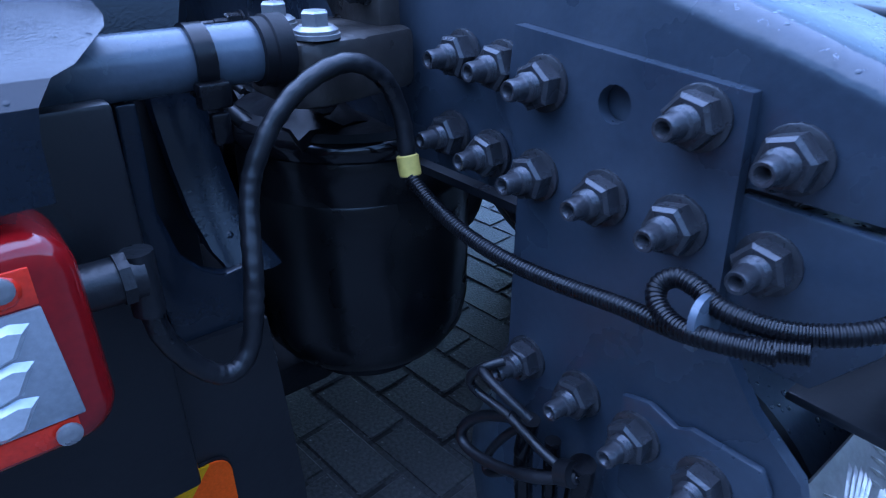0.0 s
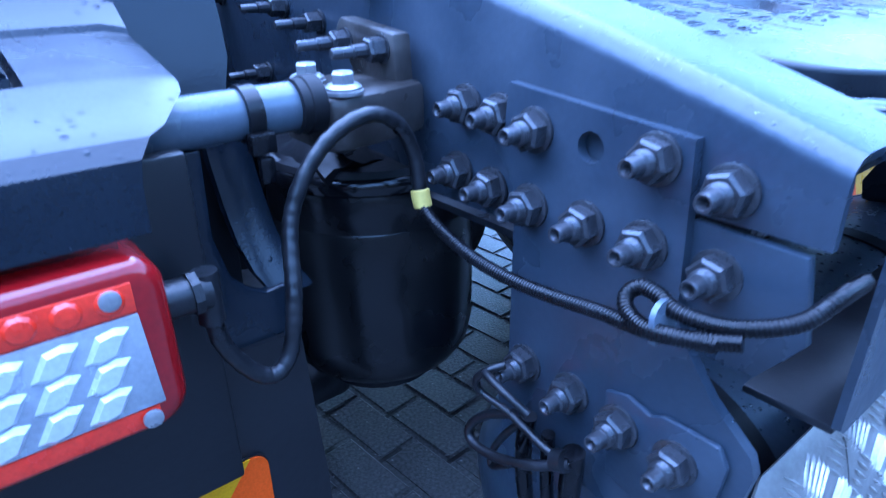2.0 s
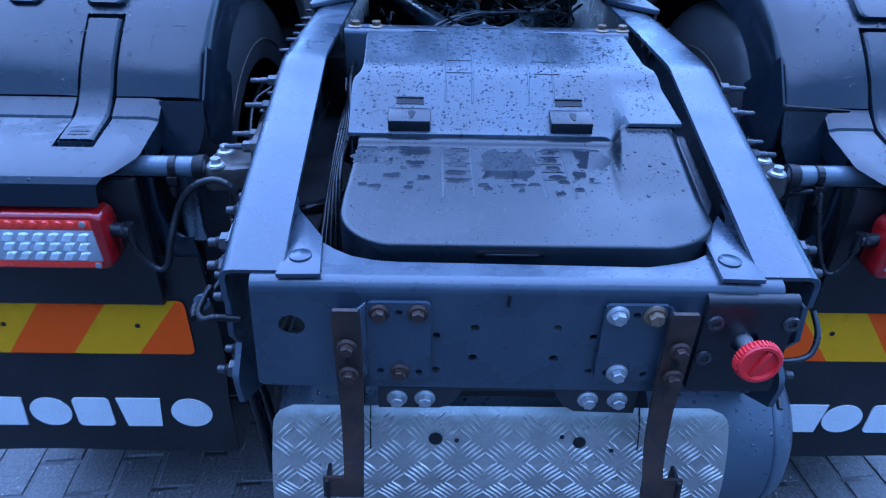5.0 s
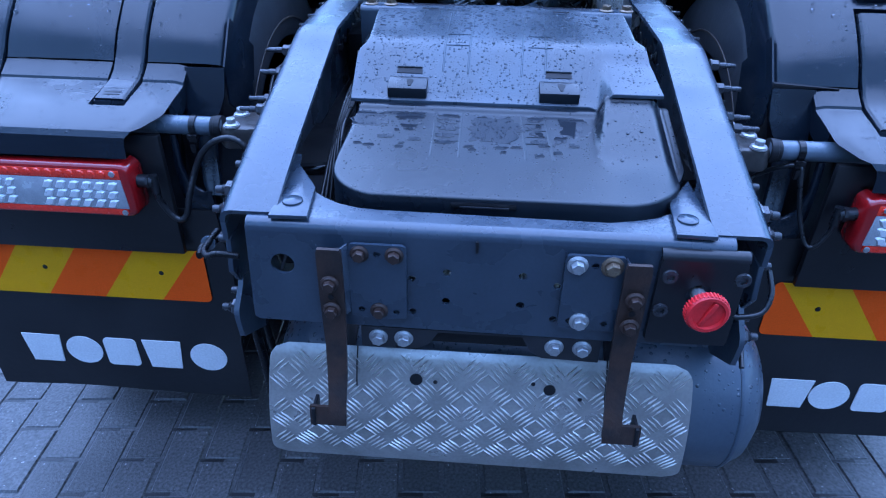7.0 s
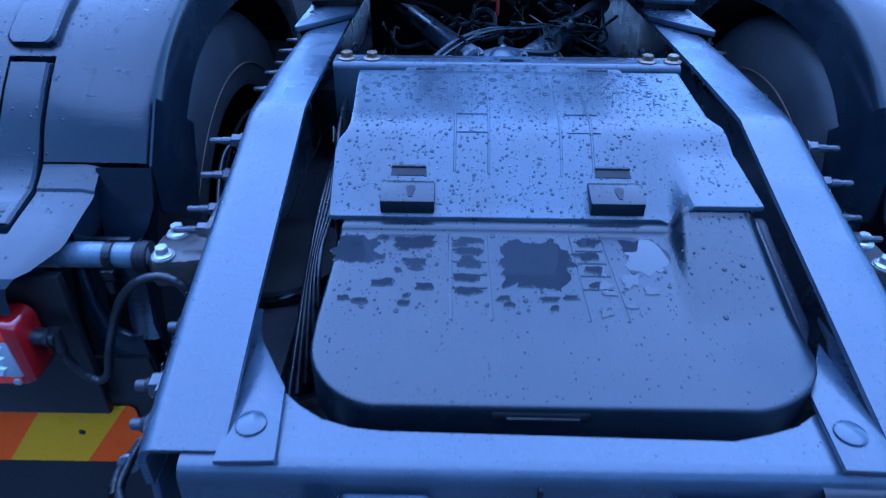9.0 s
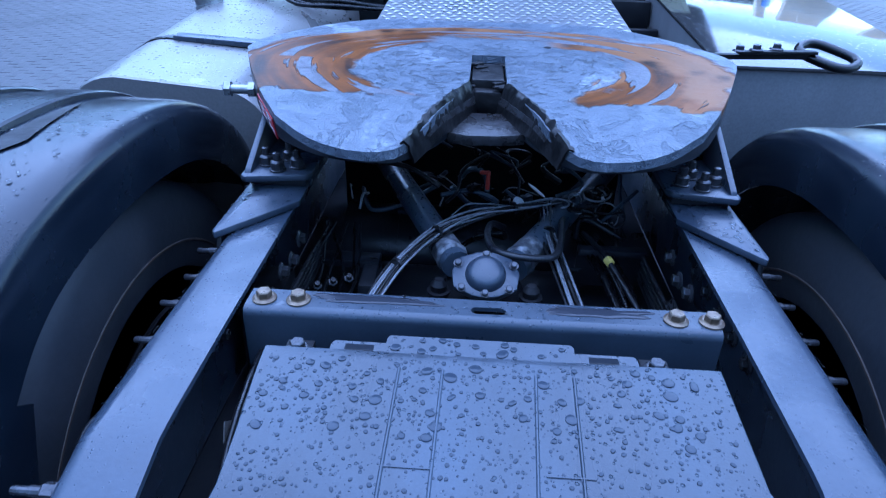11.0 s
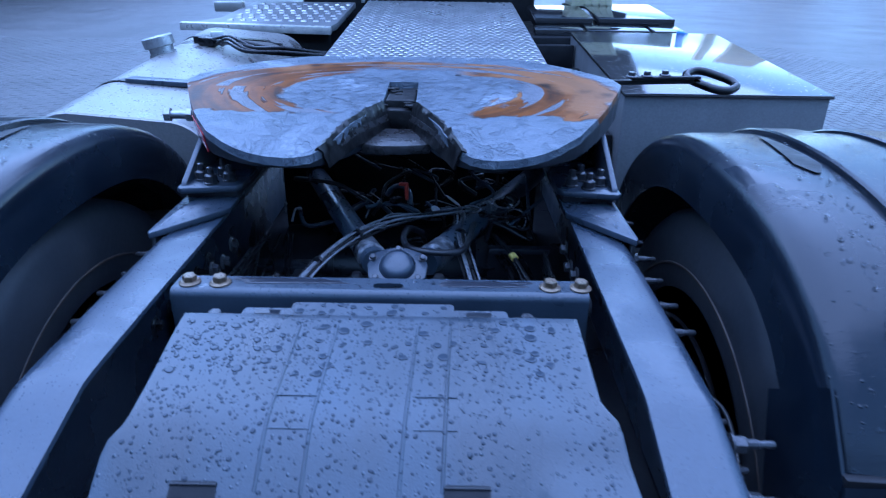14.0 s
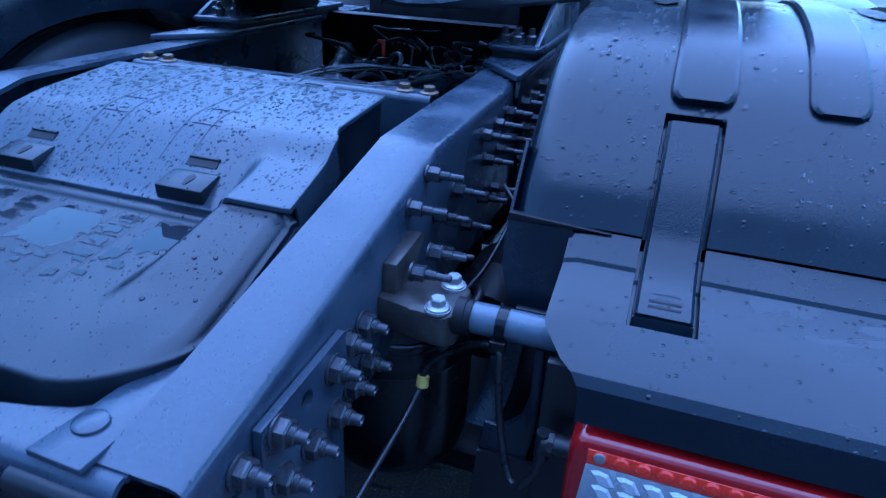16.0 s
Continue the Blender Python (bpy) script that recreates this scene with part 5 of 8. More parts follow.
def arc_at(y):
    """Height and outward normal of the mudguard's top at a place along it."""
    for (ya, za), (yb, zb) in zip(ARC, ARC[1:]):
        if ya <= y <= yb:
            k = (y - ya) / (yb - ya)
            n = Vector((0, -(zb - za), yb - ya)).normalized()
            return za + (zb - za) * k, n
    return ARC[-1][1], Vector((0, 1, 0))


SHELF = [(0.494, 0.076), (0.489, 0.071), (0.470, 0.0575), (0.4605, 0.0515), (0.4575, 0.0465), (0.449, 0.0435), (0.40, 0.034), (0.3825, 0.03), (0.3785, 0.029), (0.3705, 0.0272), (0.3675, 0.0265), (0.358, 0.024), (0.345, 0.02), (0.305, 0.010), (0.29, 0.004), (0.281, -0.006), (0.278, -0.02), (0.277, -0.048)]


def shelf_in(y):
    if y > 0.36:
        return 0.648
    return 0.648 + 0.055 * ((0.36 - y) / 0.083) ** 1.6


GROOVES = [xc + d for xc in (0.773, 1.085) for d in (-0.0378, -0.037, -0.0335, -0.0325, 0.0325, 0.0335, 0.037, 0.0378)]


def groove_at(x, end=False):
    """The channel that each strap lies in; at its end the channel closes round it."""
    return 0.018 if any((0 if end else 0.033) < abs(x - xc) < 0.0375 for xc in (0.773, 1.085)) else 0.0


def mudguard(s, label):
    t = thing("mudguard", P(s * 0.9, 1.05, -0.1), label, "mudguard", "mudguards")
    bm = bmesh.new()
    sec = [(0.566, 0.115), (0.565, 0.06), (0.566, 0.03), (0.572, 0.014), (0.585, 0.004), (0.61, 0), (0.7, -0.002), (0.85, -0.004), (1.0, -0.003), (1.12, 0), (1.17, 0.004), (1.195, 0.016), (1.203, 0.035), (1.205, 0.12)]
    sec = sec[:5] + sorted(sec[5:11] + [(x, 0.0) for x in GROOVES]) + sec[11:]
    rows = []
    line = [(y, arc_at(y)[0]) for y in (0.606, 0.6075, 0.6145, 0.616)] + [q for q in ARC if not 0.602 < q[0] < 0.62]
    line = sorted(line, key=lambda q: q[0])
    for k, (y, z) in enumerate(line):
        _, n = arc_at(y) if k < len(line) - 1 else (0, Vector((0, 0.98, 0.2)))
        rows.append([P(s * x, y, z) - n * (d + groove_at(x, y > 0.607) * (y < 0.615)) for x, d in sec])
    loft(bm, rows, 0.005)
    arch = part("arch", bm, PLASTIC, t)
    # raised ribs along the top
    for x0, x1 in ((0.735, 0.82), (0.90, 0.975), (1.055, 1.135)):
        bm = bmesh.new()
        rows = []
        ys = [0.63, 0.634, 0.641] + [0.65 + 0.872 * k / 29 for k in range(30)]
        for k, y in enumerate(ys):
            z, n = arc_at(y)
            h = 0.013
            i = (0.011, 0.0045, 0.001, 0)[min(k, 3)]
            rows.append([P(s * x, y, z) + n * (hh * h / 0.013 + 0.003) for x, hh in ((x0 + i, -0.004), (x0 + i + 0.003, 0.006), (x0 + i + 0.008, 0.009), (x1 - i - 0.008, 0.009), (x1 - i - 0.003, 0.006), (x1 - i, -0.004))])
        z, n = arc_at(0.6275)
        rows.insert(0, [P(s * (x0 + 0.013 + (x1 - x0 - 0.026) * k / 5), 0.6275, z) - n * 0.003 for k in range(6)])
        loft(bm, rows)
        part("rib", bm, PLASTIC, arch, sharp=22)
    # two grip openings, their shade laid on the arch as black sheets
    for x0, y0 in ((0.7, 0.92), (1.02, 0.93)):
        bm = bmesh.new()
        rows = []
        for k in range(13):
            y = y0 + 0.23 * k / 12
            w = 0.025 * (1 - k / 12) ** 0.7 * min(1.0, 0.15 + 0.45 * k) + 0.0008
            z, n = arc_at(y)
            rows.append([P(s * (x0 + 0.006 * k / 12 + d * w), y, z) + n * 0.0046 for d in (-1, 1)])
        loft(bm, rows)
        part("grip_opening_shade", bm, BLACKMETAL, arch)
    # fallen-in rear section: riser, shelf over the lamps, inner cheek
    bm = bmesh.new()
    rows = []
    for y, z in SHELF:
        a = shelf_in(y)
        xs = sorted([a + (0.72 - a) * k / 4 for k in range(4)] + GROOVES + [0.72 + (1.205 - 0.72) * k / 8 for k in range(9)])
        rows.append([P(s * x, y, z - (0.004 if k == 0 and y > 0.3 else 0) - (groove_at(x, y < 0.379) * 0.9 if y > 0.369 else 0)) for k, x in enumerate(xs)])
    grid = loft(bm, rows)
    inner = [row[0] for row in grid]
    lowv = [bm.verts.new(v.co + Vector((s * 0.004, 0, -0.05 if v.co.z - Z0 > -0.01 else 0))) for v in inner[:9]]
    for k in range(8):
        bm.faces.new((inner[k], inner[k + 1], lowv[k + 1], lowv[k]))
    shelf = part("lamp_shelf", bm, PLASTIC, t, sharp=20)
    bm = bmesh.new()
    rows = []
    for y, z, x0, x1 in ((0.493, 0.072, 0.567, 0.652), (0.484, 0.045, 0.567, 0.652), (0.474, 0.015, 0.569, 0.652), (0.464, -0.015, 0.58, 0.652), (0.457, -0.05, 0.603, 0.652), (0.452, -0.085, 0.63, 0.652)):
        rows.append([P(s * (x0 + (x1 - x0) * k / 4), y, z) for k in range(5)])
    loft(bm, rows, 0.005)
    part("cheek", bm, PLASTIC, t)
    bm = bmesh.new()
    prism(bm, [P(s * 0.566, y, z) for y, z in ((0.492, 0.075), (0.56, 0.16), (0.68, 0.07), (0.62, -0.1), (0.492, -0.005))], Vector((s * 0.004, 0, 0)))
    part("inner_side", bm, PLASTIC, t)
    # straps that hold the arch down, with slotted ends
    for xc in (0.773, 1.085):
        bm = bmesh.new()
        path = [(0.604, 0.0), (0.57, 0), (0.53, 0), (0.505, 0)]
        line = []
        for y, _ in path:
            z, n = arc_at(y)
            line.append((y + n.y * 0.003, z + n.z * 0.003, n))
        line += [(0.477, 0.0635, Vector((0, -0.72, 0.69))), (0.455, 0.0495, Vector((0, -0.45, 0.89))), (0.43, 0.0435, Vector((0, -0.2, 0.98))), (0.392, 0.0345, Vector((0, -0.25, 0.97))), (0.385, 0.032, Vector((0, -0.5, 0.87)))]
        rows = [[P(s * (xc + d), y, z) + n * h for d, h in ((-0.0325, -0.012), (-0.0318, 0.0), (-0.028, 0.004), (0.028, 0.004), (0.0318, 0.0), (0.0325, -0.012))] for y, z, n in line]
        y, z, n = line[0]
        rows.insert(0, [P(s * (xc + d), y + 0.004, z + 0.002) - n * 0.012 for d in (-0.0325, -0.0318, -0.028, 0.028, 0.0318, 0.0325)])
        y, z, n = line[-1]
        rows.append([P(s * (xc + d), y - 0.004, z) - n * 0.012 for d in (-0.0325, -0.0318, -0.028, 0.028, 0.0318, 0.0325)])
        loft(bm, rows)
        st = part("strap", bm, PLASTIC, t)
        for j in range(2):
            bm = bmesh.new()
            yy = 0.396 + 0.009 * j
            box(bm, P(s * xc, yy, 0.0345 + 0.24 * (yy - 0.392) + 0.0035), (0.036, 0.0042, 0.0025), 0.0008, Matrix.Rotation(radians(13), 3, "X"))
            part("slot", bm, BLACKMETAL, st)
        bm = bmesh.new()
        rows = [[P(s * (xc + 0.02 * u), 0.412 + 0.009 * v, 0.0395 + 0.24 * (0.02 + 0.009 * v) - 0.0018 + 0.0035 * (1 - u * u) * (1 - v * v)) for u in (-1, -0.7, 0, 0.7, 1)] for v in (-1, -0.6, 0, 0.6, 1)]
        loft(bm, rows)
        part("grip", bm, PLASTIC, st)
    if s > 0:
        # solid black strip in place of the shade inside the sagging seam
        bm = bmesh.new()
        prism(bm, [P(x, 0.4885, z) for x, z in ((0.567, 0.084), (0.62, 0.081), (0.7, 0.0765), (0.62, 0.0735), (0.567, 0.071))], Vector((0, 0.012, 0)), 0.001)
        part("seam_shade", bm, BLACKMETAL, t, "black strip for the shade in the sagging seam")
    # dark liner under the shelf, with a curved arm beside the lamp
    bm = bmesh.new()
    boxb(bm, P(s * 0.66, 0.33, -0.3), P(s * 1.2, 0.345, -0.02), 0.003)
    part("lamp_wall", bm, FLAP, t)
    bm = bmesh.new()
    prism(bm, [P(s * x, 0.363, z) for x, z in ((0.652, -0.03), (0.64, -0.03), (0.642, -0.098), (0.633, -0.135), (0.62, -0.15), (0.606, -0.158), (0.588, -0.156), (0.583, -0.2), (0.577, -0.25), (0.64, -0.25), (0.647, -0.2), (0.654, -0.15), (0.656, -0.1))], Vector((0, 0.012, 0)), 0.002)
    part("outer_bracket", bm, PLASTIC, t)
    bm = bmesh.new()
    rows = []
    for x, y, z in ((0.6, 0.43, -0.02), (0.6, 0.42, -0.055), (0.598, 0.41, -0.09), (0.595, 0.4, -0.12), (0.59, 0.385, -0.145), (0.58, 0.372, -0.165)):
        rows.append([P(s * (x + d), y + e, z) for d, e in ((0.02, 0.0), (0.018, -0.006), (0.012, -0.008), (-0.012, -0.008), (-0.018, -0.005), (-0.02, 0.004))])
    loft(bm, rows, 0.004)
    part("curved_arm", bm, PLASTIC, t)
    bm = bmesh.new()
    boxb(bm, P(s * 0.6, 0.43, -0.3), P(s * 0.66, 0.44, -0.02), 0.002)
    part("back_wall", bm, FLAP, t)
    return t


mudguard(-1, "black plastic mudguard, wet, with raised ribs and clamped straps")
mudguard(1, "black plastic mudguard with ribs, straps and a sagging rear seam")


# ---- tail lamps ----
def tail_lamp(s):
    t = thing("tail_lamp", P(s * 0.9, 0.3, -0.175), "long red and clear tail lamp with reflector rows", "tail lamp", "tail lamps")
    x0, x1, zt, zb, yf = 0.702, 1.13, -0.058, -0.176, 0.268
    bm = bmesh.new()
    rings = []
    for inset, dy in ((0.012, 0.0), (0.006, 0.001), (0.002, 0.005), (0.0, 0.011), (0.0, 0.05), (0.004, 0.056)):
        rings.append([bm.verts.new(P(s * x, yf + dy, z)) for x, z in rounded(x0 + inset, zb + inset, x1 - inset, zt - inset, 0.022 - inset * 0.6, 8)])
    for a, b in zip(rings, rings[1:]):
        for k in range(len(a)):
            bm.faces.new((a[k], a[(k + 1) % len(a)], b[(k + 1) % len(a)], b[k]))
    bm.faces.new(rings[0]), bm.faces.new(rings[-1])
    bmesh.ops.recalc_face_normals(bm, faces=bm.faces)
    part("housing", bm, REDLENS, t, "dark red translucent housing")
    bm = bmesh.new()
    boxb(bm, P(s * 0.722, yf - 0.001, -0.089), P(s * 1.11, yf + 0.004, -0.07), 0.0008)
    up = part("upper_strip", bm, REDBRIGHT, t, "bright red lamp strip")
    for k in range(17):
        bm = bmesh.new()
        lathe(bm, P(s * (0.735 + 0.022 * k), yf - 0.001, -0.079), (0, -1, 0), [(0, 0.0085), (0.0025, 0.0065), (0.0035, 0.0)], 10)
        part("led", bm, REDBRIGHT, up)
    bm = bmesh.new()
    boxb(bm, P(s * 0.722, yf - 0.001, -0.168), P(s * 1.11, yf + 0.004, -0.155), 0.0008)
    part("lower_strip", bm, REDBRIGHT, t, "bright red lower strip")
    bm = bmesh.new()
    prism(bm, [P(s * x, yf - 0.002, z) for x, z in ((0.718, -0.154), (0.722, -0.09), (1.1, -0.09), (1.11, -0.154))], Vector((0, 0.004, 0)), 0.001)
    cl = part("clear_field", bm, GREYLENS, t, "silvery clear lens field")
    for row in range(3):
        for k in range(13):
            if 0.895 < 0.742 + 0.0265 * k < 0.95:
                continue
            bm = bmesh.new()
            cx, cz = 0.742 + 0.0265 * k + 0.003 * row, -0.104 - 0.0195 * row
            low, high = [[bm.verts.new(P(s * (cx + q * dx), yf - 0.002 - out, cz + q * dz)) for dx, dz in ((-0.0045, 0.0078), (-0.0105, 0.006), (-0.0035, -0.006), (0.0045, -0.0078), (0.0105, -0.006), (0.0035, 0.006))] for q, out in ((1.3, 0.0), (0.9, 0.003))]
            for i in range(6):
                bm.faces.new((low[i], low[(i + 1) % 6], high[(i + 1) % 6], high[i]))
            bm.faces.new(high)
            part("reflector", bm, CHROME, cl)
    for x, z in ((0.735, -0.0765), (0.728, -0.1615), (1.08, -0.0765)):
        bm = bmesh.new()
        lathe(bm, P(s * x, yf - 0.003, z), (0, -1, 0), [(0, 0.0062), (0.002, 0.006), (0.003, 0.0035), (0.0028, 0.0)], 14)
        part("screw", bm, ZINC, t, "chrome screw")
    # cable socket on the end
    bm = bmesh.new()
    cyl(bm, P(s * 0.703, 0.298, -0.104), P(s * 0.672, 0.300, -0.106), 0.013)
    lathe(bm, P(s * 0.684, 0.299, -0.105), (-s, 0, 0), [(0, 0.015), (0.006, 0.015)], 8)
    cyl(bm, P(s * 0.672, 0.300, -0.092), P(s * 0.672, 0.300, -0.13), 0.009)
    part("socket", bm, CABLE, t)
    return t


tail_lamp(-1), tail_lamp(1)


# ---- mud flaps with reflective boards ----
def mud_flap(s):
    t = thing("mud_flap", P(s * 0.9, 0.33, -0.69), "black rubber mud flap printed with a row of pale shapes", "mud flap", "mud flaps")
    bm = bmesh.new()
    rows = []
    for k in range(9):
        x = 0.572 + 0.0825 * k
        rows.append([P(s * (x + (0.012 * (1 - min(1, j / 2)) if k == 0 else 0)), 0.362 - 0.024 * step(0.26, 0.345, 0.53 * j / 6) + 0.0012 * math.sin(k * 1.3 + j), -0.2 - 0.53 * j / 6 - (0.004 * math.sin(k) if j == 6 else 0)) for j in range(7)])
    loft(bm, rows, 0.006)
    part("sheet", bm, FLAP, t)
    # pale printed shapes, one a character
    yy = 0.332
    def pale(pts):
        b2 = bmesh.new()
        prism(b2, [P(s * 0, yy, 0) + Vector((x if s > 0 else x, 0, z)) for x, z in pts], Vector((0, -0.0025, 0)))
        part("printed_shape", b2, WHITE, t)
    starts = [(0.715, "w"), (0.805, "o"), (0.905, "l"), (1.005, "w"), (1.11, "o")] if s > 0 else [(-1.05, "w"), (-0.95, "o"), (-0.855, "l"), (-0.752, "w"), (-0.642, "o")]
    for x, kind in starts:
        zc = -0.603
        x *= 1.031
        if kind == "w":
            pale([(x - 0.049, zc + 0.043), (x + 0.049, zc + 0.043), (x + 0.039, zc - 0.043), (x - 0.039, zc - 0.043)])
        elif kind == "o":
            pale(ring2(x, zc, 0.046, 24, 0.043))
        else:
            pale(rounded(x - 0.043, zc - 0.043, x + 0.04, zc + 0.043, 0.012))
    for x, z in ((0.665, -0.27), (0.69, -0.215), (0.72, -0.29), (0.68, -0.3)):
        b2 = bmesh.new()
        lathe(b2, P(s * x, 0.3615, z), (0, -1, 0), [(0, 0.006), (0.002, 0.0045)], 10)
        part("rivet", b2, BLACKMETAL, t)
    return t


mud_flap(-1), mud_flap(1)


def chevron_board(s):
    t = thing("chevron_board", P(s * 0.9, 0.315, -0.43), "orange and yellow striped reflective marker board on the mud flap", "marker board", "marker boards")
    x0, x1, zt, zb = 0.632, 1.237, -0.306, -0.448
    yf = 0.352
    bm = bmesh.new()
    prism(bm, [P(s * x, yf + 0.002, z) for x, z in rounded(x0 - 0.001, zb - 0.001, x1, zt + 0.001, 0.014)], Vector((0, 0.004, 0)))
    part("backing", bm, BLACKMETAL, t)
    lean, pitch = 0.105, 0.134
    edges = [x0 - 0.2, 0.648, 0.789, 0.927, 1.067, 1.206, 1.45]
    out = rounded(x0, zb, x1, zt, 0.014)

    def cut(poly, fn):
        res = []
        for p, q in zip(poly, poly[1:] + poly[:1]):
            a, b = fn(p), fn(q)
            if a >= 0:
                res.append(p)
            if (a >= 0) != (b >= 0):
                k = a / (a - b)
                res.append((p[0] + (q[0] - p[0]) * k, p[1] + (q[1] - p[1]) * k))
        return res

    def lean_x(p):
        return p[0] - lean * ((zt - p[1]) / (zt - zb))
    for k in range(6):
        a, b = edges[k], edges[k + 1]
        poly = cut(cut(out, lambda p: lean_x(p) - a), lambda p: b - lean_x(p))
        if len(poly) < 3:
            continue
        bm = bmesh.new()
        prism(bm, [P(s * x, yf, z) for x, z in poly], Vector((0, 0.002, 0)))
        part("stripe", bm, ORANGE if k % 2 == 0 else YELLOW, t)
    for x in (0.74, 1.02):
        bm = bmesh.new()
        lathe(bm, P(s * x, yf - 0.0005, -0.37), (0, -1, 0), [(0, 0.006), (0.0015, 0.005)], 10)
        part("rivet", bm, BLACKMETAL, t)
    return t


chevron_board(-1), chevron_board(1)


# ---- lamp carrier tubes with cast brackets ----
def carrier(s):
    t = thing("lamp_carrier", P(s * 0.5, 0.38, -0.06), "grey carrier tube in a rusty cast bracket bolted to the rail", "carrier tube", "carrier tubes")
    bm = bmesh.new()
    prism(bm, [P(s * x, y, -0.006) for x, y in ((0.432, 0.366), (0.485, 0.354), (0.53, 0.348), (0.545, 0.362), (0.543, 0.428), (0.526, 0.447), (0.495, 0.458), (0.432, 0.455))], Vector((0, 0, -0.046)), 0.008)
    part("casting", bm, CAST, t, "rust-brown cast block")
    bm = bmesh.new()
    prism(bm, [P(s * 0.437, 0.375, -0.03), P(s * 0.437, 0.43, -0.03), P(s * 0.437, 0.478, 0.03), P(s * 0.437, 0.468, 0.043), P(s * 0.437, 0.38, 0.034)], Vector((s * 0.02, 0, 0)), 0.004)
    part("ear", bm, CAST, t)
    for y in (0.364, 0.425):
        bm = bmesh.new()
        lathe(bm, P(s * 0.518, y, -0.006), (0, 0, 1), [(0, 0.0165), (0.003, 0.0165), (0.0035, 0.0145)], 20)
        part("washer", bm, ZINC, t)
        piece("bolt", HEX_C, t, up_pose(s * 0.518, y, -0.0025, rnd.uniform(0, 60)))
    bm = bmesh.new()
    cyl(bm, P(s * 0.54, 0.375, -0.012), P(s * 0.95, 0.376, -0.012), 0.0195, seg=24)
    part("tube", bm, TUBEPAINT, t, "painted grey tube")
    bm = bmesh.new()
    lathe(bm, P(s * 0.546, 0.372, -0.012), (s, 0.01, 0), [(-0.006, 0.0235), (0.006, 0.0235), (0.007, 0.022), (0.014, 0.022)], 24)
    part("collar", bm, BLACKMETAL, t)
    bm = bmesh.new()
    lathe(bm, P(s * 0.598, 0.373, -0.012), (s, 0, 0), [(-0.006, 0.0198), (-0.006, 0.0222), (0.006, 0.0222), (0.006, 0.0198)], 24)
    box(bm, P(s * 0.598, 0.352, -0.03), (0.02, 0.012, 0.016), 0.002)
    box(bm, P(s * 0.598, 0.348, -0.05), (0.012, 0.008, 0.02), 0.002)
    part("clamp", bm, CONDUIT, t, "black cable clamp")
    return t


carrier(-1), carrier(1)


# ---- wiring at the rail ends ----
def wiring(s):
    t = thing("lamp_cable", P(s * 0.6, 0.33, -0.2), "taped black lamp cable looping from lamp to rail, yellow tag", "cable", "lamp cables")
    bm = bmesh.new()
    pts = [P(s * 0.672, 0.30, -0.118), P(s * 0.668, 0.30, -0.15), P(s * 0.65, 0.30, -0.182), P(s * 0.633, 0.30, -0.192), P(s * 0.618, 0.302, -0.178), P(s * 0.608, 0.307, -0.138),
           P(s * 0.594, 0.328, -0.088), P(s * 0.575, 0.332, -0.053), P(s * 0.548, 0.332, -0.028), P(s * 0.515, 0.332, -0.018), P(s * 0.489, 0.332, -0.03), P(s * 0.475, 0.33, -0.057), P(s * 0.472, 0.326, -0.09)]
    if s > 0:
        pts = pts[:3] + [P(0.635, 0.31, -0.178), P(0.618, 0.325, -0.13), P(0.606, 0.34, -0.07), P(0.6, 0.35, -0.035), P(0.575, 0.362, -0.04), P(0.54, 0.385, -0.07), P(0.505, 0.382, -0.1), P(0.497, 0.378, -0.122)]
    tube(bm, pts, 0.0064 if s < 0 else 0.0046, 12, 10, 0.00035, 0.011)
    part("sheath", bm, CABLE, t)
    bm = bmesh.new()
    lathe(bm, P(-0.472, 0.327, -0.089) if s < 0 else P(0.498, 0.378, -0.12), (0, -0.25, -0.9), [(0, 0.0075), (0.001, 0.0085), (0.015, 0.0085), (0.016, 0.0075)], 12)
    part("tag", bm, YTAG, t, "yellow tape tag")
    if s > 0:
        bm = bmesh.new()
        tube(bm, [P(0.496, 0.376, -0.136), P(0.488, 0.33, -0.165), P(0.475, 0.22, -0.2), P(0.46, 0.1, -0.24), P(0.45, 0.03, -0.27)], 0.0045, 8)
        part("tail", bm, CABLE, t)
    if s < 0:
        bm = bmesh.new()
        pts = [P(-0.474, 0.319, -0.105), P(-0.474, 0.295, -0.117), P(-0.476, 0.255, -0.126), P(-0.476, 0.215, -0.129), P(-0.474, 0.175, -0.128), P(-0.474, 0.13, -0.122), P(-0.478, 0.09, -0.116), P(-0.478, 0.06, -0.108), P(-0.47, 0.035, -0.102)]
        tube(bm, pts, 0.005, 12, 8, 0.0006, 0.0026)
        part("conduit", bm, CONDUIT, t, "black corrugated conduit")
        bm = bmesh.new()
        pts = [P(-0.476, 0.046, -0.106), P(-0.482, 0.07, -0.109), P(-0.482, 0.09, -0.112), P(-0.477, 0.106, -0.109), P(-0.471, 0.111, -0.102), P(-0.466, 0.105, -0.096), P(-0.467, 0.092, -0.096), P(-0.47, 0.075, -0.1), P(-0.466, 0.045, -0.098), P(-0.448, 0.018, -0.09), P(-0.425, 0.008, -0.078), P(-0.39, 0.008, -0.08)]
        tube(bm, pts, 0.005, 12, 8, 0.0006, 0.0026)
        part("conduit", bm, CONDUIT, t, "black corrugated conduit")
        bm = bmesh.new()
        lathe(bm, P(-0.474, 0.082, -0.106), (0, 1, -0.15), [(-0.002, 0.0105), (-0.002, 0.0128), (0.002, 0.0128), (0.002, 0.0105)], 16)
        box(bm, P(-0.478, 0.084, -0.12), (0.005, 0.006, 0.006), 0.001)
        part("cable_tie", bm, TUBEPAINT, t, "pale cable tie")
    return t


wiring(-1), wiring(1)

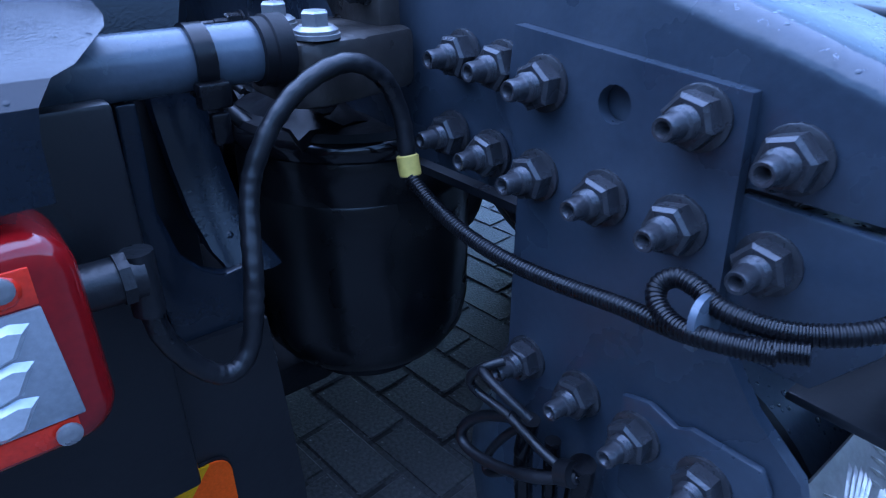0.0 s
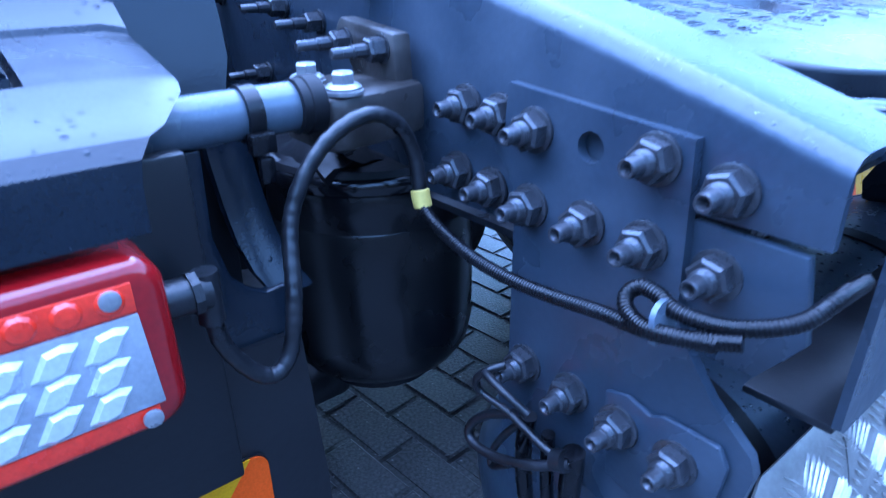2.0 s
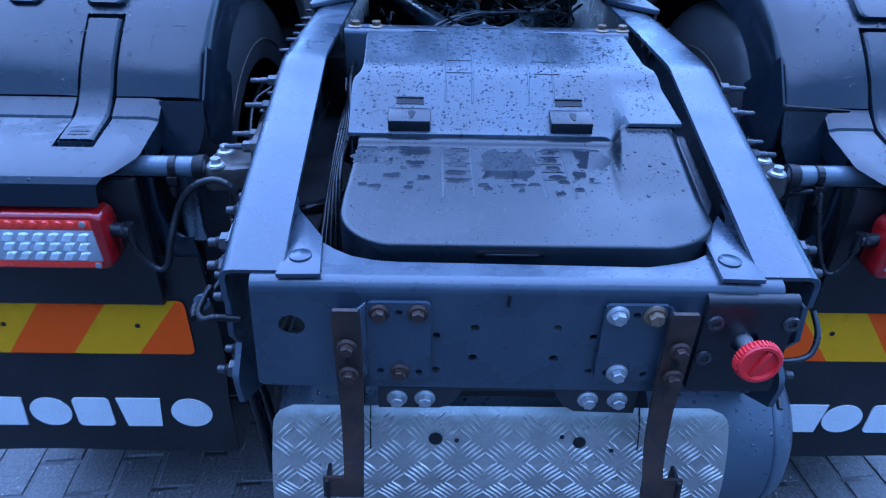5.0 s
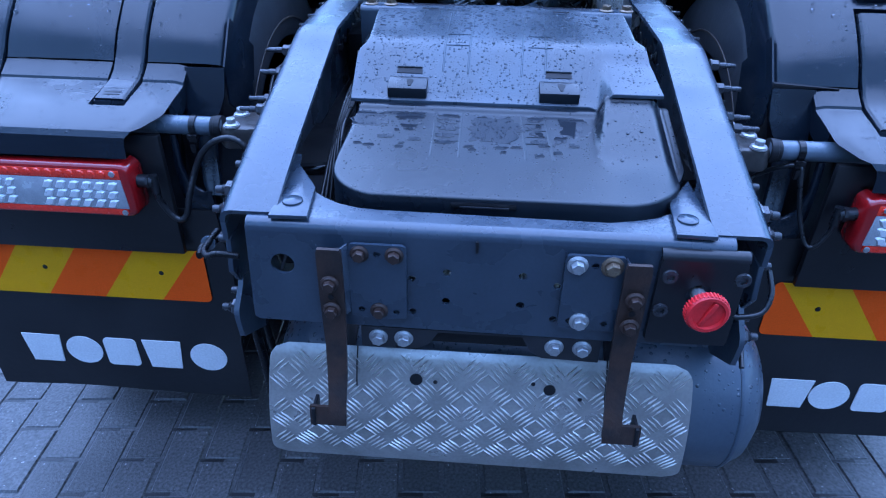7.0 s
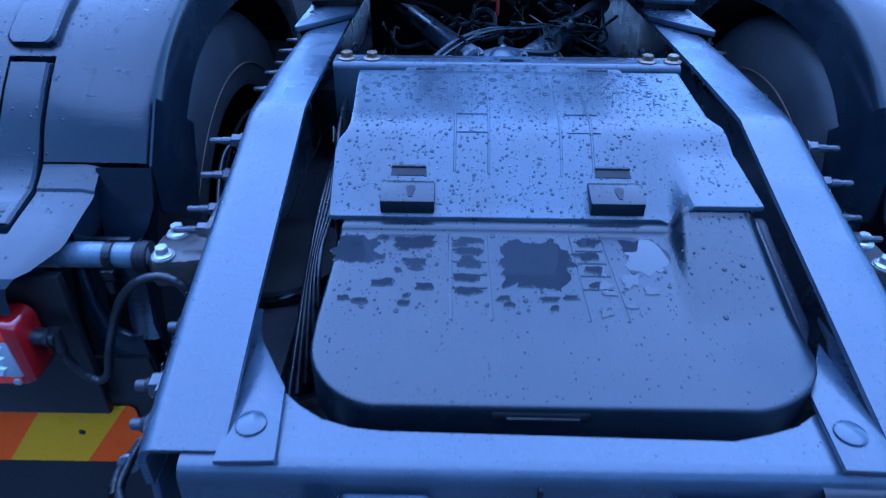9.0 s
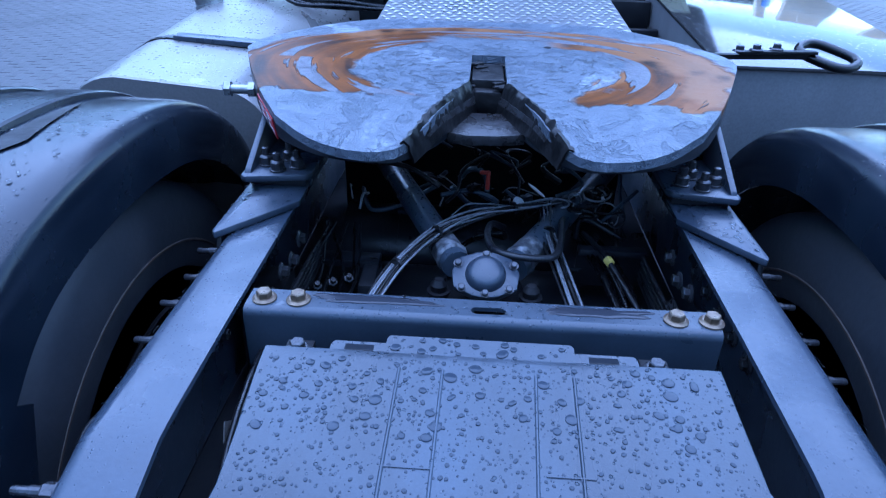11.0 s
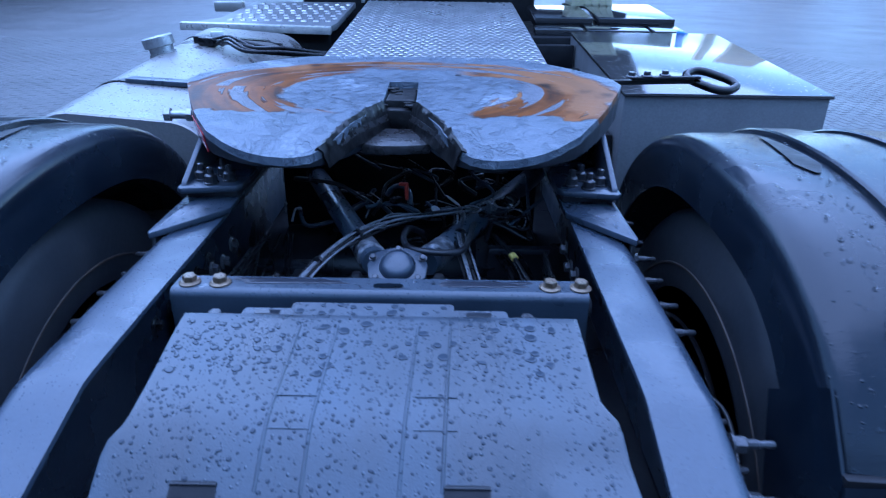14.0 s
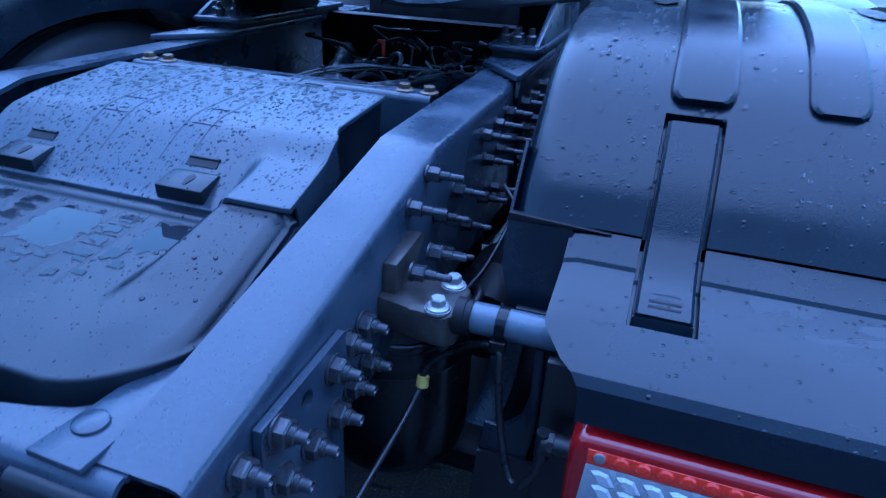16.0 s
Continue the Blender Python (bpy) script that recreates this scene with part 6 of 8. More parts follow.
loops = thing("cable_bundle", P(-0.46, 0.18, -0.33), "bundle of tied thin black cables under the rail", "cable")
for pts, r in (([(-0.462, 0.226, -0.222), (-0.474, 0.236, -0.228), (-0.478, 0.245, -0.24), (-0.474, 0.243, -0.254), (-0.468, 0.215, -0.262), (-0.466, 0.175, -0.274), (-0.462, 0.15, -0.278)], 0.0036),
               ([(-0.466, 0.243, -0.236), (-0.478, 0.232, -0.228), (-0.478, 0.21, -0.234), (-0.472, 0.188, -0.246)], 0.0036),
               ([(-0.462, 0.15, -0.277), (-0.474, 0.18, -0.293), (-0.478, 0.22, -0.309), (-0.478, 0.25, -0.312), (-0.475, 0.256, -0.3), (-0.47, 0.24, -0.28), (-0.466, 0.21, -0.262)], 0.0046),
               ([(-0.46, 0.152, -0.282), (-0.465, 0.2, -0.31), (-0.468, 0.232, -0.335), (-0.464, 0.236, -0.32), (-0.46, 0.22, -0.29), (-0.456, 0.2, -0.268)], 0.0036),
               ([(-0.458, 0.2, -0.262), (-0.456, 0.206, -0.31), (-0.446, 0.205, -0.4), (-0.43, 0.2, -0.52)], 0.0075),
               ([(-0.455, 0.18, -0.27), (-0.453, 0.178, -0.34), (-0.442, 0.17, -0.44), (-0.43, 0.16, -0.54)], 0.006),
               ([(-0.455, 0.152, -0.27), (-0.452, 0.155, -0.34), (-0.44, 0.15, -0.45), (-0.43, 0.14, -0.56)], 0.0095)):
    bm = bmesh.new()
    tube(bm, [P(*p) for p in pts], r, 12)
    part("cable", bm, CONDUIT if r > 0.005 else CABLE, loops)
bm = bmesh.new()
lathe(bm, P(-0.464, 0.158, -0.278), (-0.1, 1, -0.5), [(-0.006, 0.005), (-0.006, 0.0095), (0.006, 0.0095), (0.006, 0.005)], 16)
part("cable_tie", bm, CABLE, loops)


# ---- air springs ----
for s in (-1, 1):
    t = thing("air_spring", P(s * 0.4, 0.52, -0.52), "black rubber air spring with a metal top plate under the rail", "air spring", "air springs")
    bm = bmesh.new()
    prof = [(0.034, 0.05), (0.036, 0.085), (0.046, 0.103), (0.064, 0.115), (0.09, 0.12), (0.239, 0.121), (0.242, 0.1195), (0.246, 0.1205), (0.279, 0.12), (0.294, 0.114), (0.304, 0.1)]
    lathe(bm, P(s * 0.4, 0.52, -0.408), (0, 0, 1), prof, 40)
    part("bellows", bm, RUBBER, t)
    bm = bmesh.new()
    lathe(bm, P(s * 0.4, 0.52, -0.103), (0, 0, 1), [(-0.012, 0.1), (-0.008, 0.116), (-0.002, 0.12), (0.004, 0.116), (0.008, 0.07)], 40)
    part("top_plate", bm, BLACKMETAL, t)
    bm = bmesh.new()
    lathe(bm, P(s * 0.4, 0.52, -0.44), (0, 0, 1), [(0.045, 0.06), (0.05, 0.075), (0.07, 0.08)], 28)
    part("piston", bm, BLACKMETAL, t)
    bm = bmesh.new()
    lathe(bm, P(s * 0.4, 0.52, -0.106), (0, 0, 1), [(-0.02, 0.118), (-0.016, 0.123), (-0.009, 0.1245), (-0.002, 0.122), (0.003, 0.116), (0.004, 0.108)], 48)
    part("bead_ring", bm, GLOSSRUBBER, t, "glossy rolled bead ring")
    # cast bracket over the bellows, with lumps and a bolt
    bm = bmesh.new()
    rows = []
    for k in range(9):
        y = 0.44 + 0.015 * k
        rows.append([P(s * (0.425 + 0.011 * j), y, -0.098 + 0.03 * math.sin(math.pi * j / 7) * math.sin(math.pi * (k + 0.5) / 9) + 0.008 * noise.noise((j * 0.9, k * 0.9, 2.0))) for j in range(8)])
    loft(bm, rows, 0.012)
    bk = part("bracket", bm, BLACKMETAL, t, "lumpy cast bracket", sharp=50)
    bm = bmesh.new()
    lathe(bm, P(s * 0.47, 0.455, -0.075), (s * 0.2, -0.8, 0.5), [(0, 0.014), (0.008, 0.014), (0.009, 0.01), (0.02, 0.0095), (0.021, 0.006)], 12)
    part("bolt", bm, BOLT, bk)


# ---- wheels ----
def wheel(s):
    t = thing("wheel", P(s * 0.93, 1.05, -0.9), "worn black twin truck tyres with a scuffed side wall", "wheel", "wheels")
    for xc in (0.76, 1.1):
        bm = bmesh.new()
        prof = [(-0.1, 0.29), (-0.135, 0.31), (-0.152, 0.36), (-0.157, 0.43), (-0.152, 0.485), (-0.142, 0.515), (-0.124, 0.53), (0, 0.536), (0.124, 0.53), (0.142, 0.515), (0.152, 0.485), (0.157, 0.43), (0.152, 0.36), (0.135, 0.31), (0.1, 0.29)]
        lathe(bm, P(s * xc, 1.05, -0.362), (1, 0, 0), prof, 64)
        ty = part("tyre", bm, TYRE, t)
        for g in (-0.08, -0.03, 0.03, 0.08):
            bm = bmesh.new()
            lathe(bm, P(s * xc + g, 1.05, -0.362), (1, 0, 0), [(-0.005, 0.5295), (-0.005, 0.5368), (0.005, 0.5368), (0.005, 0.5295)], 64)
            part("tread_groove", bm, BLACKMETAL, ty)
    bm = bmesh.new()
    lathe(bm, P(s * 0.61, 1.05, -0.362), (s, 0, 0), [(0.0, 0.292), (-0.008, 0.3), (-0.012, 0.294), (-0.006, 0.286), (0.02, 0.28), (0.12, 0.27), (0.15, 0.2)], 64)
    part("rim", bm, BLACKMETAL, t)
    bm = bmesh.new()
    lathe(bm, P(s * 0.605, 1.05, -0.4), (s, 0, 0), [(0.004, 0.442), (-0.003, 0.444), (-0.003, 0.448), (0.004, 0.45)], 72)
    part("scuff_ring", bm, SCUFF, t, "brownish scuffed ring on the tyre wall")
    bm = bmesh.new()
    lathe(bm, P(s * 0.52, 1.05, -0.362), (s, 0, 0), [(0, 0.12), (0.02, 0.2), (0.06, 0.215), (0.2, 0.215)], 36)
    part("brake_drum", bm, BLACKMETAL, t)
    return t


wheel(-1), wheel(1)


# ---- axle and linkage between the rails ----
axle = thing("drive_axle", P(0, 1.05, -0.5), "dark drive axle housing with reaction rods under the coupling", "axle")
bm = bmesh.new()
lathe(bm, P(-0.55, 1.05, -0.4), (1, 0, 0), [(0, 0.08), (0.2, 0.085), (0.35, 0.12), (0.45, 0.2), (0.55, 0.23), (0.65, 0.2), (0.75, 0.12), (0.9, 0.085), (1.1, 0.08)], 32)
part("housing", bm, BLACKMETAL, axle)
bm = bmesh.new()
box(bm, P(0.01, 1.08, -0.08), (0.15, 0.14, 0.2), 0.02)
part("tower", bm, BLACKMETAL, axle)
tilt = Matrix.Rotation(radians(28), 3, "X")
ctr = P(0.011, 1.045, 0.062)
bm = bmesh.new()
hexo = [(x * 0.76, y * 0.76) for x, y in [(0.078, 0.012), (0.06, 0.05), (0.02, 0.066), (-0.02, 0.066), (-0.06, 0.05), (-0.078, 0.012), (-0.072, -0.03), (-0.03, -0.05), (0, -0.056), (0.03, -0.05), (0.072, -0.03)]]
prism(bm, [ctr + tilt @ Vector((x, y, 0)) for x, y in hexo], tilt @ Vector((0, 0, 0.016)), 0.003)
cap = part("cover_plate", bm, PAINT, axle, "grey bolted cover plate")
bm = bmesh.new()
lathe(bm, ctr + tilt @ Vector((0, 0.004, 0.015)), tilt @ Vector((0, 0, 1)), [(0, 0.036), (0.006, 0.0345), (0.014, 0.03), (0.018, 0.022), (0.019, 0.0)], 28)
part("dome", bm, PAINT, cap)
for x, y in ((0.062, 0.03), (-0.062, 0.03), (0.0, 0.056), (0.052, -0.032), (-0.052, -0.032), (0, -0.044)):
    bm = bmesh.new()
    p = ctr + tilt @ Vector((x * 0.78, y * 0.78, 0.016))
    lathe(bm, p, tilt @ Vector((0, 0, 1)), [(0, 0.0085), (0.002, 0.0085), (0.002, 0.006), (0.007, 0.006), (0.008, 0.0045)], 10)
    part("screw", bm, BOLT, cap)
for s, far in ((-1, (-0.30, 1.75, 0.06)), (1, (0.36, 1.7, 0.06))):
    bm = bmesh.new()
    near = P(0.011 + s * 0.052, 1.115, 0.05)
    cyl(bm, near, P(*far), 0.0275, seg=24)
    rod = part("reaction_rod", bm, TANKGREY, axle)
    bm = bmesh.new()
    d = (P(*far) - near).normalized()
    lathe(bm, near + d * 0.02, d, [(0, 0.028), (0.006, 0.031), (0.009, 0.0315), (0.014, 0.0298), (0.06, 0.0288)], 24)
    part("sleeve", bm, FLAKED, rod, "flaking grey sleeve")
for x, y in ((-0.07, 1.045), (0.092, 1.04)):
    bm = bmesh.new()
    cyl(bm, P(x, y, -0.05), P(x, y, 0.035), 0.017)
    lathe(bm, P(x, y, 0.035), (0, 0, 1), [(0, 0.021), (0.004, 0.021), (0.005, 0.015), (0.016, 0.015), (0.02, 0.012), (0.026, 0.008)], 12)
    part("pin_bolt", bm, BLACKMETAL, axle)

# black air tanks hung between the rails
for y, z, r in ((1.02, -0.26, 0.1), (1.34, -0.24, 0.13), (1.64, -0.22, 0.13)):
    t = thing("air_reservoir", P(0, y, z - r), "black steel air reservoir hung between the rails", "air reservoir", "air reservoirs")
    bm = bmesh.new()
    lathe(bm, P(-0.4, y, z), (1, 0, 0), [(0, 0.0), (0.015, 0.06), (0.05, r), (0.75, r), (0.785, 0.06), (0.8, 0.0)], 32)
    part("shell", bm, PAINT_DARK, t)
    for x in (-0.22, 0.22):
        bm = bmesh.new()
        lathe(bm, P(x, y, z), (1, 0, 0), [(-0.014, r), (-0.014, r + 0.003), (0.014, r + 0.003), (0.014, r)], 32)
        part("strap", bm, PAINT_DARK, t)

# hoses and cables lying over the axle
hoses = thing("air_line_bundle", P(0, 1.2, 0.06), "tied bundle of thin grey air lines over the axle", "air lines")
base = [(-0.19, 0.955, 0.04), (-0.147, 1.073, 0.065), (-0.082, 1.174, 0.082), (-0.012, 1.243, 0.087), (0.066, 1.287, 0.087), (0.137, 1.333, 0.08), (0.2, 1.39, 0.06)]
for k in range(8):
    bm = bmesh.new()
    ox, oz = 0.0058 * (k % 4 - 1.5), 0.006 * (k // 4)
    pts = [P(x + ox * (1 + 0.6 * math.sin(j * 1.7 + k)), y - ox * 0.9, z + oz + 0.003 * math.sin(j * 2.3 + k * 1.9)) for j, (x, y, z) in enumerate(base)]
    tube(bm, pts, 0.0023, 8, 8)
    part("air_line", bm, AIRLINE if k % 3 else CABLE, hoses)
base2 = [(0.137, 1.34, 0.08), (0.138, 1.29, 0.078), (0.135, 1.225, 0.07), (0.146, 1.11, 0.06), (0.165, 0.965, 0.045)]
for k in range(5):
    bm = bmesh.new()
    pts = [P(x + 0.0062 * (k - 2) * (1 + 0.3 * math.sin(j + k)), y, z + 0.004 * (k % 2)) for j, (x, y, z) in enumerate(base2)]
    tube(bm, pts, 0.0025, 8, 8)
    part("air_line", bm, AIRLINE if k % 3 else CABLE, hoses)
for p, d in (((-0.147, 1.073, 0.068), (0.5, 0.8, 0.1)), ((-0.082, 1.174, 0.085), (0.65, 0.75, 0)), ((0.066, 1.287, 0.09), (0.85, 0.5, 0)), ((0.135, 1.225, 0.071), (0, 1, 0))):
    bm = bmesh.new()
    lathe(bm, P(*p), d, [(-0.003, 0.009), (-0.003, 0.0135), (0.003, 0.0135), (0.003, 0.009)], 12)
    part("cable_tie", bm, CABLE, hoses)
ringh = thing("coiled_hose", P(0.09, 1.15, 0.06), "black ribbed hose bent in a ring over the axle", "hose")
bm = bmesh.new()
tube(bm, [P(0.05, 1.275, 0.05), P(0.023, 1.24, 0.075), P(0.014, 1.18, 0.08), P(0.026, 1.125, 0.082), P(0.06, 1.1, 0.083), P(0.11, 1.1, 0.081), P(0.14, 1.12, 0.08), P(0.156, 1.19, 0.078), P(0.168, 1.283, 0.07), P(0.19, 1.36, 0.05)], 0.0066, 10, 8, 0.0003, 0.006)
part("hose", bm, PAINT_DARK, ringh)
misc = thing("wiring_harness", P(0.1, 1.45, 0.02), "tangle of dark wires and connectors under the coupling plate", "wiring")
wr = random.Random(11)
for k in range(22):
    bm = bmesh.new()
    x, y, z = wr.uniform(-0.1, 0.3), wr.uniform(1.3, 1.6), wr.uniform(0.0, 0.12)
    pts = [P(x, y, z)]
    for j in range(4):
        x, y, z = x + wr.uniform(-0.09, 0.09), y + wr.uniform(-0.05, 0.07), z + wr.uniform(-0.05, 0.05)
        pts.append(P(max(-0.28, min(0.3, x)), y, max(-0.08, min(0.14, z))))
    tube(bm, pts, wr.choice((0.003, 0.004, 0.0055)), 6, 6)
    part("wire", bm, wr.choice((CABLE, CONDUIT, TANKGREY)), misc)
for k in range(10):
    bm = bmesh.new()
    box(bm, P(wr.uniform(-0.02, 0.28), wr.uniform(1.32, 1.55), wr.uniform(0.03, 0.11)), (0.03, 0.018, 0.014), 0.003, Matrix.Rotation(wr.uniform(0, 3), 3, "Z"))
    part("connector", bm, wr.choice((CONDUIT, CONDUIT, TANKGREY)), misc)
bm = bmesh.new()
box(bm, P(0.012, 1.33, 0.13), (0.009, 0.01, 0.042), 0.003)
box(bm, P(0.004, 1.33, 0.147), (0.02, 0.008, 0.007), 0.002)
part("red_clip", bm, ORANGEBAND, misc, "red plastic clip")
for p, d, r in (((0.078, 1.325, 0.085), (0.3, -0.4, 0.7), 0.012), ((0.26, 1.36, 0.085), (0.6, -0.2, 0.6), 0.006), ((0.21, 1.39, 0.09), (0.5, 0.2, 0.8), 0.005)):
    bm = bmesh.new()
    lathe(bm, P(*p), d, [(0, r), (0.003, r * 1.05), (0.005, r * 0.8), (0.004, 0.0)], 14)
    part("pale_cap", bm, WHITE, misc, "white plastic cap")
bm = bmesh.new()
prism(bm, [P(0.122 + dx, 1.382 + dy, 0.087 - dx * 0.4) for dx, dy in ((-0.02, 0.022), (-0.006, 0.016), (0.014, -0.008), (0.016, -0.02), (0.004, -0.016), (-0.014, 0.006))], Vector((0, 0, 0.002)))
part("label_flag", bm, ALU, misc, "pale plastic flag on a wire")
bm = bmesh.new()
tube(bm, [P(-0.05, 1.5, 0.06), P(-0.03, 1.49, 0.085), P(-0.005, 1.48, 0.09), P(0.012, 1.45, 0.08), P(0.014, 1.42, 0.06)], 0.007, 10)
part("pale_hose", bm, TUBEPAINT, misc, "pale grey bent hose")
# curls of thin cable tied up under the coupling plate
for k in range(16):
    bm = bmesh.new()
    cx, cy, cz = 0.15 + wr.uniform(0, 0.15), 1.31 + wr.uniform(-0.01, 0.09), 0.075 + wr.uniform(-0.02, 0.02)
    r, a0, tl = wr.uniform(0.009, 0.024), wr.uniform(0, 6), wr.uniform(-0.5, 0.9)
    pts = [P(cx + r * math.cos(a0 + a) * (1 + 0.06 * a), cy + r * math.sin(a0 + a), cz + tl * r * math.sin(a0 + a) + 0.002 * a) for a in (0.55 * j for j in range(9 + k % 6))]
    tube(bm, pts, wr.choice((0.0014, 0.0018, 0.0024)), 6, 4)
    part("wire", bm, (AIRLINE, CABLE, CONDUIT)[k % 3], misc)
for x0, y0, x1, y1, r in ((-0.105, 1.53, -0.03, 1.4, 0.0016), (-0.13, 1.5, -0.06, 1.41, 0.0016), (-0.09, 1.36, -0.04, 1.42, 0.002), (-0.26, 1.33, -0.25, 1.39, 0.003), (-0.3, 1.45, -0.28, 1.36, 0.002), (-0.06, 1.32, 0.06, 1.36, 0.0016), (0.05, 1.45, 0.13, 1.42, 0.0016)):
    bm = bmesh.new()
    tube(bm, [P(x0, y0, 0.05), P(x0 + (x1 - x0) * 0.3, y0 + (y1 - y0) * 0.45, 0.07), P(x1, y1, 0.06)], r, 6, 6)
    part("wire", bm, AIRLINE, misc)
bm = bmesh.new()
prism(bm, [P(x, y, -0.02) for x, y in ((0.2, 1.43), (0.25, 1.365), (0.235, 1.26), (0.205, 1.235), (0.175, 1.25), (0.18, 1.4))], Vector((0, 0, -0.006)), 0.001)
part("back_plate", bm, PAINT_DARK, misc)
tagc = thing("tagged_cable", P(0.25, 1.18, 0.03), "dark cable with a small yellow tag beside the rail", "cable")
bm = bmesh.new()
tube(bm, [P(0.215, 1.29, 0.04), P(0.235, 1.215, 0.045), P(0.252, 1.172, 0.037), P(0.29, 1.08, 0.0), P(0.33, 0.97, -0.04)], 0.005, 8)
part("sheath", bm, CABLE, tagc)
bm = bmesh.new()
lathe(bm, P(0.247, 1.184, 0.04), (0.4, -0.8, -0.25), [(0, 0.0075), (0.001, 0.0085), (0.015, 0.0085), (0.016, 0.0075)], 12)
part("tag", bm, YTAG, tagc, "yellow tape tag")
# air lines down the inner side of the left rail and inside clutter
for s in (-1, 1):
    t = thing("rail_air_lines", P(s * 0.32, 0.4, -0.05), "thin black air lines running along the inside of the rail", "air lines", "rail air lines")
    for k in range(5):
        bm = bmesh.new()
        tube(bm, [P(s * (0.318 - 0.008 * k), 0.2 + 0.02 * k, -0.13), P(s * (0.312 - 0.006 * k), 0.34, -0.04 + 0.01 * k), P(s * (0.308 - 0.005 * k), 0.5, 0.02), P(s * 0.31, 0.75, 0.02 + 0.012 * k), P(s * 0.32, 1.2, -0.01 + 0.012 * k)], 0.004, 8, 6)
        part("air_line", bm, CABLE, t)
for s in (-1, 1):
    t = thing("rail_bolts", PR(s, 0.33, 1.0, -0.05), "row of hexagon bolt heads with washers inside the rail", "bolts", "rail bolts")
    for k in range(9):
        y, z = 0.9 + 0.06 * (k % 5), 0.075 - 0.07 * (k // 5) - 0.012 * (k % 2)
        piece("bolt", HEX_B, t, Matrix.Translation(PR(s, 0.338, y, z)) @ Matrix.Rotation(radians(-90 * s), 4, "Y"))
brk = thing("pipe_bracket", P(0.27, 1.2, 0.02), "dark bent steel bracket with hoses inside the rail", "bracket")
bm = bmesh.new()
boxb(bm, P(0.2, 1.225, 0.02), P(0.335, 1.25, 0.034), 0.003)
boxb(bm, P(0.2, 1.245, -0.06), P(0.335, 1.25, 0.03), 0.001)
part("angle", bm, PAINT_DARK, brk)
bm = bmesh.new()
cyl(bm, P(0.25, 1.3, 0.06), P(0.335, 1.38, 0.1), 0.004, seg=8)
part("rod", bm, TANKGREY, brk)
for k in range(3):
    bm = bmesh.new()
    tube(bm, [P(0.2 + 0.02 * k, 1.3, 0.03), P(0.24 + 0.02 * k, 1.18, 0.01), P(0.27 + 0.016 * k, 1.06, -0.03), P(0.3, 0.93, -0.08 - 0.01 * k)], 0.008 - 0.001 * k, 8, 6, 0.0009 if k == 1 else 0, 0.006)
    part("hose", bm, CONDUIT, brk)
inn = thing("pipe_bracket", P(-0.3, 1.15, 0.02), "dark stepped bracket and thin pipes inside the rail", "bracket")
bm = bmesh.new()
boxb(bm, P(-0.33, 1.2, -0.02), P(-0.2, 1.24, -0.004), 0.003)
boxb(bm, P(-0.23, 1.12, -0.1), P(-0.2, 1.24, -0.01), 0.003)
part("angle", bm, PAINT_DARK, inn)
for k in range(7):
    bm = bmesh.new()
    x = -0.335 + 0.014 * k
    w = [wr.uniform(-0.03, 0.03) for _ in range(6)]
    tube(bm, [P(x + w[0], 0.95 + w[1], -0.1), P(x + w[2], 1.04 + w[3], -0.03), P(x + w[4], 1.14 + w[5], 0.02 - 0.008 * k), P(x - w[0], 1.3, 0.03)], 0.003, 7, 6)
    part("pipe", bm, (CONDUIT, CABLE, CABLE)[k % 3], inn)
for k in range(6):
    bm = bmesh.new()
    lathe(bm, P(-0.3 + 0.03 * (k % 3), 1.02 + 0.07 * (k // 3), -0.03 + 0.01 * k), (0.2, -0.5, 0.8), [(0, 0.009), (0.01, 0.009), (0.011, 0.006), (0.02, 0.005)], 6)
    part("fitting", bm, CONDUIT, inn)
valve = thing("valve_block", P(-0.36, 1.02, 0), "dark valve block with fittings inside the rail", "valve")
bm = bmesh.new()
boxb(bm, P(-0.4, 0.95, -0.1), P(-0.34, 1.1, 0.04), 0.01)
part("body", bm, BLACKMETAL, valve)
for k in range(8):
    bm = bmesh.new()
    cyl(bm, P(-0.34, 0.96 + 0.035 * (k % 4), -0.06 + 0.06 * (k // 4)), P(-0.31, 0.96 + 0.035 * (k % 4), -0.06 + 0.06 * (k // 4)), 0.008, seg=8)
    part("fitting", bm, BOLT, valve)


tagp = thing("hanging_tag", P(-0.312, 0.68, 0.05), "small pale plate tag hung inside the rail", "tag")
bm = bmesh.new()
prism(bm, [P(-0.314, 0.668, 0.072), P(-0.314, 0.69, 0.053), P(-0.314, 0.678, 0.028), P(-0.314, 0.656, 0.048)], Vector((0.0015, 0, 0)))
part("plate", bm, ALU, tagp)


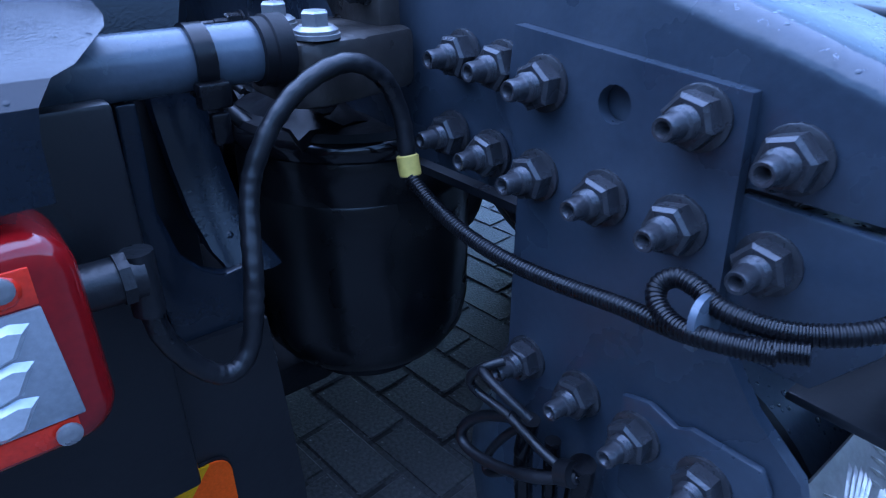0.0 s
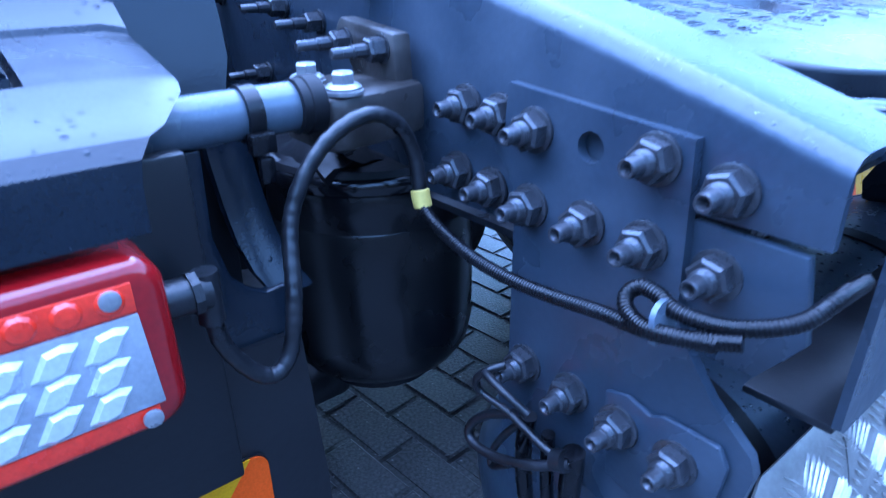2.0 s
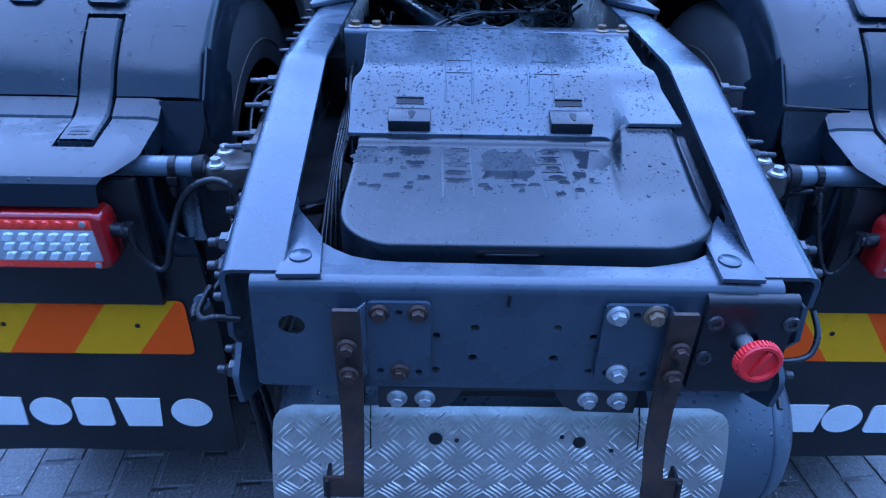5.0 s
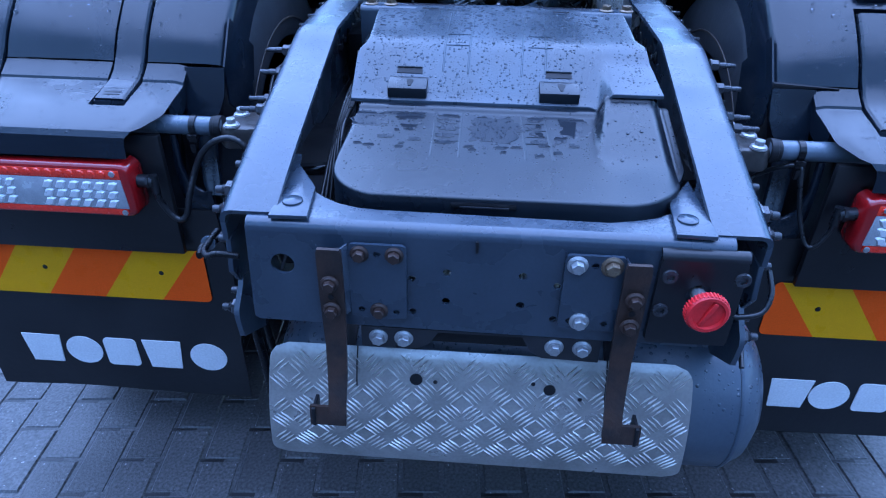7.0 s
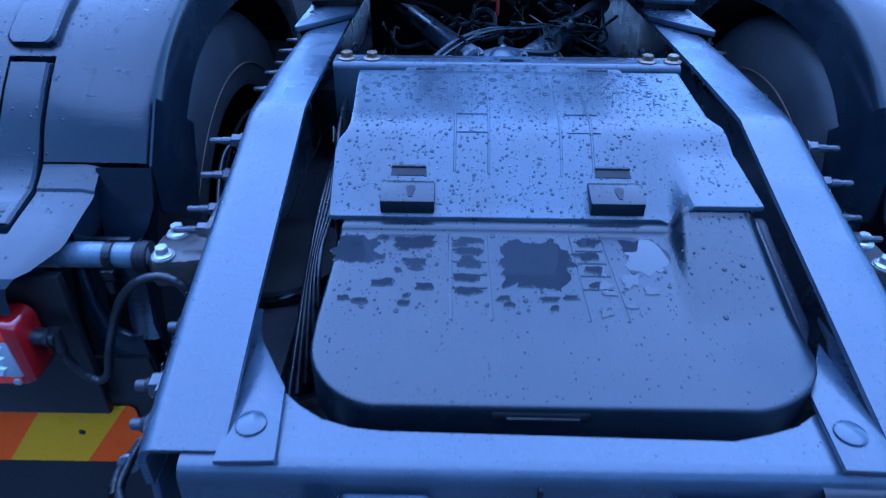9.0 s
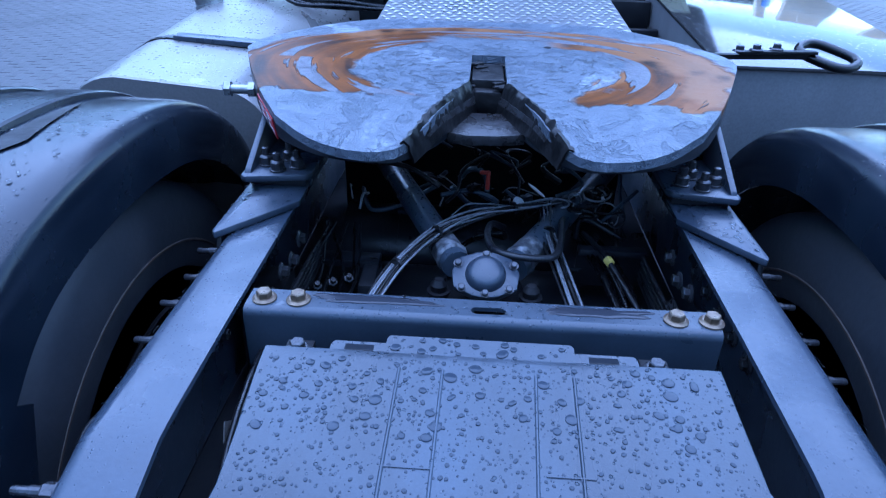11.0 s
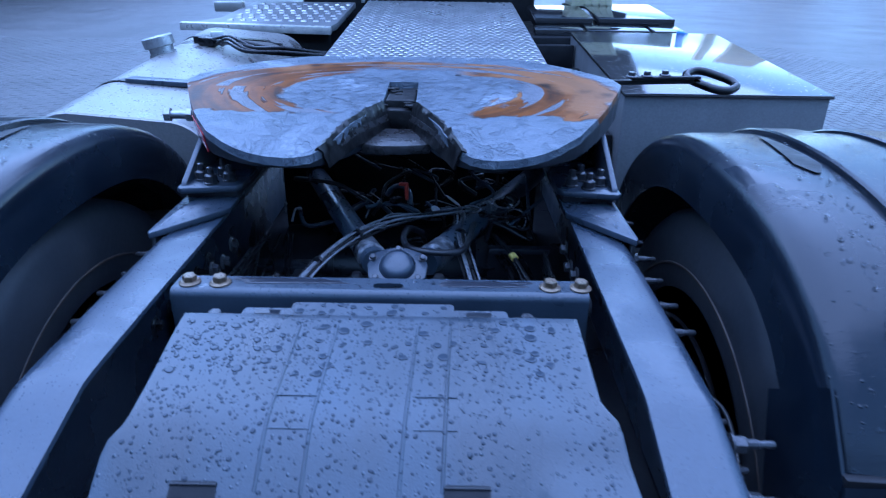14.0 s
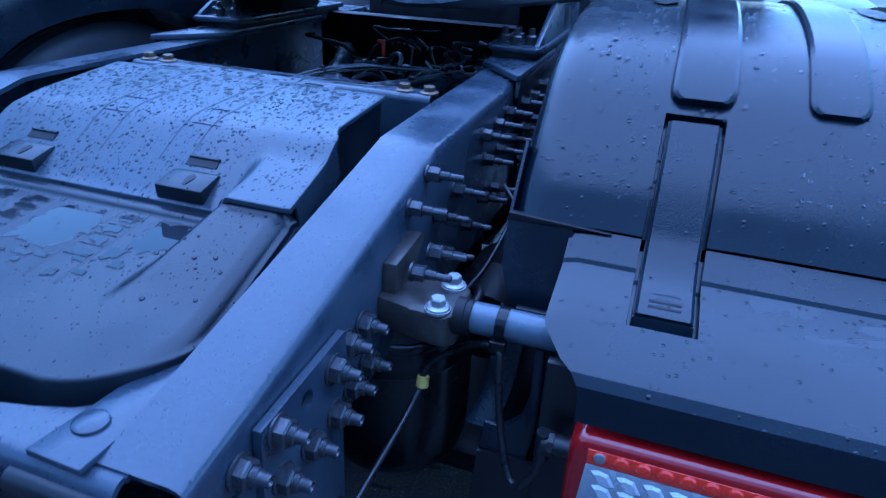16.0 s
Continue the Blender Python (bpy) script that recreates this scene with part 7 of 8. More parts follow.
# beam that carries the coupling, and the suspension under the rails
beam = thing("coupling_beam", P(0, 1.62, -0.1), "black steel beam between the rails under the coupling plate", "crossmember")
bm = bmesh.new()
boxb(bm, P(-0.36, 1.66, -0.16), P(0.36, 1.72, 0.17), 0.01)
part("web", bm, BLACKMETAL, beam)
bm = bmesh.new()
boxb(bm, P(-0.36, 1.56, -0.17), P(0.36, 1.66, -0.155), 0.004)
part("flange", bm, BLACKMETAL, beam)
for s in (-1, 1):
    t = thing("suspension_arm", P(s * 0.47, 0.9, -0.45), "black forged suspension arm and brake chamber inside the wheel", "suspension arm", "suspension arms")
    bm = bmesh.new()
    prism(bm, [P(s * 0.4, y, z) for y, z in ((0.6, -0.45), (0.68, -0.43), (0.9, -0.32), (1.2, -0.3), (1.5, -0.25), (1.9, -0.12), (1.9, -0.2), (1.5, -0.4), (1.2, -0.48), (0.9, -0.48), (0.6, -0.5))], Vector((s * 0.15, 0, 0)), 0.015)
    part("arm", bm, BLACKMETAL, t)
    bm = bmesh.new()
    lathe(bm, P(s * 0.5, 0.66, -0.22), (0, 1, 0.1), [(0, 0.03), (0.01, 0.07), (0.09, 0.075), (0.1, 0.082), (0.11, 0.075), (0.2, 0.07), (0.22, 0.03)], 28)
    part("brake_chamber", bm, BLACKMETAL, t)
    bm = bmesh.new()
    tube(bm, [P(s * 0.48, 0.66, -0.17), P(s * 0.5, 0.6, -0.1), P(s * 0.52, 0.55, -0.09), P(s * 0.5, 0.5, -0.12)], 0.008, 8)
    part("brake_hose", bm, CABLE, t)
    bm = bmesh.new()
    tube(bm, [P(s * 0.5, 0.75, 0.02), P(s * 0.53, 0.7, 0.0), P(s * 0.52, 0.6, -0.05), P(s * 0.5, 0.55, -0.08)], 0.004, 8)
    part("sensor_cable", bm, CABLE, t)


# ---- air tank and checker plate under the rear beam ----
tank = thing("air_tank", P(0.1, 0.2, -0.66), "grey painted steel air tank lying across the chassis", "air tank")
bm = bmesh.new()
prof = [(0, 0.0), (0.012, 0.07), (0.03, 0.12), (0.055, 0.155), (0.085, 0.17), (0.095, 0.172), (0.905, 0.172), (0.915, 0.17), (0.945, 0.155), (0.97, 0.12), (0.988, 0.07), (1.0, 0.0)]
lathe(bm, P(-0.42, 0.21, -0.47), (1, 0, 0), prof, 48)
part("shell", bm, TANKGREY, tank)
bm = bmesh.new()
lathe(bm, P(0.488, 0.21, -0.47), (1, 0, 0), [(0, 0.1725), (0.002, 0.1735), (0.006, 0.1735), (0.008, 0.1725)], 48)
part("weld_seam", bm, TANKGREY, tank)
for x in (-0.25, 0.25):
    bm = bmesh.new()
    lathe(bm, P(x, 0.21, -0.47), (1, 0, 0), [(-0.015, 0.173), (-0.015, 0.1755), (0.015, 0.1755), (0.015, 0.173)], 48)
    part("tank_strap", bm, BLACKMETAL, tank)

step_plate = thing("checker_plate", P(0, 0.03, -0.55), "bright aluminium checker plate bent over the air tank", "checker plate")
CP = [(0.05, -0.290), (0.041, -0.3), (0.033, -0.315), (0.026, -0.335), (0.018, -0.37), (0.012, -0.42), (0.012, -0.47), (0.016, -0.52), (0.022, -0.553)]
CPL = [(p.y, p.z) for p in spline([(0, y, z) for y, z in CP], 4)]
CPD = [0.0]
for (a, b), (c, d) in zip(CPL, CPL[1:]):
    CPD.append(CPD[-1] + math.hypot(c - a, d - b))


def on_cp(u, x, out):
    u = max(0, min(CPD[-1] - 1e-6, u))
    k = max(j for j in range(len(CPD)) if CPD[j] <= u)
    k = min(k, len(CPL) - 2)
    f = (u - CPD[k]) / (CPD[k + 1] - CPD[k])
    (y0, z0), (y1, z1) = CPL[k], CPL[k + 1]
    n = Vector((0, z1 - z0, -(y1 - y0))).normalized()
    return P(x, y0 + (y1 - y0) * f, z0 + (z1 - z0) * f) + n * out


def cp_ends(u):
    """The plate has rounded corners and flares a little downwards."""
    f = u / CPD[-1]
    w = 0.376 + 0.022 * f
    r = 0.03
    for e in (u, CPD[-1] - u):
        if e < r:
            w -= r - math.sqrt(r * r - (r - e) ** 2)
    return w


bm = bmesh.new()
us = [CPD[-1] * k / 30 for k in range(31)]
loft(bm, [[on_cp(u, -cp_ends(u) + 2 * cp_ends(u) * k / 6, 0) for k in range(7)] for u in us], 0.003)
part("sheet", bm, ALU, step_plate)
bm = bmesh.new()
pitch = 0.0455
nrow, ncol = int(CPD[-1] / pitch), int(0.8 / pitch)
for i in range(nrow):
    for j in range(ncol):
        u0, x0 = 0.012 + pitch * (i + 0.5), -0.39 + pitch * (j + 0.5)
        a = radians(45 if (i + j) % 2 else -45)
        for k in range(5):
            off = (k - 2) * 0.0086
            cu, cx = u0 + off * math.cos(a + math.pi / 2), x0 + off * math.sin(a + math.pi / 2)
            hl, hw = 0.0195 - abs(k - 2) * 0.0012, 0.0024
            if abs(cx) > cp_ends(cu) - 0.014 or not 0.01 < cu < CPD[-1] - 0.008:
                continue
            du, dx = math.cos(a), math.sin(a)
            tips = [on_cp(cu + du * hl * q, cx + dx * hl * q, 0.0005) for q in (-1, 1)]
            sides = [on_cp(cu - dx * hw * q, cx + du * hw * q, 0.0005) for q in (-1, 1)]
            crest = [on_cp(cu + du * hl * 0.7 * q, cx + dx * hl * 0.75 * q, 0.0028) for q in (-1, 1)]
            v = [bm.verts.new(p) for p in (tips[0], sides[0], tips[1], sides[1], crest[0], crest[1])]
            for f in ((0, 1, 4), (1, 5, 4), (1, 2, 5), (2, 3, 5), (3, 4, 5), (3, 0, 4)):
                bm.faces.new([v[q] for q in f])
tr = part("tread_relief", bm, ALU_BAR, step_plate, sharp=60)
tagged(tr, kind="stuff")
for x, u, r in ((-0.11, 0.055, 0.012), (0.13, 0.06, 0.011), (0.185, 0.075, 0.004), (-0.075, 0.058, 0.004), (0.1, 0.05, 0.004)):
    bm = bmesh.new()
    q = on_cp(u, x, 0.0026)
    n = on_cp(u, x, 1.0) - on_cp(u, x, 0)
    lathe(bm, q, n, [(0, r), (0.0006, r * 0.95)], 12)
    part("hole", bm, BLACKMETAL, step_plate)
for x in (-0.218, 0.228):
    bm = bmesh.new()
    loft(bm, [[on_cp(u, x - 0.0012, 0.0028), on_cp(u, x + 0.0012, 0.0028)] for u in (0.0, 0.03, 0.06, 0.075)])
    part("cut", bm, BLACKMETAL, step_plate)


# ---- things ahead of the coupling: deck plate, tank, boxes, cab ----
def deck(y):
    return 0.27 + (y - 2.2) * 0.075


walkp = thing("catwalk_plate", P(0.04, 2.9, 0.2), "aluminium tread plate deck behind the cab", "deck plate")
bm = bmesh.new()
loft(bm, [[P(x, y, deck(y) - 0.003) for x in (-0.36, 0.04, 0.462)] for y in (2.0, 2.6, 3.2, 3.86)], 0.004)
part("sheet", bm, DECK, walkp)
bm = bmesh.new()
for i in range(51):
    for j in range(23):
        x, y = -0.345 + 0.036 * j + (0.018 if i % 2 else 0), 2.03 + 0.036 * i
        if x > 0.452:
            continue
        a = radians(45 if (i + j) % 2 else -45)
        c, sn = math.cos(a), math.sin(a)
        q = [P(x + c * 0.015 * u - sn * 0.0045 * v, y + sn * 0.015 * u + c * 0.0045 * v, deck(y) + w) for u, v, w in ((-1, 0, 0), (0, -1, 0), (1, 0, 0), (0, 1, 0), (0, 0, 0.0042))]
        v = [bm.verts.new(p) for p in q]
        for f in ((0, 1, 4), (1, 2, 4), (2, 3, 4), (3, 0, 4)):
            bm.faces.new([v[k] for k in f])
tagged(part("tread_relief", bm, DECK, walkp, sharp=60), kind="stuff")
bm = bmesh.new()
boxb(bm, P(-0.35, 2.0, 0.0), P(0.45, 3.8, 0.24), 0.01)
part("support_frame", bm, BLACKMETAL, walkp)

ftank = thing("fuel_tank", P(-0.8, 2.3, -0.45), "dull aluminium fuel tank with filler cap and black strap", "fuel tank")
bm = bmesh.new()
sec = []
for cx, cz, a0, r in ((-0.66, 0.0, 0, 0.13), (-0.92, 0.0, 90, 0.15), (-0.92, -0.4, 180, 0.13), (-0.66, -0.4, 270, 0.13)):
    for k in range(9):
        a = radians(a0 + 90 * k / 8)
        sec.append((cx + r * math.cos(a), cz + r * math.sin(a) + 0.085 * (1 if cz > -0.2 else 0)))
rows = []
for y, k in ((1.63, 0.99), (1.636, 1.0), (2.3, 1.0), (2.9, 1.0), (2.93, 0.97)):
    rows.append([P(-0.79 + (x + 0.79) * k, y, -0.15 + (z + 0.15) * k + (y - 1.65) * 0.075) for x, z in sec])
ringv = [[bm.verts.new(p) for p in r] for r in rows]
for a, b in zip(ringv, ringv[1:]):
    for k in range(len(a)):
        bm.faces.new((a[k], a[(k + 1) % len(a)], b[(k + 1) % len(b)], b[k]))
bm.faces.new(ringv[0]), bm.faces.new(ringv[-1])
part("shell", bm, ALU_TANK, ftank, sharp=24)


def tank_top(x, y):
    z = 0.085 + 0.13
    if x < -0.92:
        z = 0.085 + math.sqrt(max(0, 0.15 ** 2 - (x + 0.92) ** 2))
    elif x > -0.66:
        z = 0.085 + math.sqrt(max(0, 0.13 ** 2 - (x + 0.66) ** 2))
    else:
        z = 0.085 + 0.15 - 0.02 * (x + 0.92) / 0.26
    return z + (y - 1.65) * 0.075


for y in (1.97, 2.72):
    bm = bmesh.new()
    xs = [-1.068, -1.05, -1.02, -0.97, -0.92, -0.8, -0.66, -0.6, -0.55, -0.532]
    loft(bm, [[P(x, y + d, tank_top(x, y) + 0.003) for d in (-0.02, 0.02)] for x in xs], 0.004)
    part("strap", bm, RUBBER, ftank)
bm = bmesh.new()
box(bm, P(-0.72, 1.97, tank_top(-0.7, 1.97) + 0.01), (0.36, 0.05, 0.016), 0.004, Matrix.Rotation(radians(3), 3, "Y"))
part("strap_plate", bm, PAINT, ftank, "dark flat plate on the strap")
bm = bmesh.new()
q = P(-0.965, 2.42, tank_top(-0.99, 2.42) - 0.02)
lathe(bm, q, (-0.25, 0, 1), [(0, 0.05), (0.03, 0.05), (0.032, 0.044), (0.05, 0.044), (0.052, 0.056), (0.085, 0.057), (0.09, 0.05), (0.088, 0.02), (0.092, 0.0)], 28)
part("filler_cap", bm, ZINC, ftank, "round metal filler cap")

stepp = thing("step_grating", P(-0.78, 3.4, 0.3), "worn aluminium step with rows of raised grips", "step")
bm = bmesh.new()
prism(bm, [P(-1.11, 3.05, deck(3.05)), P(-0.44, 2.99, deck(2.99)), P(-0.42, 3.1, deck(3.1)), P(-0.42, 3.76, deck(3.76)), P(-0.98, 3.76, deck(3.76)), P(-1.0, 3.2, deck(3.2))], Vector((0, 0, -0.03)), 0.004)
part("tread", bm, BOXSIDE, stepp)
bm = bmesh.new()
prism(bm, [P(-1.14, 3.035, deck(3.03) + 0.004), P(-0.43, 2.965, deck(2.96) + 0.004), P(-0.43, 2.995, deck(2.99) + 0.004), P(-1.14, 3.065, deck(3.06) + 0.004)], Vector((0, 0, -0.035)), 0.004)
part("front_bar", bm, ALU_BAR, stepp, "pale aluminium front bar")
bm = bmesh.new()
for i in range(8):
    for j in range(9):
        x, y = -0.93 + 0.058 * j + (0.02 if i % 2 else 0), 3.13 + 0.075 * i
        lathe(bm, P(x, y, deck(y)), (0, -0.07, 1), [(0, 0.018), (0.006, 0.012), (0.004, 0.006)], 8)
tagged(part("grip_relief", bm, DECK, stepp), kind="stuff")
bm = bmesh.new()
boxb(bm, P(-1.13, 3.5, deck(3.5) - 0.02), P(-0.98, 3.56, deck(3.5) + 0.03), 0.008)
part("bracket", bm, ALU, stepp)
bm = bmesh.new()
boxb(bm, P(-0.95, 3.1, -0.898), P(-0.45, 3.7, deck(3.1) - 0.03), 0.02)
part("support", bm, BLACKMETAL, stepp)

lines = thing("coupling_lines", P(-0.7, 2.6, 0.3), "black cables and connectors lying over the fuel tank", "cables")
for k in range(5):
    bm = bmesh.new()
    d, h = 0.036 * k, 0.016 * math.sin(2.3 * k)
    tube(bm, [P(-0.87 + 0.028 * k, 2.6 - d, 0.31), P(-0.76 + 0.01 * k, 2.56 - d + h, 0.322 + 0.008 * (k % 2)), P(-0.63, 2.5 - d * 1.1 - h, 0.303), P(-0.5, 2.48 - d * 0.8 + h, 0.287 + 0.01 * (k % 3)), P(-0.36, 2.56 - 0.02 * k, 0.272)], 0.0075, 8)
    part("cable", bm, CONDUIT, lines)
for x, y in ((-0.87, 2.58), (-0.835, 2.535)):
    bm = bmesh.new()
    box(bm, P(x, y, 0.312), (0.075, 0.04, 0.034), 0.008, Matrix.Rotation(radians(-20), 3, "Z"))
    part("connector", bm, CONDUIT, lines)
bm = bmesh.new()
box(bm, P(-0.82, 2.6, 0.332), (0.05, 0.03, 0.024), 0.006, Matrix.Rotation(radians(30), 3, "Z"))
part("pale_connector", bm, WHITE, lines, "white connector")

tool = thing("side_box", P(0.97, 2.4, -0.25), "polished aluminium side box beside the chassis", "storage box")
bm = bmesh.new()
prism(bm, [P(0.652, y, z) for y, z in ((1.94, -0.3), (1.94, 0.244), (2.95, 0.32), (2.95, -0.3))], Vector((0.64, 0, 0)), 0.006)
part("body", bm, BOXSIDE, tool)
bm = bmesh.new()
prism(bm, [P(0.648, y, deck(y)) for y in (1.93, 2.955)] + [P(0.648, y, deck(y) - 0.012) for y in (2.955, 1.93)], Vector((0.65, 0, 0)), 0.003)
part("lid", bm, BOXMETAL, tool, "mirror-bright wet lid")
frame_box = thing("open_frame", P(0.55, 2.5, 0.1), "dark open steel frame between deck and side box", "frame")
for y in (2.2, 2.42, 2.62, 2.8):
    bm = bmesh.new()
    boxb(bm, P(0.47, y, 0.12), P(0.645, y + 0.04, deck(y) - 0.03 - (0.06 if 2.3 < y < 2.7 else 0)), 0.004)
    part("bar", bm, BLACKMETAL, frame_box)
bm = bmesh.new()
boxb(bm, P(0.468, 2.0, -0.2), P(0.645, 2.95, 0.1), 0.004)
part("base", bm, BLACKMETAL, frame_box)

lids = thing("battery_box", P(0.85, 3.4, 0), "dark glossy battery box covers behind the cab", "battery box")
for x0, x1, y0, y1, dz in ((0.5, 0.72, 3.02, 3.12, 0.0), (0.74, 1.02, 3.0, 3.13, 0.002), (1.04, 1.18, 3.0, 3.13, 0.0), (0.52, 0.8, 3.22, 3.62, 0.02), (0.83, 1.2, 3.22, 3.7, 0.02)):
    bm = bmesh.new()
    prism(bm, [P(x0, y, deck(y) + dz) for y in (y0, y1)] + [P(x0, y, deck(y) + dz - 0.05) for y in (y1, y0)], Vector((x1 - x0, 0, 0)), 0.006)
    part("cover", bm, GLOSSBLACK, lids)
bm = bmesh.new()
boxb(bm, P(0.48, 2.98, -0.3), P(1.2, 3.78, 0.3), 0.01)
part("body", bm, BLACKMETAL, lids)
blue = thing("blue_cap", P(1.2, 3.02, 0.33), "bright blue plastic cap on the box edge", "cap")
bm = bmesh.new()
lathe(bm, P(1.13, 2.972, 0.325), (1, -0.35, -0.12), [(0, 0.006), (0.004, 0.011), (0.03, 0.012), (0.036, 0.009), (0.05, 0.0085), (0.054, 0.005)], 14)
part("cap", bm, BLUEP, blue)
crate = thing("plastic_crate", P(0.88, 3.72, 0.38), "cream yellow plastic crate standing behind the cab", "crate")
bm = bmesh.new()
for lo, hi in (((0.77, 3.66, 0.39), (0.99, 3.675, 0.66)), ((0.77, 3.87, 0.39), (0.99, 3.885, 0.66)), ((0.77, 3.675, 0.39), (0.785, 3.87, 0.66)), ((0.975, 3.675, 0.39), (0.99, 3.87, 0.66)), ((0.785, 3.675, 0.39), (0.975, 3.87, 0.4))):
    boxb(bm, P(*lo), P(*hi), 0.004)
part("shell", bm, YCRATE, crate)
for x in (0.8, 0.84, 0.88, 0.92, 0.96):
    bm = bmesh.new()
    boxb(bm, P(x - 0.006, 3.652, 0.4), P(x + 0.006, 3.66, 0.65), 0.002)
    part("rib", bm, YCRATE, crate)
bm = bmesh.new()
boxb(bm, P(0.755, 3.64, 0.38), P(1.005, 3.9, 0.392), 0.003)
part("base_rim", bm, BLACKMETAL, crate)
cab = thing("cab_rear", P(0, 4.4, -0.1), "dark rear underside of the truck cab", "truck cab")
bm = bmesh.new()
boxb(bm, P(-1.2, 4.05, 0.62), P(1.2, 5.6, 3.15), 0.06)
part("rear_wall", bm, CABPAINT, cab)
bm = bmesh.new()
boxb(bm, P(-0.8, 4.03, 0.75), P(0.8, 4.06, 2.6), 0.02)
part("rear_panel", bm, CABPANEL, cab, "pale grey rear panel")
for x, h in ((-0.3, 1.0), (0.05, 1.25), (0.4, 0.9)):
    bm = bmesh.new()
    tube(bm, [P(x, 3.99, 2.2), P(x + 0.12, 3.9, 2.2 - h * 0.5), P(x + 0.02, 3.92, 2.2 - h), P(x - 0.12, 3.9, 2.2 - h * 0.6), P(x + 0.05, 3.99, 1.0)], 0.02, 8, 6)
    part("hanging_cable", bm, CABLE, cab)
bm = bmesh.new()
boxb(bm, P(-0.75, 3.9, 0.05), P(0.6, 4.3, 0.6), 0.03)
part("lower_frame", bm, BLACKMETAL, cab)
for k in range(6):
    bm = bmesh.new()
    a = 1.0 * k
    tube(bm, [P(0.05 + 0.09 * math.cos(a + t), 3.88 + 0.01 * k, 0.47 + 0.07 * math.sin(a + t)) for t in (0, 1.2, 2.4, 3.6, 4.8, 6.0)], 0.01, 8, 6)
    part("coiled_hose", bm, CABLE, cab)
bm = bmesh.new()
cyl(bm, P(-0.39, 3.86, 0.38), P(-0.39, 3.86, 0.9), 0.012)
part("grab_rail", bm, ZINC, cab)


# ---- far side of the yard ----
far = thing("parked_trailer", P(37, 35, -0.9), "dark low trailer parked at the far side of the yard", "trailer")
bm = bmesh.new()
boxb(bm, P(29, 33.5, -0.2), P(46, 36, 0.9), 0.1)
part("bed", bm, TRAILER, far)
for x in (31.5, 33, 42, 43.5):
    bm = bmesh.new()
    lathe(bm, P(x, 33.4, -0.4), (0, 1, 0), [(0, 0.5), (0.3, 0.5)], 24)
    part("wheel", bm, TYRE, far)
far2 = thing("steel_container", P(26, 51, -0.9), "rusty orange steel container far off in the yard", "container")
bm = bmesh.new()
boxb(bm, P(23, 50, -0.9), P(29, 52, 0.6), 0.05)
part("beam", bm, ORANGEFAR, far2)


hall = thing("yard_hall", P(26, 57, -0.9), "pale clad hall with tan panels across the yard", "hall")
bm = bmesh.new()
boxb(bm, P(10, 56, -0.9), P(44, 64, 4.5))
part("wall", bm, HALL, hall)
for x0, x1 in ((21.8, 22.8), (24.6, 29.5), (35, 38)):
    bm = bmesh.new()
    boxb(bm, P(x0, 55.2, -0.9), P(x1, 56, 15))
    part("tan_panel", bm, HALLTAN, hall)


# walls out of view, added to close the yard and hold back low skylight
for name, lo, hi in (("wall_north", (-90, 74, 0), (90, 75, 4.5)), ("wall_south", (-90, -19, 0), (90, -18, 9)), ("wall_west", (-19, -18, 0), (-18, 74, 9)), ("wall_east", (66, -18, 0), (67, 74, 10))):
    bm = bmesh.new()
    boxb(bm, lo, hi)
    tagged(new(name, to_mesh(name, bm, YARDWALL)), "unseen dark wall added around the yard", "wall", kind="structure")


# ---- rain on the covers ----
def drops(name, label, count, seed, place, lo, hi, skew=3.2, material=None):
    rng = random.Random(seed)
    taken = collections.defaultdict(list)
    bm = bmesh.new()
    for _ in range(count):
        p, n = place(rng)
        if p is None:
            continue
        r = lo + (hi - lo) * rng.random() ** skew
        cell = (round(p.x / 0.025), round(p.y / 0.025))
        if any((p - q).length < 1.25 * (r + o) for i in (-1, 0, 1) for k in (-1, 0, 1) for q, o in taken[(cell[0] + i, cell[1] + k)]):
            continue
        taken[cell].append((p, r))
        u = n.orthogonal().normalized()
        v = n.cross(u)
        sx, sy, h, tw = rng.uniform(0.85, 1.2), rng.uniform(0.88, 1.1), rng.uniform(0.26, 0.36) * min(r, 0.003) * 1.2, rng.uniform(0, 6)
        lob = 0.3 if rng.random() < 0.07 else 0.05
        rings = []
        SEG = 24 if r > 0.004 else 10
        for rr, hh in ((1.0, -0.0002), (0.985, 0.3 * h), (0.93, 0.66 * h), (0.82, 0.88 * h), (0.5, 0.98 * h)):
            rings.append([bm.verts.new(p + (u * math.cos(a + tw) * sx + v * math.sin(a + tw) * sy) * rr * r * (1 + lob * math.sin(2 * a + tw)) + n * hh) for a in (2 * math.pi * k / SEG for k in range(SEG))])
        top = bm.verts.new(p + n * h)
        for a, b in zip(rings, rings[1:]):
            for k in range(SEG):
                bm.faces.new((a[k], a[(k + 1) % SEG], b[(k + 1) % SEG], b[k]))
        for k in range(SEG):
            bm.faces.new((rings[-1][k], rings[-1][(k + 1) % SEG], top))
    ob = new(name, to_mesh(name, bm, material or WATER, 180))
    return tagged(ob, label, "raindrops", kind="stuff")


def on_upper(rng):
    y = rng.uniform(0.39, 0.71)
    a, b = up_edges(y)
    x = rng.uniform(a + 0.01, b - 0.012)
    if 0.18 < x < 0.24 and y < 0.55 or x > 0.18 and y < 0.4:
        return None, None
    return P(x, y, up_z(x, y)), Vector((0, (up_z(x, y - 0.004) - up_z(x, y + 0.004)) / 0.008, 1)).normalized()


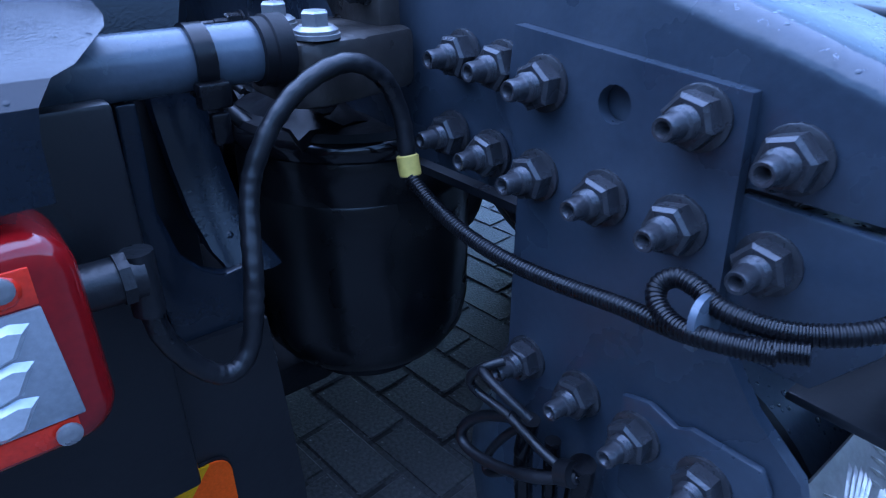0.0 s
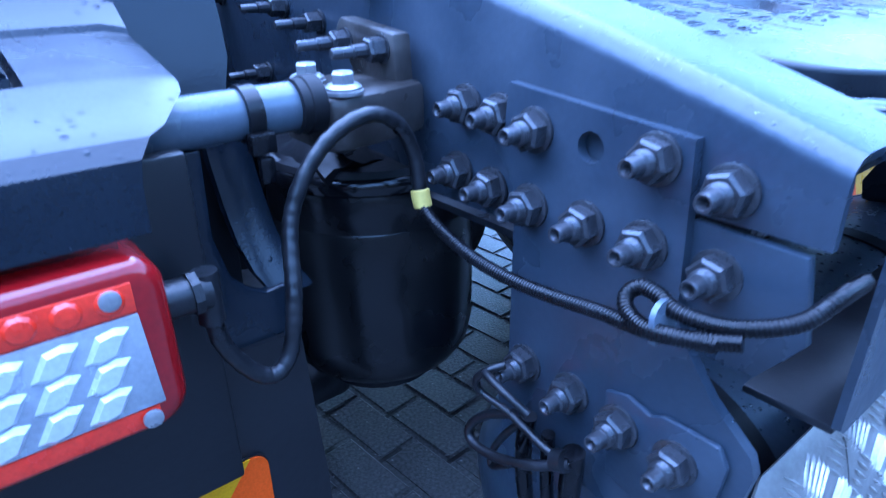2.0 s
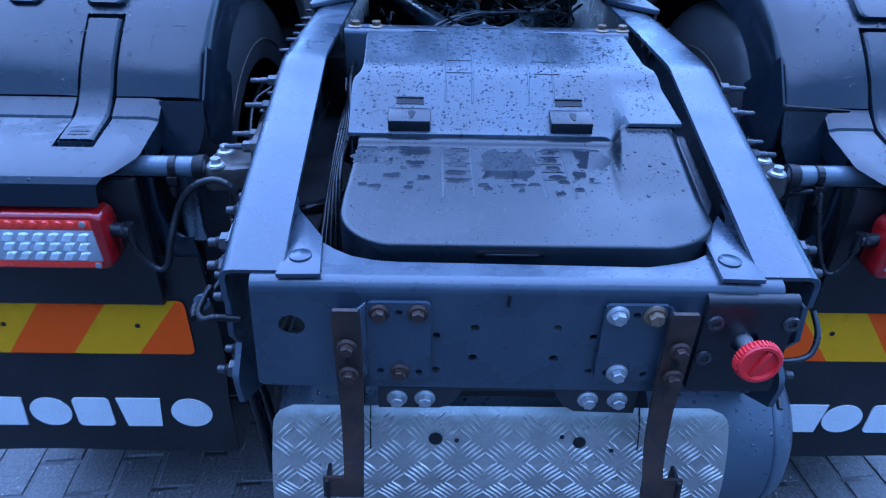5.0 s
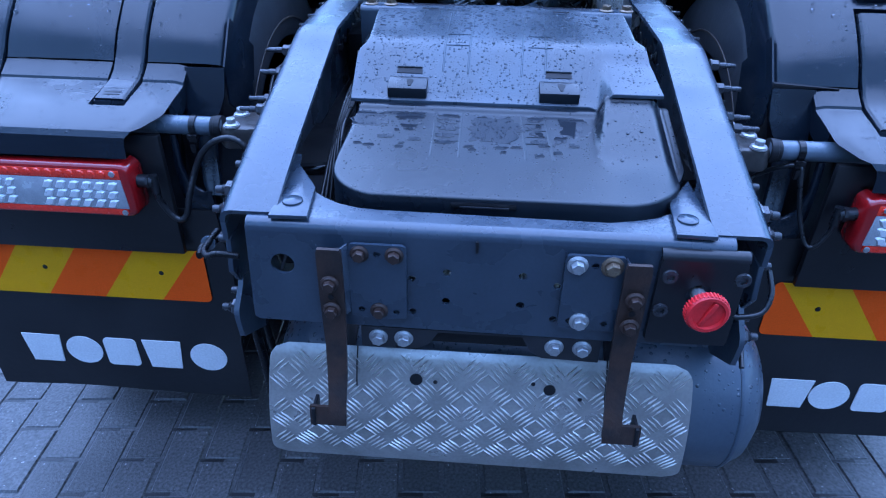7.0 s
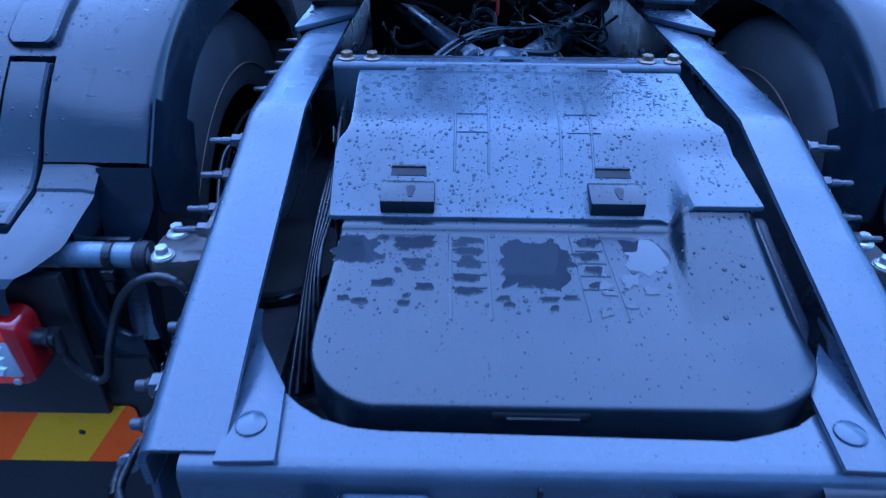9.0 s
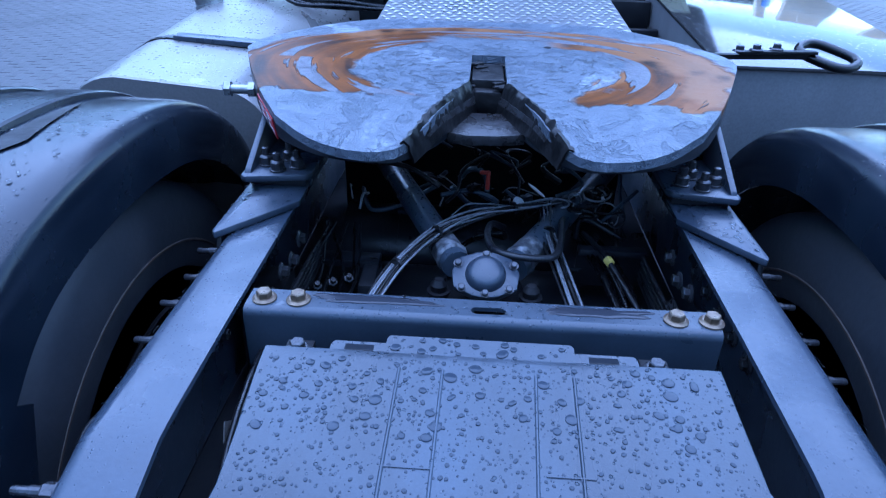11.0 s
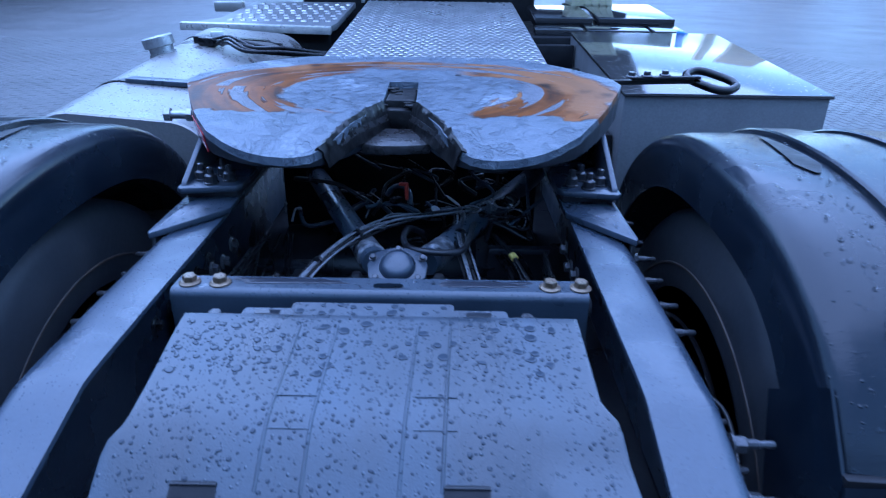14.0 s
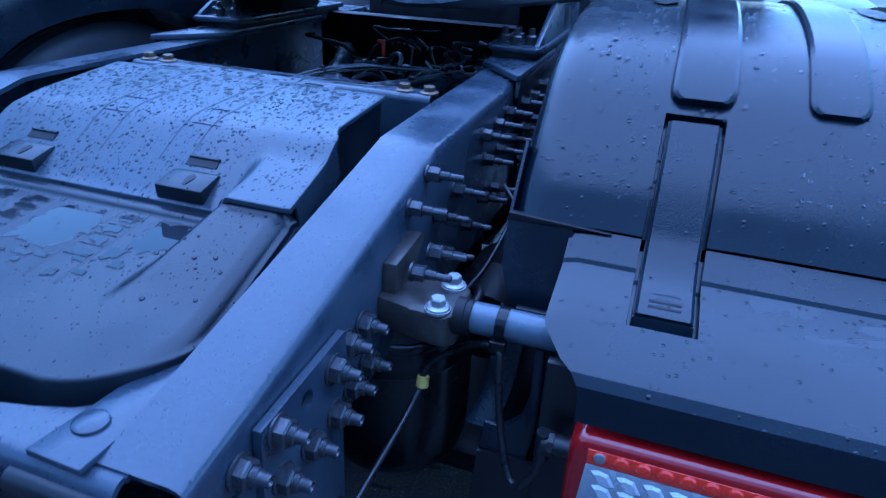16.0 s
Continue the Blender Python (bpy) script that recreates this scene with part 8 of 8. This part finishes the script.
def on_upper_flat(rng):
    y = rng.uniform(0.59, 0.705)
    a, b = up_edges(y)
    x = rng.uniform(a + 0.015, b - 0.015)
    return P(x, y, up_z(x, y)), Vector((0, 0, 1))


def on_lip(rng):
    x, y = rng.uniform(-0.11, 0.11), rng.uniform(0.716, 0.743)
    return P(x, y, up_z(0, y) + 0.0001), Vector((0, 0, 1))


def on_lower(rng):
    y = rng.uniform(0.2, 0.36)
    x = rng.uniform(-0.25, 0.29)
    return P(x, y, low_z(x, y)), Vector((0, -0.22, 1)).normalized()


drops("raindrops", "fine raindrops beaded over the upper cover panel", 2300, 3, on_upper, 0.0008, 0.0031, 1.9, WETTOP)
drops("raindrops", "large beaded raindrops on the flat part of the cover", 150, 4, on_upper_flat, 0.0026, 0.0085, 1.8, WETTOP)
drops("raindrops", "beaded raindrops on the front lip of the cover", 60, 12, on_lip, 0.002, 0.008, 1.4, WETTOP)
drops("raindrops", "scattered drops on the lower cover panel", 300, 5, on_lower, 0.001, 0.0042, 2.6, WETLOW)


def puddle(cx, cy, rx, ry, seed, ground=None, ragged=1.0, material=None, label="thin puddle of rainwater with ragged edge on the cover"):
    """A thin sheet of standing water with a ragged edge."""
    ground = ground or (lambda x, y: P(x, y, low_z(min(x, 0.19), y) + 0.0009))
    bm = bmesh.new()
    ring = []
    n = 72
    for k in range(n):
        a = 2 * math.pi * k / n
        c, s = math.cos(a), math.sin(a)
        q = 1 + ragged * (0.38 * noise.noise((c * 1.6 + seed, s * 1.6, 1.7)) + 0.22 * noise.noise((c * 4 + seed, s * 4, 4)) + 0.12 * noise.noise((c * 11 + seed, s * 11, 8)))
        e = max(abs(c), abs(s)) ** 0.6
        ring.append((cx + rx * q * c / e * 0.9, cy + ry * q * s / e * 0.9))
    loops = [[bm.verts.new(ground(cx + (x - cx) * f, cy + (y - cy) * f) + Vector((0, 0, h))) for x, y in ring] for f, h in ((1.0, -0.0006), (0.975, 0.0003), (0.9, 0.0006), (0.4, 0.0007))]
    for a, b in zip(loops, loops[1:]):
        for k in range(n):
            bm.faces.new((a[k], a[(k + 1) % n], b[(k + 1) % n], b[k]))
    bm.faces.new(loops[-1])
    ob = new("puddle", to_mesh("puddle", bm, material or PUDDLE, 180))
    return tagged(ob, label, "puddle", "puddles")


for cx, cy, rx, ry, sd in ((-0.23, 0.325, 0.034, 0.034, 1), (0.006, 0.302, 0.048, 0.05, 2), (0.158, 0.318, 0.034, 0.04, 4), (-0.15, 0.34, 0.03, 0.014, 6), (0.083, 0.343, 0.014, 0.01, 7),
                           (-0.078, 0.345, 0.019, 0.007, 21), (-0.078, 0.322, 0.019, 0.008, 22), (-0.079, 0.297, 0.018, 0.009, 23), (-0.08, 0.27, 0.018, 0.008, 24), (-0.08, 0.245, 0.017, 0.007, 25),
                           (0.083, 0.315, 0.015, 0.01, 26), (0.084, 0.288, 0.014, 0.008, 27), (0.086, 0.258, 0.013, 0.008, 28), (-0.15, 0.298, 0.018, 0.008, 8), (0.128, 0.27, 0.012, 0.012, 5),
                           (-0.19, 0.258, 0.016, 0.006, 15), (-0.135, 0.252, 0.013, 0.007, 16), (-0.215, 0.225, 0.012, 0.005, 17), (-0.16, 0.222, 0.009, 0.005, 18), (0.15, 0.248, 0.01, 0.006, 19), (0.12, 0.222, 0.009, 0.005, 20), (0.02, 0.232, 0.013, 0.005, 3), (-0.03, 0.222, 0.008, 0.004, 9)):
    puddle(cx, cy, rx, ry, sd)
sprng = random.Random(41)
for k in range(46):
    px, py = sprng.uniform(-0.245, 0.16), 0.2 + 0.15 * sprng.random() ** 0.8
    puddle(px, py, sprng.uniform(0.004, 0.013), sprng.uniform(0.003, 0.006), 100 + k, None, 1.6)
for cx, cy, rx, ry, sd in ((0.17, 0.851, 0.075, 0.011, 31), (-0.155, 0.853, 0.09, 0.011, 32)):
    puddle(cx, cy, rx, ry, sd, lambda x, y: P(x, min(y, 0.865), 0.1406), 0.9, WETPAINT, "thin film of rainwater on the crossmember")


def on_guard(s):
    def f(rng):
        y = rng.uniform(0.52, 1.15)
        x = rng.uniform(0.61, 1.15)
        z, n = arc_at(y)
        return P(s * x, y, z) + n * 0.003, n
    return f


drops("raindrops", "raindrops on the black plastic mudguard", 1100, 6, on_guard(-1), 0.0008, 0.0042)
drops("raindrops", "raindrops on the black plastic mudguard", 1300, 7, on_guard(1), 0.0008, 0.0042)


def on_rail(s):
    def f(rng):
        y = rng.uniform(0.03, 1.0)
        x = 0.412 + 0.012 * rng.random() ** 0.5 if rng.random() < 0.88 else rng.uniform(0.34, 0.41)
        z = rail_top(y, s) if not 0.535 < y < 0.605 else None
        if z is None:
            return None, None
        return PR(s, x, y, z - (0.004 if x > 0.416 else 0.0002)), Vector((s * (0.5 if x > 0.416 else 0), 0, 1)).normalized()
    return f


def on_plate(s):
    def f(rng):
        x, y = rng.uniform(0.335, 0.43), rng.uniform(1.0, 1.19)
        if y < 1.0 + (0.432 - x) * 1.26:
            return None, None
        return PR(s, x, y, 0.1617), Vector((0, 0, 1))
    return f


def on_beam(rng):
    return P(rng.uniform(-0.32, 0.32), rng.uniform(0.829, 0.866), 0.1402), Vector((0, 0, 1))


for side in (-1, 1):
    drops("raindrops", "fine water beads along the edge of the chassis rail", 300, 30 + side, on_rail(side), 0.0006, 0.0018)
    drops("raindrops", "water beads on the mounting plate over the rail", 150, 33 + side, on_plate(side), 0.0015, 0.009)
drops("raindrops", "water beads on the crossmember", 110, 36, on_beam, 0.001, 0.004)


# ---- paving stones ----
def stone(seed):
    rng = random.Random(seed)
    w, l, h, c = 0.0975, 0.2025, 0.04, 0.005
    out = [(-l / 2, -w / 2), (l / 2, -w / 2), (l / 2, w / 2), (-l / 2, w / 2)]
    vs = [(x, y, -h) for x, y in out] + [(x + rng.uniform(-0.001, 0.001), y + rng.uniform(-0.001, 0.001), -c) for x, y in out] + [(x - math.copysign(c, x), y - math.copysign(c, y), 0) for x, y in out]
    fs = [(8, 9, 10, 11)]
    for b in (0, 4):
        fs += [(b + k, b + (k + 1) % 4, b + 4 + (k + 1) % 4, b + 4 + k) for k in range(4)]
    return vs, fs


stone_mesh = []
for k in range(3):
    me = bpy.data.meshes.new("paver")
    vs, fs = stone(k)
    me.from_pydata(vs, [], fs)
    me.materials.append(PAVER)
    stone_mesh.append(me)
prng = random.Random(21)
near, rest_v, rest_f = 0, [], []
lay = Matrix.Rotation(PAVE_TURN, 4, "Z")
for row in range(-72, 88):
    for col in range(-8, 68):
        q = lay @ Vector((0.21 * col + (0.105 if row % 2 else 0), 0.105 * row, 0))
        x, y = q.x, q.y
        if not (-1.3 < y < 13 and -9 < x < 7.5) or not (y > 1.6 or -2.2 < x < 2.2):
            continue
        z = 0.0027 + prng.uniform(-0.0016, 0.0012)
        tx, ty = prng.uniform(-0.014, 0.014), prng.uniform(-0.014, 0.014)
        if -1.1 < x < 0.8 and -0.3 < y < 2.0 and near < 300:
            ob = new("paver", stone_mesh[prng.randrange(3)])
            ob.parent = ground
            ob.matrix_basis = Matrix.Translation((x, y, z)) @ lay @ Euler((tx, ty, 0)).to_matrix().to_4x4()
            near += 1
        else:
            vs, fs = stone(prng.randrange(50))
            o = len(rest_v)
            m = Matrix.Translation((x, y, z)) @ lay @ Euler((tx, ty, 0)).to_matrix().to_4x4()
            rest_v += [tuple(m @ Vector(v)) for v in vs]
            rest_f += [tuple(o + k for k in f) for f in fs]
me = bpy.data.meshes.new("pavers")
me.from_pydata(rest_v, [], rest_f)
me.materials.append(PAVER)
ob = new("pavers", me)
ob.parent = ground
tagged(ob, kind="stuff")
